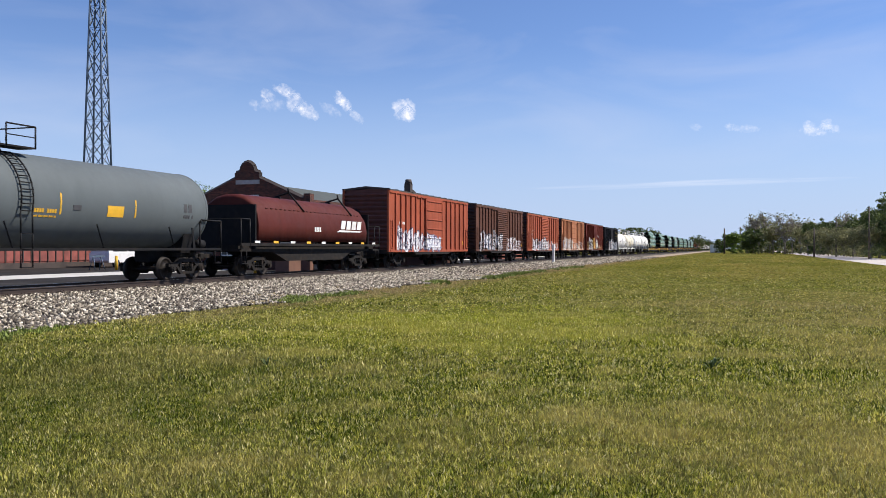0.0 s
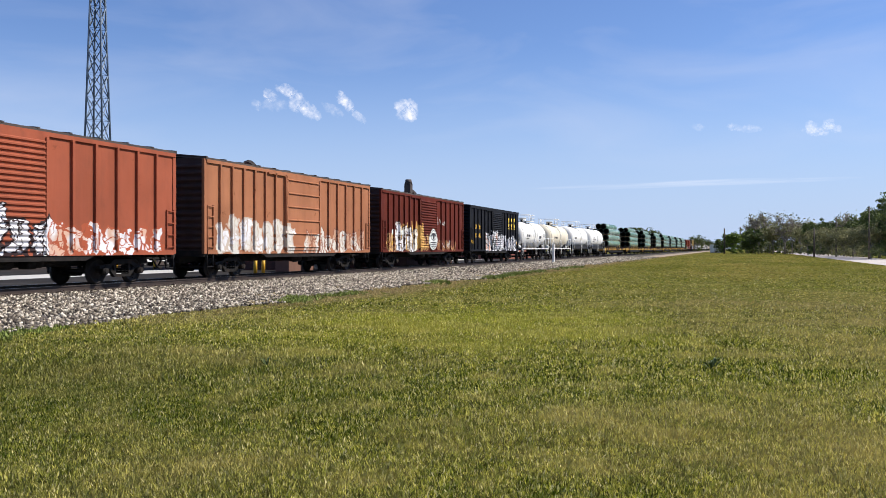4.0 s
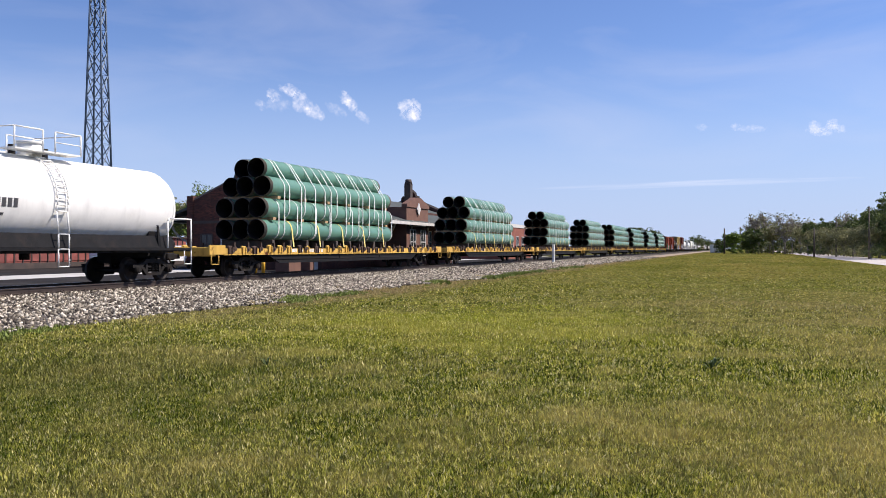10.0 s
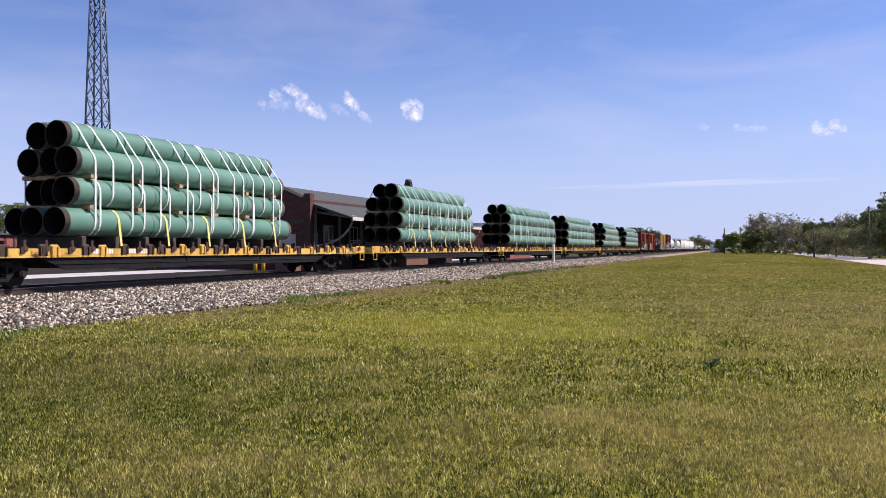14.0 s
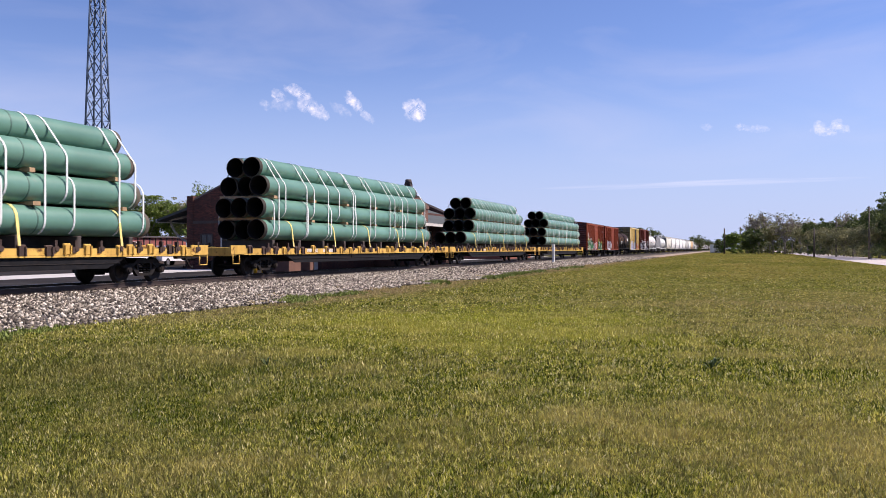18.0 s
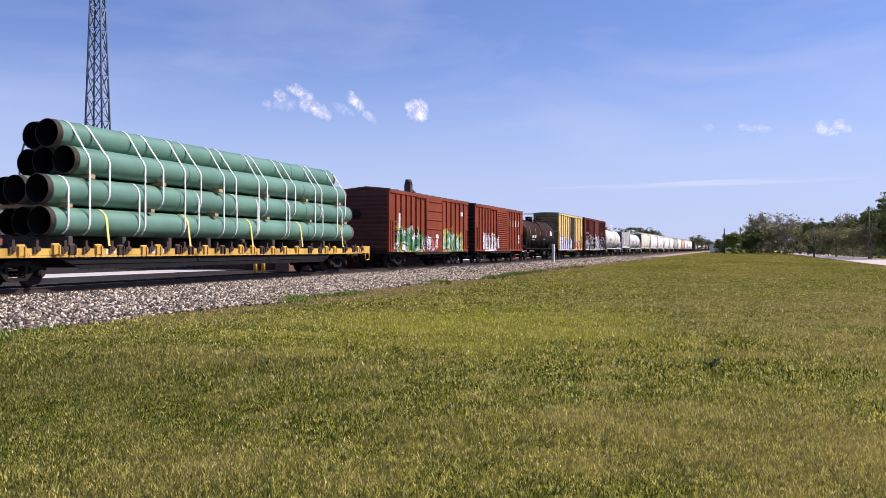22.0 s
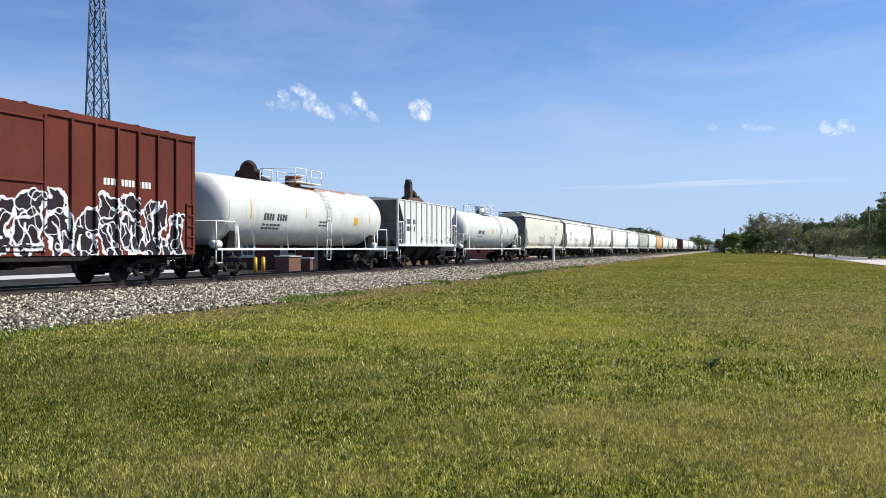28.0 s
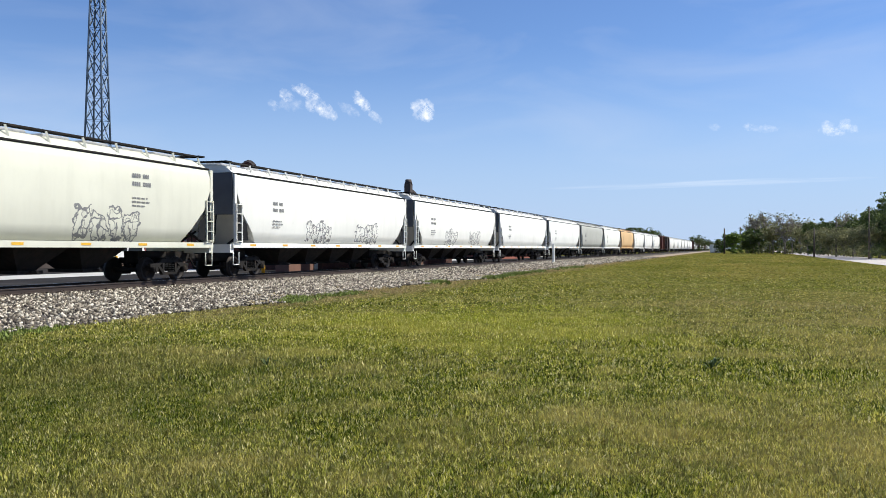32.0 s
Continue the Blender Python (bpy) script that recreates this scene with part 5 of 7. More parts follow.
    for i in (0, 1):
        a, b = max(tiers[i][0], tiers[i + 1][0]) + 0.8, min(sum(tiers[i]), sum(tiers[i + 1])) - 0.8
        for k in range(6):
            x = -h + a + (b - a) * k / 5
            part("dunnage", Geo().box(x - 0.09 - rnd.random() * 0.12, x + 0.09, -1.38, 1.38, TIER_Z[i] + PIPE_R - 0.03, TIER_Z[i + 1] - PIPE_R + 0.03), TIMBER, car, "raw timber spacer")
    for i, (x0, length) in enumerate(tiers):
        ys = (-0.94, 0.0, 0.94) if i < 3 else (-0.47, 0.47)
        for row, y in enumerate(ys):
            j = 0.30 * row + (rnd.uniform(-0.25, 0.25) if row else 0.0)
            pipe(round(x0 + j, 2), round(length, 1), y, TIER_Z[i], x_mid - h)
    R = PIPE_R + 0.012
    # webbing round the upper part of the stack and round its lower part
    a, b = tiers[3][0] + 0.6, sum(tiers[3]) - 0.5
    n = 16
    for k in range(n):
        x = -h + a + (b - a) * (k // 2 * 2 + 0.55 * (k % 2) + rnd.uniform(-0.3, 0.3)) / (n - 1.4)
        low = 1 if k % 2 else 0
        zl = TIER_Z[low]
        path = [(0.0, TIER_Z[3] + R - 0.03)] + [(-0.47 - R * math.sin(q), TIER_Z[3] + R * math.cos(q)) for q in (0.0, 0.3, 0.6, 0.9)]
        path += [(-0.94 - R * math.sin(q), TIER_Z[2] + R * math.cos(q)) for q in (0.8, 1.1, 1.4, 1.57)]
        path += [(-0.94 - R, zl)] + [(-0.94 - R * math.sin(q), zl + R * math.cos(q)) for q in (1.8, 2.1, 2.4, 2.7)]
        for t in (-1, 1):
            slant = 0.30 if k % 2 else 0.16
            part("strap", ribbon([(x + slant * (TIER_Z[3] + 0.5 - z if z > TIER_Z[2] else TIER_Z[3] + 0.5 - TIER_Z[2]), t * -y, z) for y, z in path] if t > 0 else [(x + slant * (TIER_Z[3] + 0.5 - z if z > TIER_Z[2] else TIER_Z[3] + 0.5 - TIER_Z[2]), y, z) for y, z in path], 0.038), STRAP, car)
    a, b = tiers[1][0] + 1.2, sum(tiers[1]) - 0.6
    for k in range(8):
        x = -h + a + (b - a) * (k + rnd.uniform(-0.3, 0.3)) / 7
        path = [(-0.94 - R * math.sin(q), TIER_Z[1] + R * math.cos(q)) for q in (0.1, 0.5, 0.9, 1.3, 1.57)] + [(-0.94 - R * math.sin(q), TIER_Z[0] + R * math.cos(q)) for q in (1.57, 1.9, 2.2, 2.6)]
        for t in (-1, 1):
            part("strap", ribbon([(x, t * y, z) for y, z in path], 0.036), STRAP, car)
    for k in range(5):
        x = -h + tiers[0][0] + 2.4 + (tiers[0][1] - 4.0) * k / 4
        path = [(-0.94 - R * math.sin(q), TIER_Z[0] + R * math.cos(q)) for q in (0.15, 0.5, 0.9, 1.25, 1.57)] + [(-1.5, 1.25)]
        for t in (-1, 1):
            part("strap", ribbon([(x, t * y, z) for y, z in path], 0.05), YELLOW_STRAP, car, "yellow tie-down strap")
    CARS.append((car, x_mid))
    return car


def ribbon(pts, w):
    """A flat band of half-width w along x, through points in one cross-section."""
    g = Geo()
    d = 0.008
    n = len(pts)
    rings = []
    for i, p in enumerate(pts):
        a, b = pts[max(0, i - 1)], pts[min(n - 1, i + 1)]
        ty, tz = b[1] - a[1], b[2] - a[2]
        q = math.hypot(ty, tz) or 1.0
        ny, nz = -tz / q * d, ty / q * d
        rings.append([(p[0] - w, p[1] + ny, p[2] + nz), (p[0] + w, p[1] + ny, p[2] + nz), (p[0] + w, p[1] - ny, p[2] - nz), (p[0] - w, p[1] - ny, p[2] - nz)])
    return g.loft(rings, False)


def coil_car(x_mid, L=15.5):
    car = thing("coil_car", "dark red coil car with a rounded hood and white emblem", "coil car", group="cars of the freight train")
    red = car_paint("coil_hood_red", (0.092, 0.019, 0.014), 0.45, 0.18, 0.2, (), 2.0)
    h = L / 2
    hx, hr = h - 1.5, h - 1.75
    side = [(-1.42, 1.5), (-1.46, 2.2), (-1.38, 2.75), (-1.14, 3.16), (-0.7, 3.43), (-0.25, 3.54)]
    prof = side + [(-y, z) for y, z in side[::-1]]
    rings = []
    for x, k in ((-hx, 0.92), (-hx + 0.05, 0.96), (-hx + 0.14, 0.99), (-hx + 0.4, 1.0), (hr - 0.7, 1.0), (hr - 0.35, 0.98), (hr - 0.10, 0.90), (hr, 0.80)):
        rings.append([(x, y * (0.96 + 0.04 * k), 1.5 + (z - 1.5) * k) for y, z in prof])
    hood = part("hood", Geo().loft(rings, True), red, car)
    for k in range(24):
        x = -hx + 0.9 + (hx + hr - 1.8) * k / 23
        part("rivet_plate", shared("rivet_plate", lambda: Geo().box(-0.07, 0.07, -0.015, 0.015, -0.03, 0.03), red), None, hood, m=pose(x, -1.30, 2.92, 35))
    for x in (-hx + 3.9, hr - 2.2):
        part("lifting_bracket", Geo().box(x - 0.06, x + 0.06, -0.3, 0.3, 3.5, 3.62).line([(x, 0, 3.6), (x, -0.75, 3.8), (x + 0.45, -1.34, 2.9)], 0.045).line([(x, -0.75, 3.8), (x, -0.72, 4.0)], 0.045), BLACK, hood)
    part("side_sill", Geo().box(-h, h, -1.5, -1.40, 1.28, 1.40).box(-h, h, 1.40, 1.5, 1.28, 1.40), UNDER, car)
    part("trough", Geo().prism_y([(-h + 0.3, 1.3), (h - 0.3, 1.3), (h - 0.3, 1.05), (h - 3.2, 1.0), (h - 4.4, 0.6), (-h + 4.4, 0.6), (-h + 3.2, 1.0), (-h + 0.3, 1.05)], -1.2, 1.2), UNDER, car)
    for k in range(9):
        x = -h + 1.1 + (L - 2.2) * k / 8
        part("reflector", Geo().box(x, x + 0.42, -1.512, -1.504, 1.40, 1.5), YELLOW if k % 2 else WHITE, car)
    for s in (-1, 1):
        part("end_platform", Geo().box(*sorted((s * h, s * (h - 0.9))), -1.45, 1.45, 1.05, 1.15), UNDER, car)
        part("end_rail", Geo().line([(s * (h - 0.05), -1.48, 1.1), (s * (h - 0.05), -1.48, 2.4), (s * (h - 0.75), -1.48, 2.4), (s * (h - 0.75), -1.48, 1.2)], 0.03).line([(s * (h - 0.05), 1.48, 1.1), (s * (h - 0.05), 1.48, 2.4)], 0.03).line([(s * (h - 0.05), -1.48, 2.4), (s * (h - 0.05), 1.48, 2.4)], 0.03), BLACK, car)
        part("end_frame", Geo().box(*sorted((s * (hx + 0.06), s * (hx + 0.16))), -1.38, 1.38, 1.15, 3.05), BLACK, car)
        coupler(car, s * h, s)
        truck(car, s * (h - 2.1))
        stirrup(car, s * (h - 0.3), 1.05)
    brake_gear(car, 0.3)
    # the emblem: slanted white blocks over a white swoosh
    g = Geo()
    for k in range(4):
        x = hr - 3.35 + k * 0.66
        g.prism_y([(x, 2.16), (x + 0.50, 2.16), (x + 0.62, 2.60), (x + 0.12, 2.60)], -1.472, -1.456)
    g.prism_y([(hr - 3.8, 2.0), (hr - 0.95, 2.03), (hr - 0.65, 2.09), (hr - 3.45, 2.11)], -1.474, -1.452)
    part("emblem", g, WHITE, hood, "white slanted emblem")
    bars(car, -hx + 5.2, 2.2, [(0.9, 0.22, 0)], STRAP, -1.456)
    CARS.append((car, x_mid))
    return car


# ---- the train, from its first car seen; places at the clip's start ----
CREAM, INK, SPRAY_W = (0.62, 0.60, 0.54), (0.015, 0.015, 0.018), (0.72, 0.72, 0.74)
TAG_G = (0.06, 0.30, 0.13)
ORANGE = (0.33, 0.080, 0.042)


def mid(a, b):
    return (a + b) / 2


def scrawl(car, x, z, w, h, material, seed, y=-1.472, thick=0.035):
    """A thin hand-sprayed scribble, as flat strokes on a car's side."""
    r, g = random.Random(seed), Geo()
    n = max(5, round(w / 0.13))
    pts = [(x + w * k / n + r.uniform(-0.08, 0.05), z + h * (r.uniform(0.55, 1.0) if k % 2 else r.uniform(0.0, 0.4))) for k in range(n + 1)]
    for (ax, az), (bx, bz) in zip(pts, pts[1:]):
        if r.random() < 0.16:
            continue
        q = math.hypot(bx - ax, bz - az) or 1.0
        nx, nz = -(bz - az) / q * thick / 2, (bx - ax) / q * thick / 2
        g.prism_y([(ax + nx, az + nz), (bx + nx, bz + nz), (bx - nx, bz - nz), (ax - nx, az - nz)], y - 0.003, y)
    part("scribble", g, material, car, "thin sprayed scribble")


GREY_TANK = car_paint("grey_tank_paint", (0.105, 0.122, 0.128), 0.45, 0.10, 0.12, (), 1.0, None, 0.15)
WHITE_TANK = car_paint("white_tank_paint", (0.78, 0.77, 0.73), 0.4, 0.06, 0.08, (), 6.0, None, 0.3)
CREAM_TANK = car_paint("cream_tank_paint", (0.68, 0.62, 0.49), 0.4, 0.10, 0.14, (), 16.0, None, 0.35)
RUSTY_TANK = car_paint("rusty_white_tank_paint", (0.63, 0.63, 0.60), 0.4, 0.10, 0.12, (), 11.0, (3.98, -1.0, 7.2), 0.35)
# brown above, near black in the lower half
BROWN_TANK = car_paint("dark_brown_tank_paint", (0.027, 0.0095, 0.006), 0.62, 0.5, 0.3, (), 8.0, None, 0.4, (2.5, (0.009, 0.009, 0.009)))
PLAIN_TANK = car_paint("pale_tank_paint", (0.60, 0.62, 0.59), 0.4, 0.03, 0.10, (), 21.0, None, 0.25)
DK = plain("dark_stencil_paint", (0.05, 0.05, 0.055), 0.7, 0, 0.2, 9, 0.05)
PALE_DK = plain("faded_stencil_paint", (0.22, 0.22, 0.22), 0.7, 0, 0.2, 9, 0.05)
PALE = plain("pale_grey_panel", (0.42, 0.42, 0.40), 0.7, 0, 0.2, 5, 0.1)
tank_car("large grey tank car with yellow panel and black ladder", mid(7.4, 29.6), 22.2, 1.46, 2.60, GREY_TANK, BLACK, BLACK, sill="black", ladder_x=0.45, marks=[(0.8, 2.35, [(1.1, 0.12, 0), (0.9, 0.05, 0.2)], YELLOW), (8.0, 2.8, [(0.55, 0.3, 0), (0.6, 0.12, 0.4)], DK)], placard=[(3.9, 2.2, 0.78, 0.36, YELLOW), (2.35, 2.35, 0.35, 0.16, DK), (1.8, 2.2, 0.06, 0.65, YELLOW), (5.25, 2.2, 0.06, 0.6, YELLOW)])
coil_car(mid(30.3, 45.0), 14.7)
GRIME_ROOF = plain("dark_weathered_roof", (0.06, 0.045, 0.04), 0.8, 0, 0.4, 1.2, 0.25, (0.14, 0.08, 0.05))
# end walls, each darker than the sides of its car
RED_END = plain("dull_red_end", (0.115, 0.036, 0.028), 0.8, 0, 0.3, 2, 0.25, (0.05, 0.022, 0.018))
DARK_END = plain("dark_end_steel", (0.05, 0.022, 0.018), 0.8, 0, 0.35, 2, 0.25)
boxcar("bright orange-red boxcar with sprayed white letters low on its side", ORANGE, mid(46.5, 62.2), seed=1.0, roof=GRIME_ROOF, end=RED_END, spray=[(-6.6, 0.4, 1.05, 2.35, 0.95, (0.07, 0.06, 0.10), SPRAY_W, SPRAY_W), (-1.5, 1.2, 1.1, 2.0, 0.7, (0.10, 0.12, 0.22), SPRAY_W, (0.5, 0.5, 0.6))], marks=[(-6.2, 2.8, [(0.9, 0.16, 0)], STRAP), (6.6, 1.75, [(0.5, 0.3, 0)], YELLOW)])
boxcar("dark brown boxcar with louvred door and white sprayed letters", (0.105, 0.046, 0.032), mid(64.45, 80.3), door="louvre", seed=12.0, roof=GRIME_ROOF, end=DARK_END, spray=[(-7.4, 0.2, 1.05, 2.5, 1.0, INK, SPRAY_W, (0.45, 0.42, 0.44)), (1.3, 7.2, 1.0, 2.0, 0.7, SPRAY_W, (0.13, 0.058, 0.04), (0.13, 0.058, 0.04))], marks=[(7.0, 1.6, [(0.4, 0.25, 0)], YELLOW)])
boxcar("orange-red boxcar with ribbed door and black and white sprayed letters", (0.33, 0.088, 0.046), mid(82.2, 98.1), door="louvre", seed=23.0, roof=GRIME_ROOF, end=DARK_END, spray=[(-6.2, 1.6, 0.95, 2.2, 1.0, INK, SPRAY_W, SPRAY_W), (1.6, 6.9, 1.0, 1.9, 0.8, (0.36, 0.085, 0.04), SPRAY_W, (0.6, 0.4, 0.3))], marks=[(-6.1, 3.0, [(0.8, 0.2, 0), (0.8, 0.2, 0.32), (0.8, 0.1, 0.7)], STRAP)])
boxcar("faded tan-orange boxcar with pale panels and sprayed letters", (0.37, 0.15, 0.075), mid(99.9, 115.7), seed=34.0, rust=0.5, roof=GRIME_ROOF, end=DARK_END, spray=[(-7.5, -0.5, 1.0, 2.3, 0.9, (0.5, 0.42, 0.35), SPRAY_W, CREAM), (0.3, 7.2, 1.0, 2.0, 0.8, (0.25, 0.1, 0.06), CREAM, (0.5, 0.3, 0.2))])
boxcar("dark red boxcar with louvred door and a round sprayed eye", (0.112, 0.018, 0.010), mid(117.5, 133.1), H=4.56, door="louvre", seed=45.0, roof=GRIME_ROOF, end=DARK_END, spray=[(-7.4, -0.2, 1.0, 2.1, 0.55, (0.10, 0.022, 0.014), (0.58, 0.33, 0.11), (0.5, 0.32, 0.16)), (-5.3, -1.0, 1.2, 2.65, 0.33, (0.62, 0.38, 0.12), (0.66, 0.42, 0.12), (0.62, 0.36, 0.1)), (-5.4, -1.5, 0.95, 2.55, 0.95, (0.05, 0.02, 0.015), SPRAY_W, (0.75, 0.7, 0.6)), (2.0, 6.0, 1.05, 1.75, 0.45, (0.10, 0.022, 0.014), (0.42, 0.22, 0.10), (0.16, 0.05, 0.03))], marks=[(-6.3, 2.3, [(0.8, 0.3, 0)], STRAP), (-4.9, 2.3, [(0.7, 0.3, 0)], STRAP), (-6.35, 1.65, [(0.6, 0.28, 0)], YELLOW), (4.6, 1.75, [(0.45, 0.32, 0)], STRAP), (5.8, 1.7, [(0.35, 0.3, 0)], YELLOW)])
# a sprayed round eye on the dark red car's door
eye_ = CARS[-1][0]
INKED = plain("black_spray", INK, 0.7, 0, 0.1, 4, 0.03)
def oval(cx, cz, rx, rz, y, pinch=0.0):
    p = [(cx + rx * math.cos(a) * (1 - pinch * max(0.0, math.sin(a))), cz + rz * math.sin(a)) for a in [2 * math.pi * k / 28 for k in range(28)]]
    return Geo().prism_y(p, y - 0.003, y)
for nm_, cx_, cz_, rx_, rz_, pn_, y_, mt_ in (("eye_border", 0.75, 1.78, 0.86, 0.70, 0.35, -1.606, STRAP), ("eye_line", 0.75, 1.78, 0.77, 0.62, 0.35, -1.610, INKED), ("eye_face", 0.75, 1.78, 0.71, 0.57, 0.35, -1.614, STRAP), ("eye_lid", 0.75, 1.95, 0.52, 0.26, 0.0, -1.618, INKED), ("eye_white", 0.75, 1.90, 0.44, 0.14, 0.0, -1.622, STRAP), ("pupil", 0.75, 1.93, 0.2, 0.16, 0.0, -1.626, INKED), ("lip", 0.75, 1.56, 0.6, 0.05, 0.0, -1.618, INKED), ("lip", 0.75, 1.42, 0.55, 0.035, 0.0, -1.618, INKED), ("lip", 0.75, 1.31, 0.4, 0.03, 0.0, -1.618, INKED)):
    part(nm_, oval(cx_, cz_, rx_, rz_, y_, pn_), mt_, eye_)
scrawl(eye_, 1.75, 2.75, 1.0, 0.55, STRAP, 3)
scrawl(eye_, 3.0, 2.7, 0.95, 0.4, STRAP, 4)
scrawl(eye_, 2.7, 1.15, 0.8, 0.5, STRAP, 5)
scrawl(eye_, 3.7, 1.1, 0.9, 0.55, STRAP, 6)
boxcar("black boxcar with yellow letter blocks and white sprayed letters", (0.007, 0.008, 0.012), mid(134.98, 150.48), L=15.5, H=4.44, door="louvre", seed=56.0, panels=(6, 6), rust=0.1, spray=[(-4.0, 0.4, 1.0, 2.4, 0.9, SPRAY_W, (0.05, 0.06, 0.06), (0.55, 0.30, 0.22)), (0.2, 7.0, 1.0, 2.25, 0.85, INK, SPRAY_W, (0.45, 0.46, 0.5))], marks=[(-6.5, 3.05, [(0.52, 0.36, 0), (0.5, 0.36, 0.66)], YELLOW), (-5.4, 3.05, [(0.5, 0.36, 0), (0.52, 0.36, 0.66)], YELLOW), (-7.4, 1.85, [(0.55, 0.3, 0)], YELLOW), (7.0, 1.8, [(0.45, 0.25, 0)], YELLOW)])
HB = plain("yellow_letter_paint", (0.78, 0.55, 0.03), 0.5, 0, 0.12, 3, 0.05)
g_ = Geo()
for k_ in range(3):
    x_ = 3.78 + k_ * 1.02
    g_.prism_y([(x_, 3.08), (x_ + 0.56, 3.08), (x_ + 0.56, 3.32), (x_ + 0.30, 3.40), (x_ + 0.30, 3.56), (x_ + 0.56, 3.64), (x_ + 0.56, 3.88), (x_, 3.88)], -1.478, -1.466).box(x_, x_ + 0.58, -1.478, -1.466, 2.90, 2.99)
part("letter_blocks", g_, HB, CARS[-1][0], "yellow letter blocks")
TANK_W = "white tank car with black saddles, white rails and grey stencils"
tank_car(TANK_W, mid(151.4, 165.0), 13.6, 1.36, 2.50, WHITE_TANK, UNDER, WHITE, seams=(0.2,), band=GREY_TANK, marks=[(-3.6, 2.55, [(1.9, 0.22, 0), (1.2, 0.08, 0.36)], DK), (2.2, 2.05, [(0.7, 0.06, 0)], DK)], placard=[(2.0, 2.2, 1.05, 0.26, DK), (3.9, 2.35, 1.0, 0.40, PALE), (-0.9, 2.35, 0.05, 0.5, DK), (1.2, 2.35, 0.05, 0.45, DK), (3.3, 2.35, 0.05, 0.5, DK)])
tank_car("cream-stained tank car with white rails and faint stencils", mid(164.9, 178.45), 13.55, 1.36, 2.50, CREAM_TANK, UNDER, WHITE, seams=(0.2,), band=GREY_TANK, marks=[(-3.4, 2.5, [(2.0, 0.2, 0)], DK), (3.9, 2.6, [(0.7, 0.45, 0)], STRAP)])
tank_car("white tank car with a long dark walkway skirt", mid(178.45, 192.75), 14.3, 1.38, 2.60, WHITE_TANK, BLACK, WHITE, sill="black", walkway=True, marks=[(-4.4, 2.6, [(1.6, 0.2, 0)], DK)])
tank_car("white stencilled tank car over a dark walkway skirt", mid(192.75, 207.2), 14.45, 1.40, 2.62, WHITE_TANK, BLACK, WHITE, sill="black", walkway=True, marks=[(-3.5, 2.6, [(1.9, 0.26, 0), (1.2, 0.08, -0.2), (1.4, 0.08, 0.42)], DK)])
LOADS = [
    [(4.3, 14.8), (4.4, 14.6), (4.8, 14.1), (5.1, 13.2)],
    [(4.8, 15.1), (4.9, 14.7), (5.6, 13.7), (5.9, 12.6)],
    [(5.6, 14.2), (6.0, 13.2), (6.1, 13.0), (6.2, 12.7)],
    [(4.5, 16.2), (4.8, 15.4), (4.9, 14.8), (5.2, 14.1)],
    [(3.1, 21.4), (3.3, 20.7), (3.4, 20.3), (3.8, 19.8)],
    [(2.8, 21.6), (2.7, 20.9), (3.0, 20.6), (3.2, 19.8)],
    [(4.0, 21.4), (6.1, 17.4), (6.5, 16.1), (6.9, 15.2)],
    [(4.3, 21.7), (4.2, 21.6), (5.3, 19.8), (5.1, 19.6)],
]
for k_, load_ in enumerate(LOADS):
    a_ = (207.7, 236.9, 265.9, 294.9, 323.2, 352.7, 381.1, 410.1)[k_]
    flat_car(a_ + 13.95, load_, seed=k_)
RED = (0.235, 0.051, 0.023)
BROWN_END = plain("dark_brown_end", (0.030, 0.014, 0.012), 0.85, 0, 0.35, 2, 0.25)
RED_ROOF = plain("rusty_red_roof", (0.16, 0.05, 0.035), 0.8, 0, 0.3, 1.5, 0.2, (0.08, 0.04, 0.03))
boxcar("red boxcar with green and white sprayed letters", RED, mid(440.95, 456.65), roof=RED_ROOF, end=RED_END, seed=67.0, panels=(7, 6), spray=[(-7.0, -2.0, 0.95, 2.5, 0.7, (0.42, 0.44, 0.10), (0.36, 0.40, 0.12), RED), (-6.7, -2.0, 1.05, 2.45, 1.0, INK, TAG_G, SPRAY_W), (-2.2, 0.6, 1.0, 2.1, 0.7, INK, SPRAY_W, (0.5, 0.1, 0.1)), (1.8, 6.7, 0.95, 2.4, 0.6, (0.42, 0.46, 0.10), (0.40, 0.42, 0.08), RED), (1.7, 6.6, 1.05, 2.15, 0.9, (0.05, 0.12, 0.08), TAG_G, (0.55, 0.66, 0.62))], marks=[(-6.4, 3.3, [(0.5, 0.9, 0)], STRAP), (0.1, 2.9, [(0.7, 0.4, 0)], STRAP), (5.9, 3.85, [(0.8, 0.3, 0)], STRAP)])
boxcar("red boxcar with louvred door, white letter blocks and white sprayed letters", RED, mid(458.8, 474.4), door="louvre", roof=RED_ROOF, end=BROWN_END, seed=78.0, panels=(7, 6), spray=[(-5.4, -1.4, 1.0, 2.3, 1.15, SPRAY_W, SPRAY_W, SPRAY_W), (-5.2, -1.6, 1.1, 2.1, 0.85, (0.16, 0.06, 0.05), SPRAY_W, SPRAY_W)], marks=[(-6.0, 2.5, [(0.5, 0.2, 0), (0.5, 0.2, 0.3)], STRAP), (2.7, 3.75, [(0.6, 0.6, 0)], WHITE), (3.75, 3.75, [(0.6, 0.6, 0)], WHITE), (4.85, 3.75, [(0.6, 0.6, 0)], WHITE), (5.85, 3.75, [(0.6, 0.6, 0)], WHITE), (6.2, 2.4, [(0.5, 0.4, 0), (0.5, 0.25, 0.5)], STRAP)])
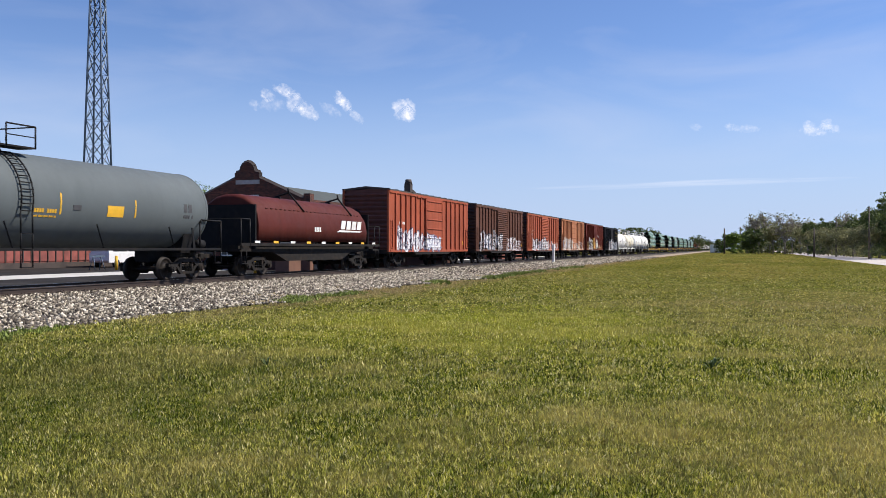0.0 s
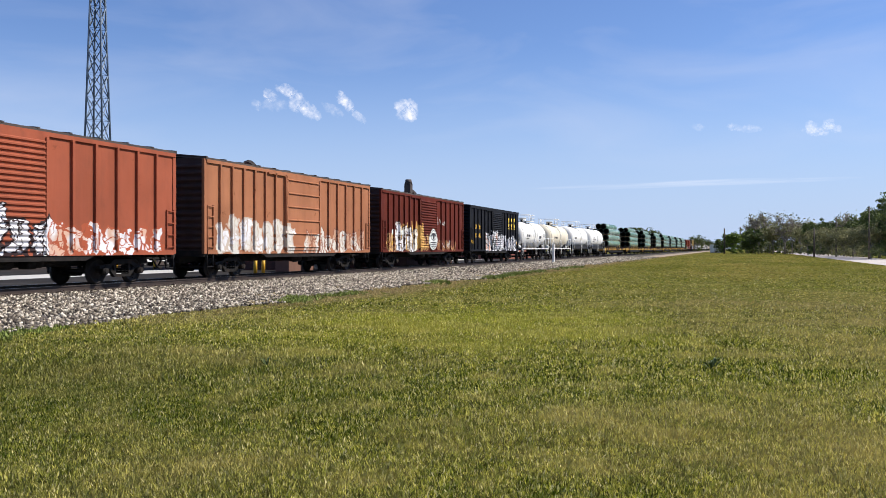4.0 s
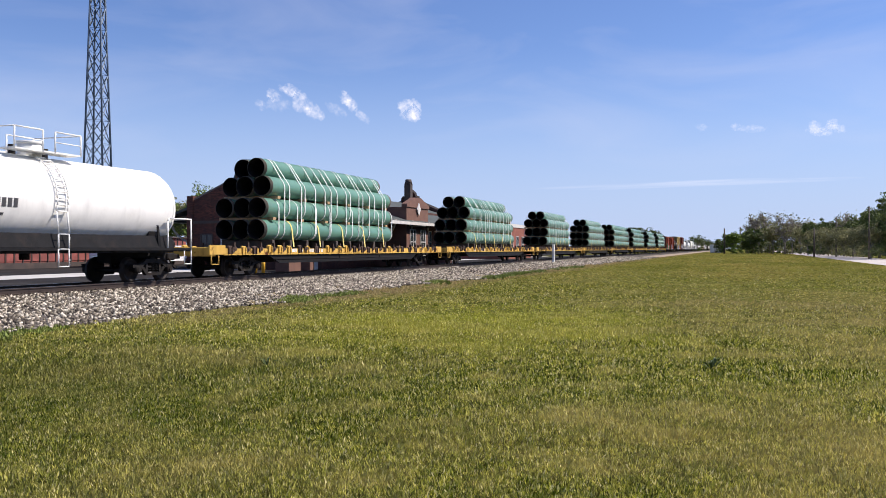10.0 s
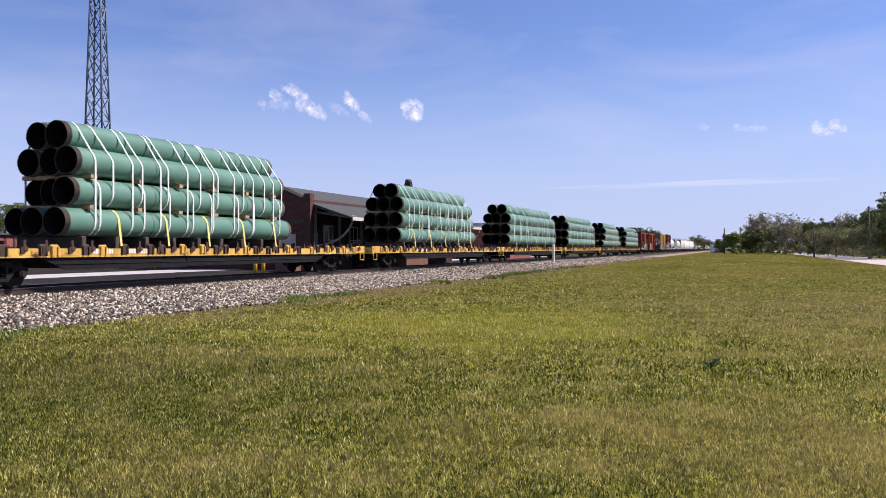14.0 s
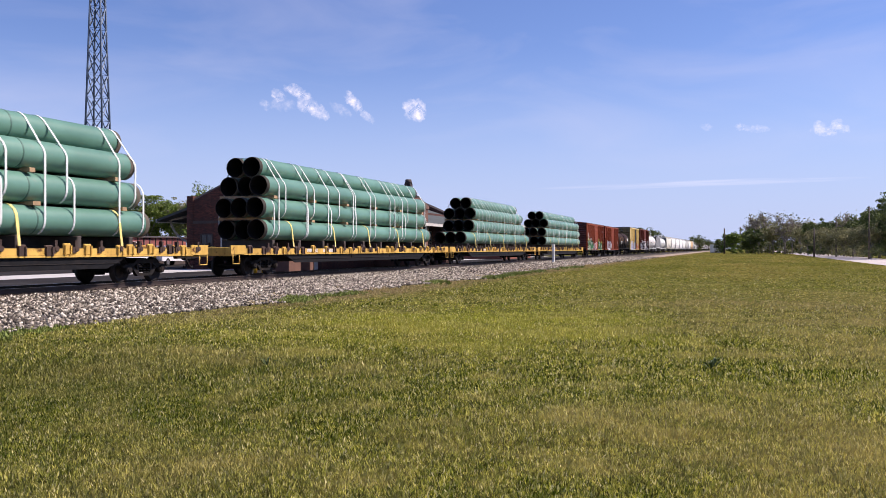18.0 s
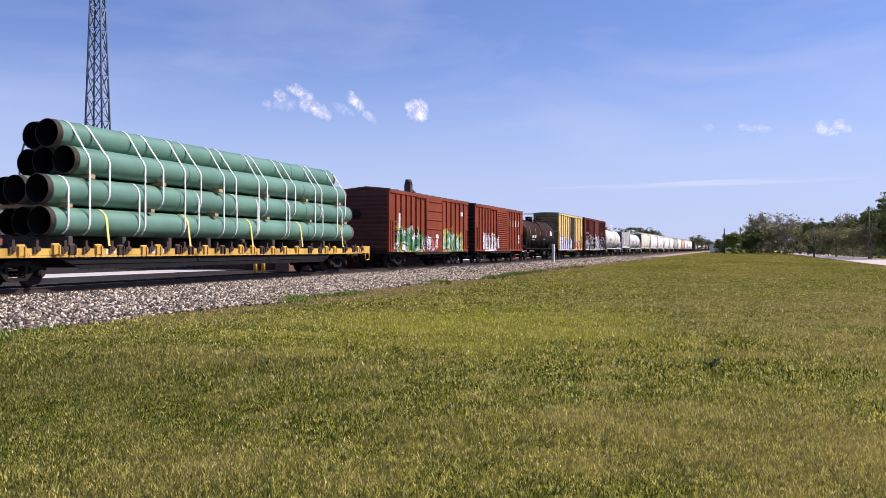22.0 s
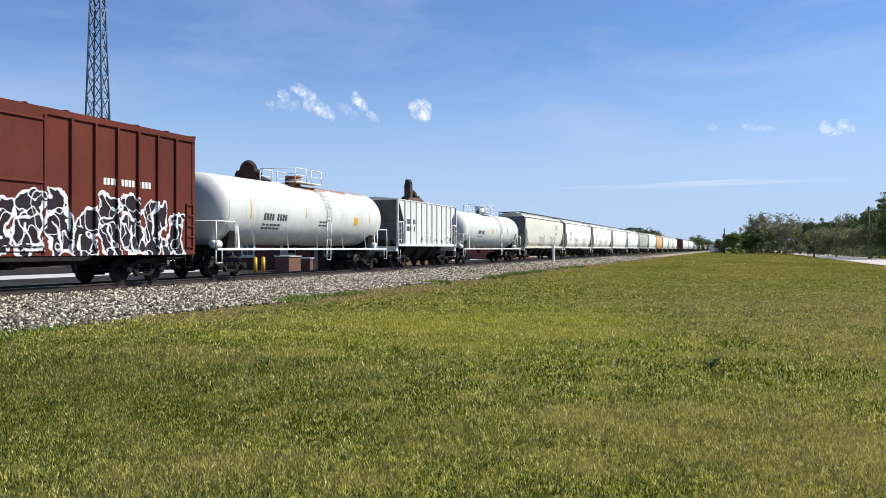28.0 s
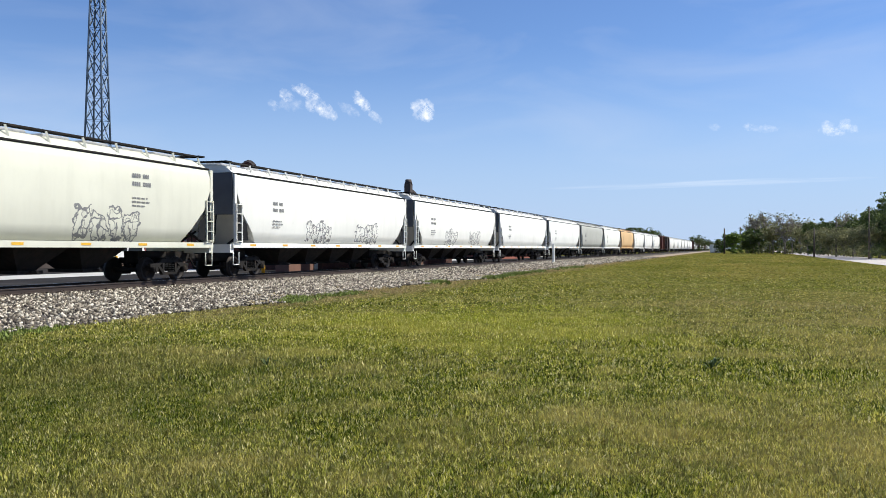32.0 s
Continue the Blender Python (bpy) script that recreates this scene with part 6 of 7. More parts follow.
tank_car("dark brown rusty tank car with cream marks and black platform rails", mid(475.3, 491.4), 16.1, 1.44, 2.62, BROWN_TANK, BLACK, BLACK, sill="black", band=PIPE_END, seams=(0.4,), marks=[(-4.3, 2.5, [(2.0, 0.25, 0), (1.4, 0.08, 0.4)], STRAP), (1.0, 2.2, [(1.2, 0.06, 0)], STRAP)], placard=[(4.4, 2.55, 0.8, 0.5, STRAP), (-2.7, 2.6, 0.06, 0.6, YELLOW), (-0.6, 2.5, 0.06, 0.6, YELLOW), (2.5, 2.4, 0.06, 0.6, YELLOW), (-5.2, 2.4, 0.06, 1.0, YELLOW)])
boxcar("tall yellow boxcar with a dark green door and sprayed letters", (0.70, 0.52, 0.20), mid(492.55, 508.45), L=15.9, H=5.22, door="plug", door_w=2.9, panels=(5, 5), rust=0.55, seed=89.0, door_x=0.2, door_colour=(0.025, 0.03, 0.03), end=plain("dark_yellow_end", (0.24, 0.18, 0.08), 0.75, 0, 0.35, 2, 0.2, (0.06, 0.045, 0.03)), roof=plain("galvanised_roof", (0.38, 0.39, 0.40), 0.5, 0.2, 0.2, 2, 0.15), spray=[(-6.8, 0.0, 0.95, 2.5, 0.9, (0.25, 0.28, 0.45), SPRAY_W, (0.55, 0.6, 0.72)), (2.0, 7.0, 0.95, 2.0, 0.8, (0.4, 0.08, 0.05), (0.55, 0.2, 0.08), CREAM)], peak=0.08)
boxcar("long tall brown boxcar with big outlined black sprayed letters", (0.130, 0.031, 0.021), mid(510.55, 530.15), L=19.6, H=5.28, door="plug", door_w=3.7, door_x=0.45, panels=(8, 7), seed=90.0, end=DARK_END, spray=[(-8.6, -6.0, 1.0, 2.4, 0.9, SPRAY_W, (0.10, 0.10, 0.12), (0.45, 0.5, 0.5)), (-6.2, 9.6, 0.9, 2.7, 1.15, SPRAY_W, INK, (0.02, 0.02, 0.03))], marks=[(-8.2, 3.4, [(0.5, 0.25, 0), (1.5, 0.25, 0.5)], STRAP), (-7.2, 3.4, [(0.6, 0.25, 0)], STRAP), (4.9, 3.45, [(2.6, 0.22, 0)], STRAP), (-8.9, 1.6, [(0.7, 0.2, 0), (0.7, 0.2, 0.26)], YELLOW)], peak=0.06)
tank_car("white tank car with brown rust along its top", mid(530.95, 549.9), 18.95, 1.48, 2.80, RUSTY_TANK, UNDER, WHITE, ladder_x=1.1, marks=[(-5.1, 2.7, [(2.3, 0.3, 0), (1.6, 0.08, 0.45), (1.6, 0.08, 0.6)], DK), (0.2, 2.5, [(0.9, 0.08, 0), (0.9, 0.08, 0.16)], DK)], placard=[(4.2, 2.4, 0.5, 0.42, YELLOW), (-6.2, 2.4, 0.06, 0.9, YELLOW), (-1.3, 2.6, 0.06, 0.5, YELLOW), (6.2, 2.6, 0.06, 0.6, YELLOW)])
ribbed_hopper("short white ribbed covered hopper with small black sprayed marks", (0.66, 0.66, 0.63), mid(550.8, 562.35), L=11.55, seed=14.0, marks=[(-4.2, 3.0, [(1.6, 0.3, 0), (1.5, 0.3, 0.45)], DK)], spray=[(-1.8, 4.6, 1.5, 2.0, 0.6, (0.66, 0.66, 0.63), (0.08, 0.07, 0.09), (0.66, 0.66, 0.63))])
tank_car("plain white tank car with an orange placard and white rails", mid(563.6, 583.2), 19.6, 1.44, 2.66, PLAIN_TANK, UNDER, WHITE, ladder_x=2.0, dome=0.2, marks=[(-5.0, 2.6, [(1.8, 0.3, 0), (1.4, 0.07, 0.45)], DK), (7.0, 2.5, [(0.6, 0.5, 0)], DK)], placard=[(-0.9, 2.45, 0.5, 0.34, YELLOW), (0.3, 2.4, 0.06, 0.6, DK), (4.2, 2.4, 0.06, 0.6, DK)])
DKTAG = (0.16, 0.16, 0.17)
HOPPER_L = "white covered hopper with curved sides and a roof walkway"
HOP = [((0.64, 0.63, 0.53), 3.0, 0.06), ((0.76, 0.75, 0.70), 25.0, 0.05), ((0.78, 0.77, 0.72), 26.0, 0.05), ((0.78, 0.77, 0.73), 28.0, 0.05), ((0.76, 0.76, 0.72), 31.0, 0.05), ((0.42, 0.42, 0.38), 33.0, 0.1), ((0.76, 0.76, 0.70), 35.0, 0.05), ((0.62, 0.42, 0.22), 37.0, 0.3), ((0.74, 0.73, 0.68), 39.0, 0.1), ((0.75, 0.74, 0.7), 41.0, 0.1), ((0.76, 0.75, 0.7), 43.0, 0.1)]
# end grey deepened so that it holds the shade between the cars
SHADED_GREY_END = plain("shaded_grey_hopper_end", (0.105, 0.11, 0.12), 0.7, 0, 0.2, 2, 0.15)
for k_, (c_, s_, r_) in enumerate(HOP):
    a_ = 584.0 + 20.84 * k_
    sp_ = [(-3.4, -0.4, 1.5, 2.45, 0.7, DKTAG, c_, c_), (2.2, 5.6, 1.5, 2.45, 0.75, DKTAG, c_, c_)] if k_ < 3 else []
    tx_ = (4.9, 3.7) if k_ == 0 else (-6.6, 3.2)
    covered_hopper(HOPPER_L if k_ not in (5, 7) else ("grey covered hopper with curved sides" if k_ == 5 else "tan and orange stained covered hopper"), c_, a_ + 9.8, 19.6, s_, r_, sp_, SHADED_GREY_END, marks=[(*tx_, [(0.9, 0.14, 0), (1.0, 0.14, 0.28)], PALE_DK), (tx_[0], tx_[1] - 0.8, [(0.8, 0.06, 0), (0.9, 0.06, 0.13), (0.7, 0.06, 0.26)], PALE_DK)])
# the tail, far down the line
tail_ = 584.0 + 20.84 * len(HOP)
for k_ in range(23):
    if k_ in (0, 1, 9, 12, 13, 17, 18):
        boxcar("weathered brown boxcar far down the train", ((0.10, 0.04, 0.03), (0.06, 0.045, 0.04), (0.16, 0.07, 0.04))[k_ % 3], tail_ + 8.9, seed=100.0 + k_, roof=GRIME_ROOF, end=DARK_END)
        tail_ += 17.8
    else:
        ob_ = copy_thing(CARS[-1][0] if CARS[-1][0].name.startswith("covered") else FAR_HOPPER, Matrix()) if k_ > 2 else covered_hopper(HOPPER_L, (0.74, 0.73, 0.69), tail_ + 9.8, 19.6, 51.0, 0.1, [], SHADED_GREY_END)
        if k_ > 2:
            CARS.append((ob_, tail_ + 9.8))
            WHEELSETS.extend(o for o in ob_.children_recursive if o.name.startswith("wheelset"))
        else:
            FAR_HOPPER = ob_
        tail_ += 20.84
# ---- lattice tower ----
GALV = plain("dull_tower_steel", (0.10, 0.14, 0.195), 0.6, 0.3, 0.25, 2, 0.1)
tx_, ty_ = at((173 - 784) / 1540, 84)
tower = thing("lattice_tower", "tall steel lattice radio tower of bluish grey angle bars", "tower", pose(tx_, ty_, 0, 0, 0, 14))
TOP, N = 40.0, 19


def tower_corner(k, z):
    w = 1.16 - 0.0255 * z
    return (w * (1 if k in (0, 3) else -1), w * (1 if k < 2 else -1), z)


for k in range(4):
    part("leg", Geo().tube(tower_corner(k, 0), tower_corner(k, TOP), 0.105, 6, 0.085), GALV, tower)
zs_ = [TOP * (1 - (1 - i / N) ** 1.12) for i in range(N + 1)]
for i in range(N):
    for k in range(4):
        a_, b_ = tower_corner(k, zs_[i]), tower_corner((k + 1) % 4, zs_[i + 1])
        c_, d_ = tower_corner((k + 1) % 4, zs_[i]), tower_corner(k, zs_[i + 1])
        part("cross_brace", Geo().line([a_, b_], 0.052, 4).line([c_, d_], 0.052, 4), GALV, tower)
        part("strut", Geo().line([b_, d_], 0.02, 4), GALV, tower)
part("footing", Geo().box(-1.9, 1.9, -1.9, 1.9, -0.1, 0.15, 0.03), PAVE, tower)

# ---- brick depot with shaped gables, parallel to the line ----
# brick toned down for the gable in shade; the bay's brick is paler
s = Nodes("dark_red_brick")
x, y, z = s.axes()
br = s.n.new("ShaderNodeTexBrick")
br.inputs["Scale"].default_value = 1.0
br.inputs["Brick Width"].default_value, br.inputs["Row Height"].default_value, br.inputs["Mortar Size"].default_value = 0.22, 0.075, 0.008
br.inputs["Color1"].default_value, br.inputs["Color2"].default_value, br.inputs["Mortar"].default_value = (0.052, 0.016, 0.010, 1), (0.150, 0.046, 0.028, 1), (0.05, 0.034, 0.028, 1)
s.link(s.combine(s.math("ADD", x, y), z, 0.0), br.inputs["Vector"])
col = s.mix(s.ramp(s.noise(0.5, 5, 0.6), [(0.4, 0.0), (0.7, 0.6)]), br.outputs["Color"], (0.045, 0.018, 0.014))
s.bump(br.outputs["Fac"], -0.3, 0.01)
BRICK = s.done(col, 0.9)
COPING = plain("dark_stone_coping", (0.07, 0.055, 0.05), 0.85, 0, 0.25, 2, 0.2)
TRIM = plain("pale_window_trim", (0.60, 0.58, 0.54), 0.7, 0, 0.15, 2, 0.1)
ROOF = plain("grey_green_roof", (0.060, 0.070, 0.064), 0.85, 0, 0.18, 0.8, 0.3, (0.06, 0.06, 0.055))
GLASS = plain("dark_glass", (0.02, 0.025, 0.03), 0.08, 0, 0.1, 2, 0)
WOODBROWN = plain("pale_bracket_paint", (0.46, 0.40, 0.33), 0.7, 0, 0.25, 3, 0.1)
X0, X1, Y0, Y1 = 54.0, 86.6, 28.25, 37.3
YC = 32.8
EAVE, RIDGE = 4.95, 6.45
depot = thing("railway_depot", "dark red brick railway depot with shaped gables and a grey-green roof", "building", pose(0, 0, 0))


def gable_profile(z0=0.0, grow=0.0):
    p = [(Y0 - grow, z0), (Y0 - grow, EAVE + 0.02), (Y0 + 0.35, EAVE + 0.12), (YC - 0.95, RIDGE + 0.05), (YC - 0.95, RIDGE + 0.42), (YC - 0.62, RIDGE + 0.5)]
    p += [(YC - 0.58 * math.cos(a), RIDGE + 0.50 + 0.68 * math.sin(a)) for a in (0.2, 0.6, 1.0, 1.4)]
    return p + [(min(Y1, 2 * YC - y), z) for y, z in p[::-1]]


for xg, nm in ((X0, "front"), (X1, "rear")):
    gp = [(y, z) for y, z in gable_profile()]
    part("gable_wall", Geo().loft([[(xg, y, z) for y, z in gp], [(xg + 0.35, y, z) for y, z in gp]], False), BRICK, depot)
    g = Geo()
    edge = gp[1:-1]
    for (ya, za), (yb, zb) in zip(edge, edge[1:]):
        g.tube((xg + 0.17, ya, za), (xg + 0.17, yb, zb), 0.17, 4)
    part("coping", g, COPING, depot)
for y in (Y0, Y1 - 0.35):
    part("side_wall", Geo().box(X0 + 0.35, X1, y, y + 0.35, 0, EAVE), BRICK, depot)
for sgn, yw in ((-1, Y0), (1, Y1)):
    yo, zo = yw + sgn * 3.4, 3.5
    g = Geo().prism_x([(YC, RIDGE - 0.5), (yo, zo), (yo, zo + 0.14), (YC, RIDGE - 0.2)] if sgn < 0 else [(YC, RIDGE - 0.5), (YC, RIDGE - 0.2), (yo, zo + 0.14), (yo, zo)], X0 + 0.37, X1 - 0.02)
    part("roof", g, ROOF, depot)
    part("fascia", Geo().box(X0 + 0.37, X1 - 0.02, min(yo, yo + sgn * 0.06), max(yo, yo + sgn * 0.06), zo - 0.08, zo + 0.16), TRIM, depot)
    for k in range(9):
        x = X0 + 1.5 + 3.95 * k
        g = Geo()
        arc = [(yw + sgn * 3.0 * math.sin(a), 1.6 + 2.1 * (1 - math.cos(a)) + 0.1) for a in [math.pi / 2 * i / 7 for i in range(8)]]
        for (ya, za), (yb, zb) in zip(arc, arc[1:]):
            g.tube((x, ya, za), (x, yb, zb), 0.09, 6)
        g.box(x - 0.09, x + 0.09, *sorted((yw, yw + sgn * 0.14)), 1.4, 4.4).line([(x, yw, 4.1), (x, yo, 3.6)], 0.09, 4)
        part("eave_bracket", g, WOODBROWN, depot, "curved pale wooden bracket")


DARK_FRAME = plain("dark_window_frame", (0.05, 0.035, 0.03), 0.7, 0, 0.2, 4, 0.1)


def window(name, x, y, z, w, h, along, parent, frame_m=None):
    """A framed window; along 'x' lies in a wall that runs along x, 'y' in an end wall."""
    f = Geo()
    for a0, a1, b0, b1 in ((-w / 2, w / 2, h - 0.1, h), (-w / 2, w / 2, 0, 0.1), (-w / 2, -w / 2 + 0.1, 0.1, h - 0.1), (w / 2 - 0.1, w / 2, 0.1, h - 0.1), (-w / 2 + 0.1, w / 2 - 0.1, h / 2 - 0.04, h / 2 + 0.04), (-0.03, 0.03, 0.1, h - 0.1)):
        f.box(*((a0, a1, -0.05, 0.06) if along == "x" else (-0.05, 0.06, a0, a1)), b0, b1)
    wn_ = part(name, f, frame_m or TRIM, parent, m=pose(x, y, z))
    part("pane", Geo().box(*((-w / 2 + 0.05, w / 2 - 0.05, -0.01, 0.02) if along == "x" else (-0.01, 0.02, -w / 2 + 0.05, w / 2 - 0.05)), 0.05, h - 0.05), GLASS, wn_)
    part("sill", Geo().box(*((-w / 2 - 0.1, w / 2 + 0.1, -0.12, 0.05) if along == "x" else (-0.12, 0.05, -w / 2 - 0.1, w / 2 + 0.1)), -0.1, -0.01), frame_m or TRIM, wn_)


for y in (32.7, 34.4):
    window("window", X0 - 0.03, y, 0.95, 1.05, 1.62, "y", depot)
window("window", X0 - 0.03, 36.1, 0.95, 1.05, 1.62, "y", depot, DARK_FRAME)
for k in range(7):
    window("window", X0 + 3.6 + 4.4 * k, Y0 - 0.03, 1.0, 1.5, 2.2, "x", depot)
part("door", Geo().box(X0 - 0.05, X0 + 0.02, Y0 + 0.7, Y0 + 1.9, 0.02, 2.5), WOODBROWN, depot)
part("belt_course", Geo().box(X0 - 0.06, X0, Y0, Y1, 3.3, 3.5), COPING, depot)
part("vent_panel", Geo().box(X0 - 0.05, X0 + 0.01, YC - 1.0, YC + 0.9, 6.05, 6.35), plain("pale_stone_panel", (0.36, 0.33, 0.32), 0.8), depot)
part("sign_board", Geo().box(X0 - 0.08, X0, YC - 0.95, YC + 1.15, 5.12, 5.28), WHITE, depot, "narrow white sign board")
part("corner_pilaster", Geo().box(X0 - 0.08, X0 + 0.5, Y1 - 0.05, Y1 + 0.45, 0, EAVE + 0.35), BRICK, depot)
part("corner_pilaster", Geo().box(X0 - 0.08, X0 + 0.5, Y0 - 0.45, Y0 + 0.05, 0, EAVE + 0.35), BRICK, depot)
part("side_door", Geo().box(X0 + 0.9, X0 + 1.9, Y0 - 0.04, Y0 + 0.02, 0, 2.6), TRIM, depot, "pale painted side door")


def lettering(text, size, m, material, parent, name="lettering"):
    cu = bpy.data.curves.new(name, "FONT")
    cu.body, cu.size, cu.extrude, cu.align_x, cu.align_y = text, size, 0.02, "CENTER", "CENTER"
    cu.space_character = 1.25
    tmp = new(name, cu)
    me = bpy.data.meshes.new_from_object(tmp.evaluated_get(bpy.context.evaluated_depsgraph_get()))
    bpy.data.objects.remove(tmp)
    me.materials.clear()
    me.materials.append(material)
    return part(name, me, None, parent, m=m)


lettering("PERRY", 0.66, Matrix.Translation((X0 - 0.03, YC - 0.1, 4.36)) @ pose(0, 0, 0, 90, 0, -90), plain("faded_cream_letters", (0.55, 0.44, 0.38), 0.8), depot)
part("chimney", Geo().box(X1 - 0.9, X1 - 0.2, YC - 0.35, YC + 0.35, RIDGE - 1.5, RIDGE + 1.9, 0.03).tube((X1 - 0.55, YC, RIDGE + 1.85), (X1 - 0.55, YC, RIDGE + 2.35), 0.42, 10, 0.3), GRIME_ROOF, depot)

# lower brick building further along, with a white-trimmed parapet
annex = thing("brick_building", "low red brick building with a white-trimmed stepped parapet", "building", pose(0, 0, 0))
BX0, BX1, BY0, BY1 = 118.0, 136.0, 31.0, 44.0
part("wall", Geo().box(BX0, BX1, BY0, BY1, 0, 4.6), plain("bright_red_brick", (0.26, 0.085, 0.055), 0.9, 0, 0.25, 1.5, 0.2), annex)
part("parapet", Geo().box(BX0 - 0.1, BX1 + 0.1, BY0 - 0.1, BY0 + 0.3, 4.6, 5.1).box(BX0 - 0.1, BX0 + 0.3, BY0 + 0.3, BY1, 4.6, 5.1).box(BX0 - 0.1, BX0 + 2.4, BY0 - 0.12, BY0 + 0.32, 5.1, 5.9), TRIM, annex)
for k in range(5):
    window("window", BX0 + 2.2 + 3.4 * k, BY0 - 0.03, 1.0, 1.5, 2.3, "x", annex)

# ---- small lineside things ----
post = thing("mile_post", "white-painted lineside post on the ballast shoulder", "post", pose(86.6, 17.4, 0.08))
part("shaft", Geo().box(-0.12, 0.12, -0.12, 0.12, -0.1, 1.75, 0.02), WHITE, post)
part("cap", Geo().box(-0.14, 0.14, -0.14, 0.14, 1.75, 1.84, 0.02), WHITE, post)
bx_, by_ = at((1267 - 784) / 1540, 300)
shed = thing("signal_hut", "small pale signal hut beside the far line", "hut", pose(bx_, by_, 0))
part("wall", Geo().box(-1.9, 1.9, -1.9, 1.9, 0.1, 2.9, 0.03), plain("pale_hut_paint", (0.78, 0.78, 0.78), 0.6, 0, 0.1, 1, 0.1), shed)
part("roof", Geo().prism_x([(-2.1, 2.9), (0, 3.4), (2.1, 2.9)], -2.1, 2.1), plain("grey_hut_roof", (0.35, 0.35, 0.36), 0.7), shed)
part("door", Geo().box(-1.93, -1.89, -0.5, 0.5, 0.2, 2.2), TRIM, shed)
part("base", Geo().box(-2.0, 2.0, -2.0, 2.0, -0.1, 0.1), UNDER, shed)
POLE_WOOD = plain("weathered_pole", (0.11, 0.085, 0.065), 0.9, 0, 0.3, 3, 0.3)
for x_, t_, d_ in ((1282, 405, 240), (1310, 402, 400), (1441, 404, 150), (1480, 384, 150), (1538, 366, 120), (1336, 420, 260)):
    X_, Y_, H_ = px(x_, t_, d_)
    ob_ = thing("utility_pole", "weathered wooden utility pole", "utility pole", pose(X_, Y_, 0), "poles along the meadow")
    part("shaft", Geo().tube((0, 0, -0.2), (0, 0, H_), 0.16 * d_ / 200 + 0.05, 8, 0.11 * d_ / 200 + 0.03), POLE_WOOD, ob_)
    part("cap", Geo().tube((0, 0, H_), (0, 0, H_ + 0.08), 0.11 * d_ / 200 + 0.05, 8, 0.05), GALV, ob_)
    if x_ == 1310:
        part("crossarm", Geo().box(-0.06, 0.06, -0.9, 0.9, H_ - 0.6, H_ - 0.48), POLE_WOOD, ob_)
hx_, hy_ = at((1394 - 784) / 1540, 262)
house = thing("white_shed", "small white shed under the trees", "shed", pose(hx_, hy_, 0))
part("wall", Geo().box(-1.1, 1.1, -1.5, 1.1, -0.1, 1.75), WHITE, house)
part("roof", Geo().prism_x([(-1.7, 1.74), (-1.0, 2.1), (-0.2, 2.25), (0.6, 2.1), (1.3, 1.74)], -1.2, 1.2), TRIM, house)

# ---- small clouds, far off ----
CLOUDS = []


def cloud(x, y, w, h, seed, gain=1.0, tilt=0.0, stretch=1.0):
    s = Nodes("thin_cloud")
    X, Y, Z = s.axes()
    r2 = s.math("ADD", s.math("POWER", X, 2.0), s.math("POWER", Y, 2.0))
    r2 = s.math("ADD", r2, s.math("MULTIPLY", s.math("SUBTRACT", s.noise(1.3, 4, 0.6, (stretch, 1, 1), shift=seed + 2), 0.5), 2.2))
    fall = s.math("MULTIPLY", s.math("SUBTRACT", 0.8, r2, True), 1.15, True)
    puff = s.ramp(s.noise(1.15, 6, 0.6, (1.0 * stretch, 1.1, 1.0), shift=seed), [(0.32, 0.15), (0.70, 1.0)])
    al = s.math("MULTIPLY", s.math("MULTIPLY", fall, puff), gain, True)
    em, tr, mx = s.n.new("ShaderNodeEmission"), s.n.new("ShaderNodeBsdfTransparent"), s.n.new("ShaderNodeMixShader")
    em.inputs[0].default_value, em.inputs[1].default_value = (0.93, 0.93, 0.98, 1), 0.95
    s.link(al, mx.inputs[0]), s.link(tr.outputs[0], mx.inputs[1]), s.link(em.outputs[0], mx.inputs[2])
    s.link(mx.outputs[0], s.n["Material Output"].inputs[0])
    d = 2600.0
    u, v = (x - 784) / 1540, (441 - y) / 1540
    X_, Y_ = at(u, d)
    turn = Matrix(((ST, 0, -CT), (-CT, 0, -ST), (0, 1, 0))).to_4x4()
    m = Matrix.Translation((X_, Y_, EYE + v * d)) @ turn @ pose(0, 0, 0, 0, 0, tilt)
    g = Geo().add([(-1, -1, 0), (1, -1, 0), (1, 1, 0), (-1, 1, 0)], [(0, 1, 2, 3)])
    ob = part("cloud", g, s.mat)
    tagged(ob, "small thin white cloud in the blue sky", "cloud", "", "structure")
    ob.scale = (w / 1540 * d, h / 1540 * d, 1)
    ob.visible_shadow = False
    CLOUDS.append((ob, m, Matrix.Translation((ST * 33 / 1540 * d, -CT * 33 / 1540 * d, 0))))


for x_, y_, w_, h_, g_, tilt_ in (
        (474, 171, 15, 11, 1.5, -35), (507, 164, 26, 11, 1.5, -25), (524, 186, 19, 15, 1.5, -30), (545, 199, 21, 12, 1.7, -35), (482, 186, 24, 12, 0.6, 0), (450, 186, 11, 9, 0.7, -40),
        (608, 183, 23, 11, 1.9, -52), (631, 207, 16, 8, 0.9, -42), (585, 196, 22, 9, 0.6, -35),
        (716, 195, 22, 21, 2.2, -45), (722, 205, 14, 12, 1.8, -50),
        (1431, 226, 12, 12, 1.3, 0), (1443, 233, 26, 9, 1.1, 0), (1463, 222, 12, 11, 1.2, 0), (1472, 228, 18, 8, 0.9, -15),
        (1232, 226, 12, 7, 0.5, 0), (1293, 226, 12, 7, 0.7, 0), (1322, 229, 26, 7, 0.6, 0)):
    cloud(x_, y_, w_ * 1.15, h_ * 1.15, x_ * 0.37, g_ * 0.55, tilt_, w_ / h_)
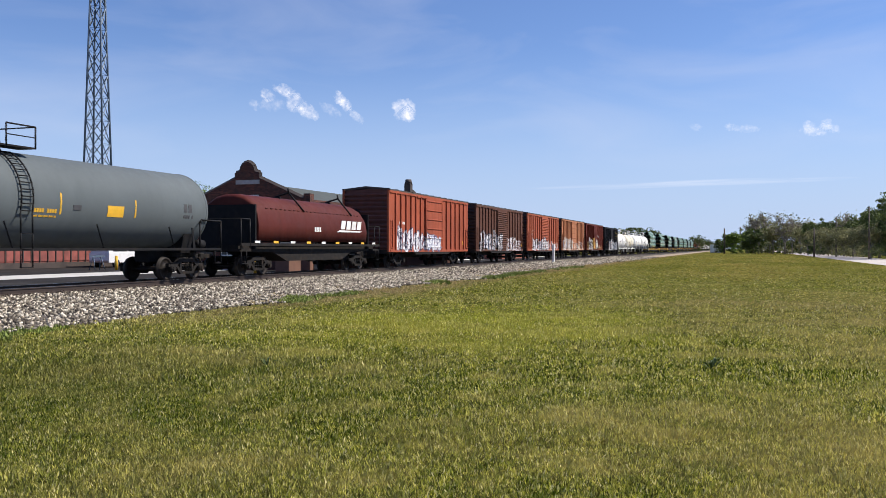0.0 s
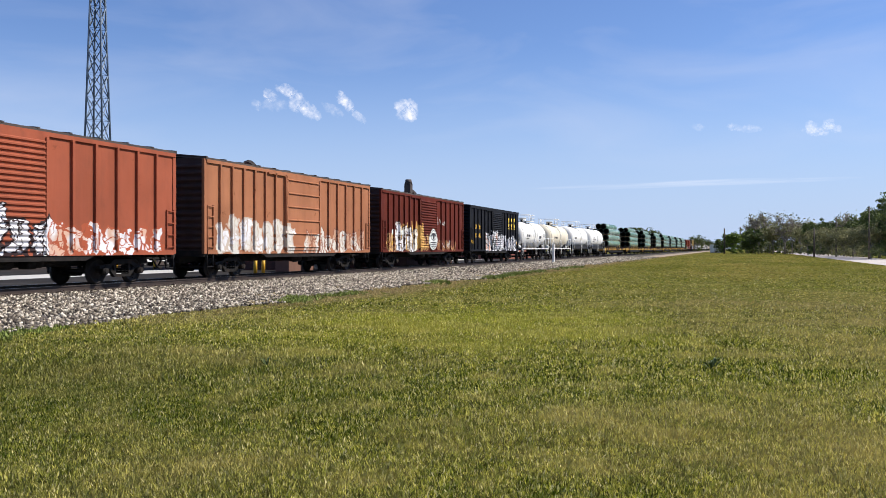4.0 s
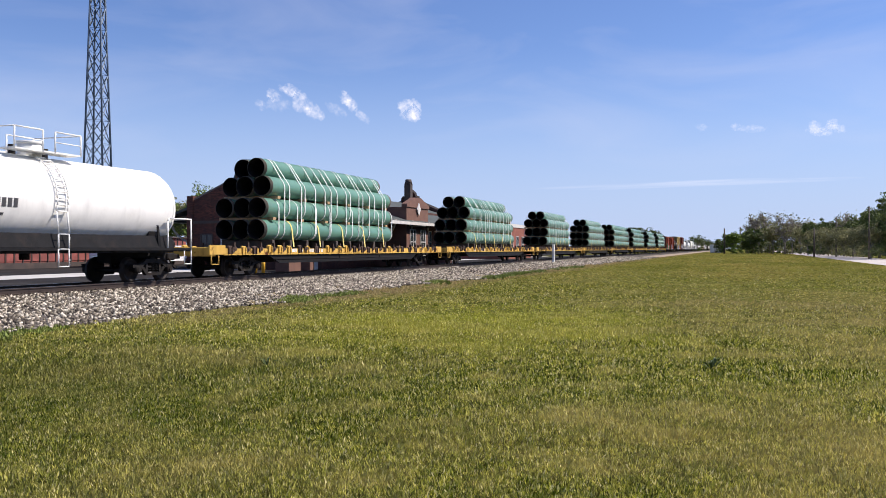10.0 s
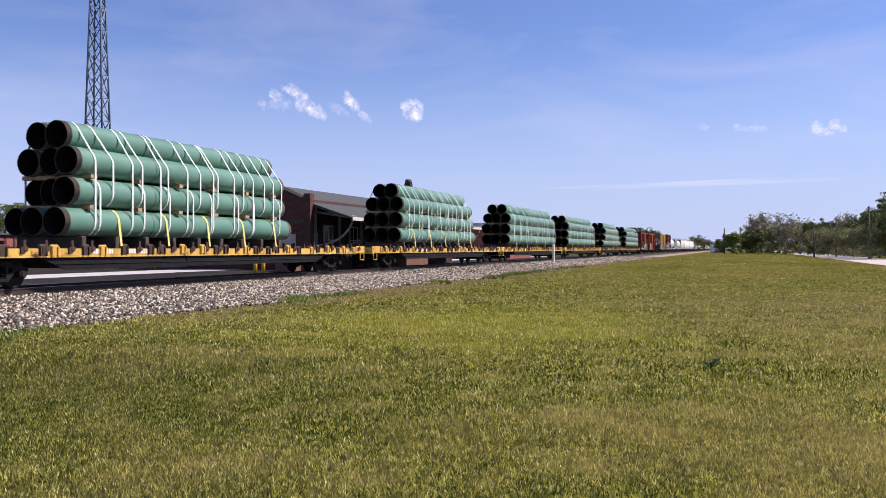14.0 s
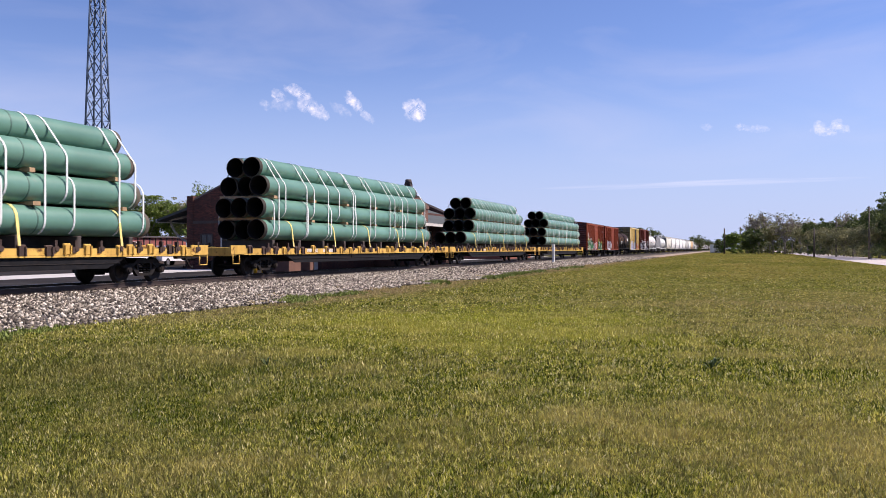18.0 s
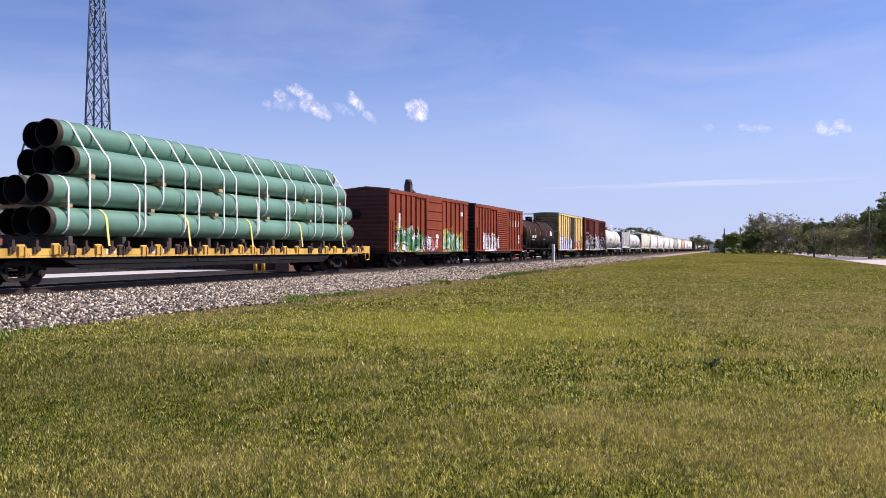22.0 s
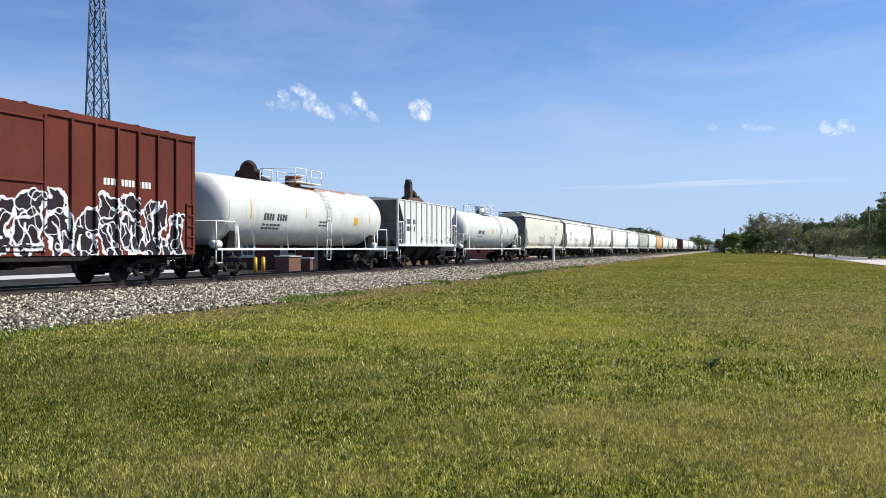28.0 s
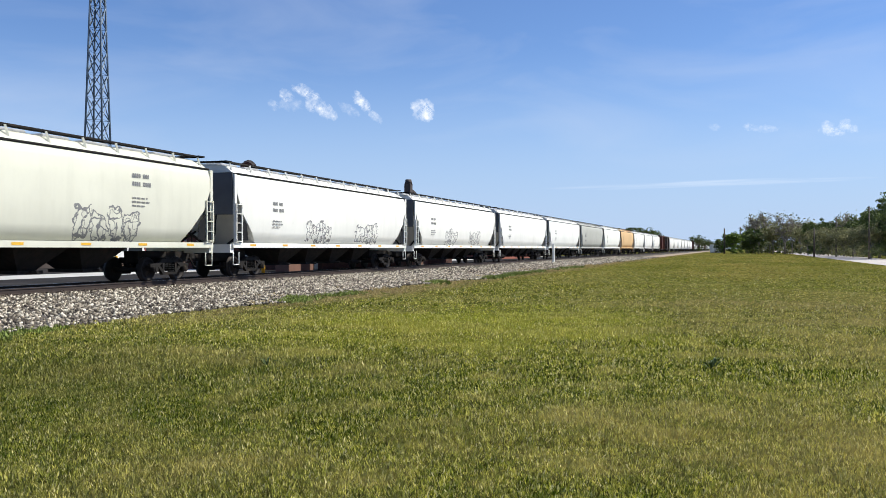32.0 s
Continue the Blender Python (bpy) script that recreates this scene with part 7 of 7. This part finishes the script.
cloud(1240, 326, 330, 7, 12.0, 0.27, 2.0, 1.5)


# trackside bay of the depot, its brick coloured paler for the sun on it
PINK = plain("sunlit_brown_brick", (0.17, 0.085, 0.06), 0.9, 0, 0.2, 2.5, 0.25, (0.12, 0.06, 0.045))
BA, BB, BC = 66.2, 71.4, 25.4
part("bay", Geo().box(BA, BB, BC, Y0 - 0.01, 0, 4.9), PINK, depot, "projecting brick bay")
part("bay_gable", Geo().prism_y([(BA - 0.1, 4.9), (BB + 0.1, 4.9), (BB + 0.1, 5.15), ((BA + BB) / 2 + 0.7, 5.75), ((BA + BB) / 2 - 0.7, 5.75), (BA - 0.1, 5.15)], BC - 0.08, BC + 0.4), PINK, depot)
part("bay_band", Geo().box(BA + 0.6, BB - 0.6, BC - 0.05, BC + 0.02, 3.35, 3.75), TRIM, depot)
mx_, mz_ = (BA + BB) / 2, 4.8
part("diamond", Geo().prism_y([(mx_, mz_ - 0.55), (mx_ + 0.45, mz_), (mx_, mz_ + 0.55), (mx_ - 0.45, mz_)], BC - 0.14, BC - 0.085), TRIM, depot, "pale diamond panel")
for x in (BA + 1.4, BB - 1.4):
    window("window", x, BC - 0.03, 1.0, 1.3, 2.1, "x", depot)


# ---- street beyond the rails: low red shed, parked vehicles, bollards ----
RED_WALL = plain("dull_red_boards", (0.22, 0.06, 0.045), 0.85, 0, 0.3, 2, 0.2, (0.12, 0.05, 0.04))
wall = thing("low_red_shed", "long low red wooden shed with faded panels between dark posts", "shed", pose(0, 0, 0))
WY, WX0, WX1 = 49.6, 36.0, 71.0
part("wall", Geo().box(WX0, WX1, WY, WY + 4, 0, 2.45), RED_WALL, wall)
part("roof", Geo().prism_x([(WY - 0.25, 2.46), (WY - 0.25, 2.56), (WY + 2, 2.66), (WY + 4.3, 2.56), (WY + 4.3, 2.46)], WX0 - 0.3, WX1 + 0.3), GRIME_ROOF, wall)
part("plinth", Geo().box(WX0, WX1, WY - 0.12, WY - 0.005, 0, 0.45), GRIME_ROOF, wall)
PINK_PANEL = plain("faded_pink_red_panel", (0.27, 0.075, 0.060), 0.8, 0, 0.4, 1.5, 0.15, (0.13, 0.04, 0.035))
for k in range(43):
    x = WX0 + 0.1 + 0.81 * k
    part("panel", Geo().box(x + 0.1, x + 0.72, WY - 0.05, WY - 0.005, 1.62, 2.36), PINK_PANEL, wall)
    part("panel", Geo().box(x + 0.1, x + 0.72, WY - 0.05, WY - 0.005, 0.56, 1.42), PINK_PANEL, wall)
    part("post", Geo().box(x - 0.04, x + 0.04, WY - 0.09, WY - 0.005, 0.45, 2.45), GRIME_ROOF, wall)

TYRE = plain("tyre_rubber", (0.02, 0.02, 0.02), 0.85)
CHROME = plain("dull_rim", (0.45, 0.45, 0.46), 0.35, 0.8)


def vehicle(name, label, x, y, turn, body_prof, cab_prof, width, colour, wheels):
    ob = thing(name, label, "vehicle", pose(x, y, 0, 0, 0, turn))
    paint = plain("vehicle_paint", colour, 0.3, 0, 0.05, 1, 0.02)
    w = width / 2
    b = part("body", Geo().prism_y(body_prof, -w, w), paint, ob)
    part("cab", Geo().prism_y(cab_prof, -w + 0.08, w - 0.08), paint, ob)
    xs, zs = [p[0] for p in cab_prof], [p[1] for p in cab_prof]
    zb, zt = min(zs) + 0.12, max(zs) - 0.12
    x0, x1 = min(xs) + 0.45, max(xs) - 0.45
    for t in (-1, 1):
        for a, c in ((x0, (x0 + x1) / 2 - 0.06), ((x0 + x1) / 2 + 0.06, x1)):
            part("side_window", Geo().prism_y([(a, zb), (c, zb), (c, zt), (a + 0.1, zt)], *sorted((t * (w - 0.085), t * (w - 0.07)))), GLASS, ob)
        for wx in wheels:
            q = part("wheel", Geo().tube((wx, t * (w - 0.2), 0.33), (wx, t * (w + 0.01), 0.33), 0.33, 18), TYRE, ob)
            part("rim", Geo().tube((wx, t * (w + 0.005), 0.33), (wx, t * (w + 0.02), 0.33), 0.19, 14), CHROME, q)
    for xx in (min(p[0] for p in body_prof) - 0.04, max(p[0] for p in body_prof) + 0.04):
        part("bumper", Geo().box(xx - 0.05, xx + 0.05, -w + 0.05, w - 0.05, 0.4, 0.58, 0.02), CHROME, ob)
    return ob


PICK_B = [(-2.6, 0.42), (2.6, 0.42), (2.65, 0.95), (1.2, 1.05), (-2.6, 1.05)]
PICK_C = [(-0.9, 1.05), (1.25, 1.05), (0.65, 1.75), (-0.8, 1.75)]
VAN_B = [(-2.6, 0.4), (2.6, 0.4), (2.6, 0.95), (1.9, 1.15), (-2.6, 1.15)]
VAN_C = [(-2.55, 1.15), (1.9, 1.15), (1.25, 2.05), (-2.5, 2.05)]
WHITE_V = (0.75, 0.76, 0.78)


def spot(x_pix, y):
    """Where a sight line to that sideways place meets the street at y."""
    u = (x_pix - 784) / 1540
    return (CT + u * ST) / (ST - u * CT) * y


vehicle("van", "white delivery van parked on the street", spot(215, 47.0), 47.0, 0, VAN_B, VAN_C, 1.9, WHITE_V, (-1.7, 1.7))
vehicle("pickup_truck", "white pickup truck parked on the street", spot(300, 47.5), 47.5, 4, PICK_B, PICK_C, 1.85, WHITE_V, (-1.7, 1.7))
vehicle("van", "white delivery van parked near the depot", spot(372, 46.0), 46.0, 0, VAN_B, VAN_C, 1.9, WHITE_V, (-1.7, 1.7))
for k, xq in enumerate((206, 274, 452, 466)):
    yq = 40.6 if k < 2 else 27.5
    b_ = thing("bollard", "yellow-painted steel bollard on the pavement", "bollard", pose(spot(xq, yq), yq, 0), "bollards beside the street")
    part("tube", Geo().tube((0, 0, 0), (0, 0, 0.95), 0.11, 12), YELLOW, b_)
    part("cap", Geo().tube((0, 0, 0.95), (0, 0, 1.0), 0.11, 12, 0.05), YELLOW, b_)
for xq, yq, hh, ww in ((510, 27.6, 0.95, 1.6), (540, 27.6, 0.8, 0.5), (345, 41.0, 0.7, 1.2)):
    p_ = thing("planter", "square brick planter on the pavement", "planter", pose(spot(xq, yq), yq, 0), "planters on the pavement")
    part("box", Geo().box(-ww / 2, ww / 2, -0.5, 0.5, 0, hh, 0.03), PINK, p_)
    part("rim", Geo().box(-ww / 2 - 0.06, ww / 2 + 0.06, -0.56, 0.56, hh, hh + 0.08, 0.02), TRIM, p_)
for xq, yq in ((172, 41.5),):
    r_ = thing("barrier_stand", "grey steel trestle barrier on the pavement", "barrier", pose(spot(xq, yq), yq, 0))
    for s_ in (-1, 1):
        part("leg", Geo().line([(s_ * 0.5, -0.25, 0), (s_ * 0.35, 0, 1.0), (s_ * 0.5, 0.25, 0)], 0.03), GALV, r_)
    part("beam", Geo().box(-0.7, 0.7, -0.03, 0.03, 0.9, 1.02), GALV, r_)


# ---- what moves ----
# how far the train is ahead of an even roll, in metres
GAIN = [(0, -0.85), (1, 0), (3.5, 0), (6, -0.42), (7, 0.43), (17, 0.43), (18, 1.28), (22, 1.28), (23, 2.13), (25.5, 2.13), (28, 2.98), (31, 2.98), (32, 3.83)]


def motions():
    """The train rolls to the left at one speed; its wheels turn with it; the small clouds drift."""
    def roll(ob, x, y, z):
        walk(ob, [(t, pose(x - SPEED * t - j, y, z)) for t, j in GAIN])
        for layer in ob.animation_data.action.layers[0].strips[0].channelbag(ob.animation_data.action_slot).fcurves:
            for k in layer.keyframe_points:
                k.interpolation = "LINEAR"
    for car, x in CARS:
        roll(car, x, TRACK_Y, RAIL)
    for ob, x, y, z in PIPES:
        roll(ob, x, TRACK_Y + y, RAIL + z)
    spin = math.degrees(SPEED / WHEEL_R) / FPS
    for side in (-1, 1):
        same = [w for w in WHEELSETS if (w.matrix_basis.translation.x > 0) == (side > 0)]
        walk(same[0], [(k / FPS, pose(side * AXLE, 0, WHEEL_R, 0, -spin * k, 0)) for k in range(32 * FPS + 1)])
        for w in same[1:]:
            w.rotation_mode = "QUATERNION"
            w.animation_data_create()
            w.animation_data.action = same[0].animation_data.action
            w.animation_data.action_slot = same[0].animation_data.action_slot
    for ob, m, drift in CLOUDS:
        walk(ob, [(0, m), (32, drift @ m)])


motions()
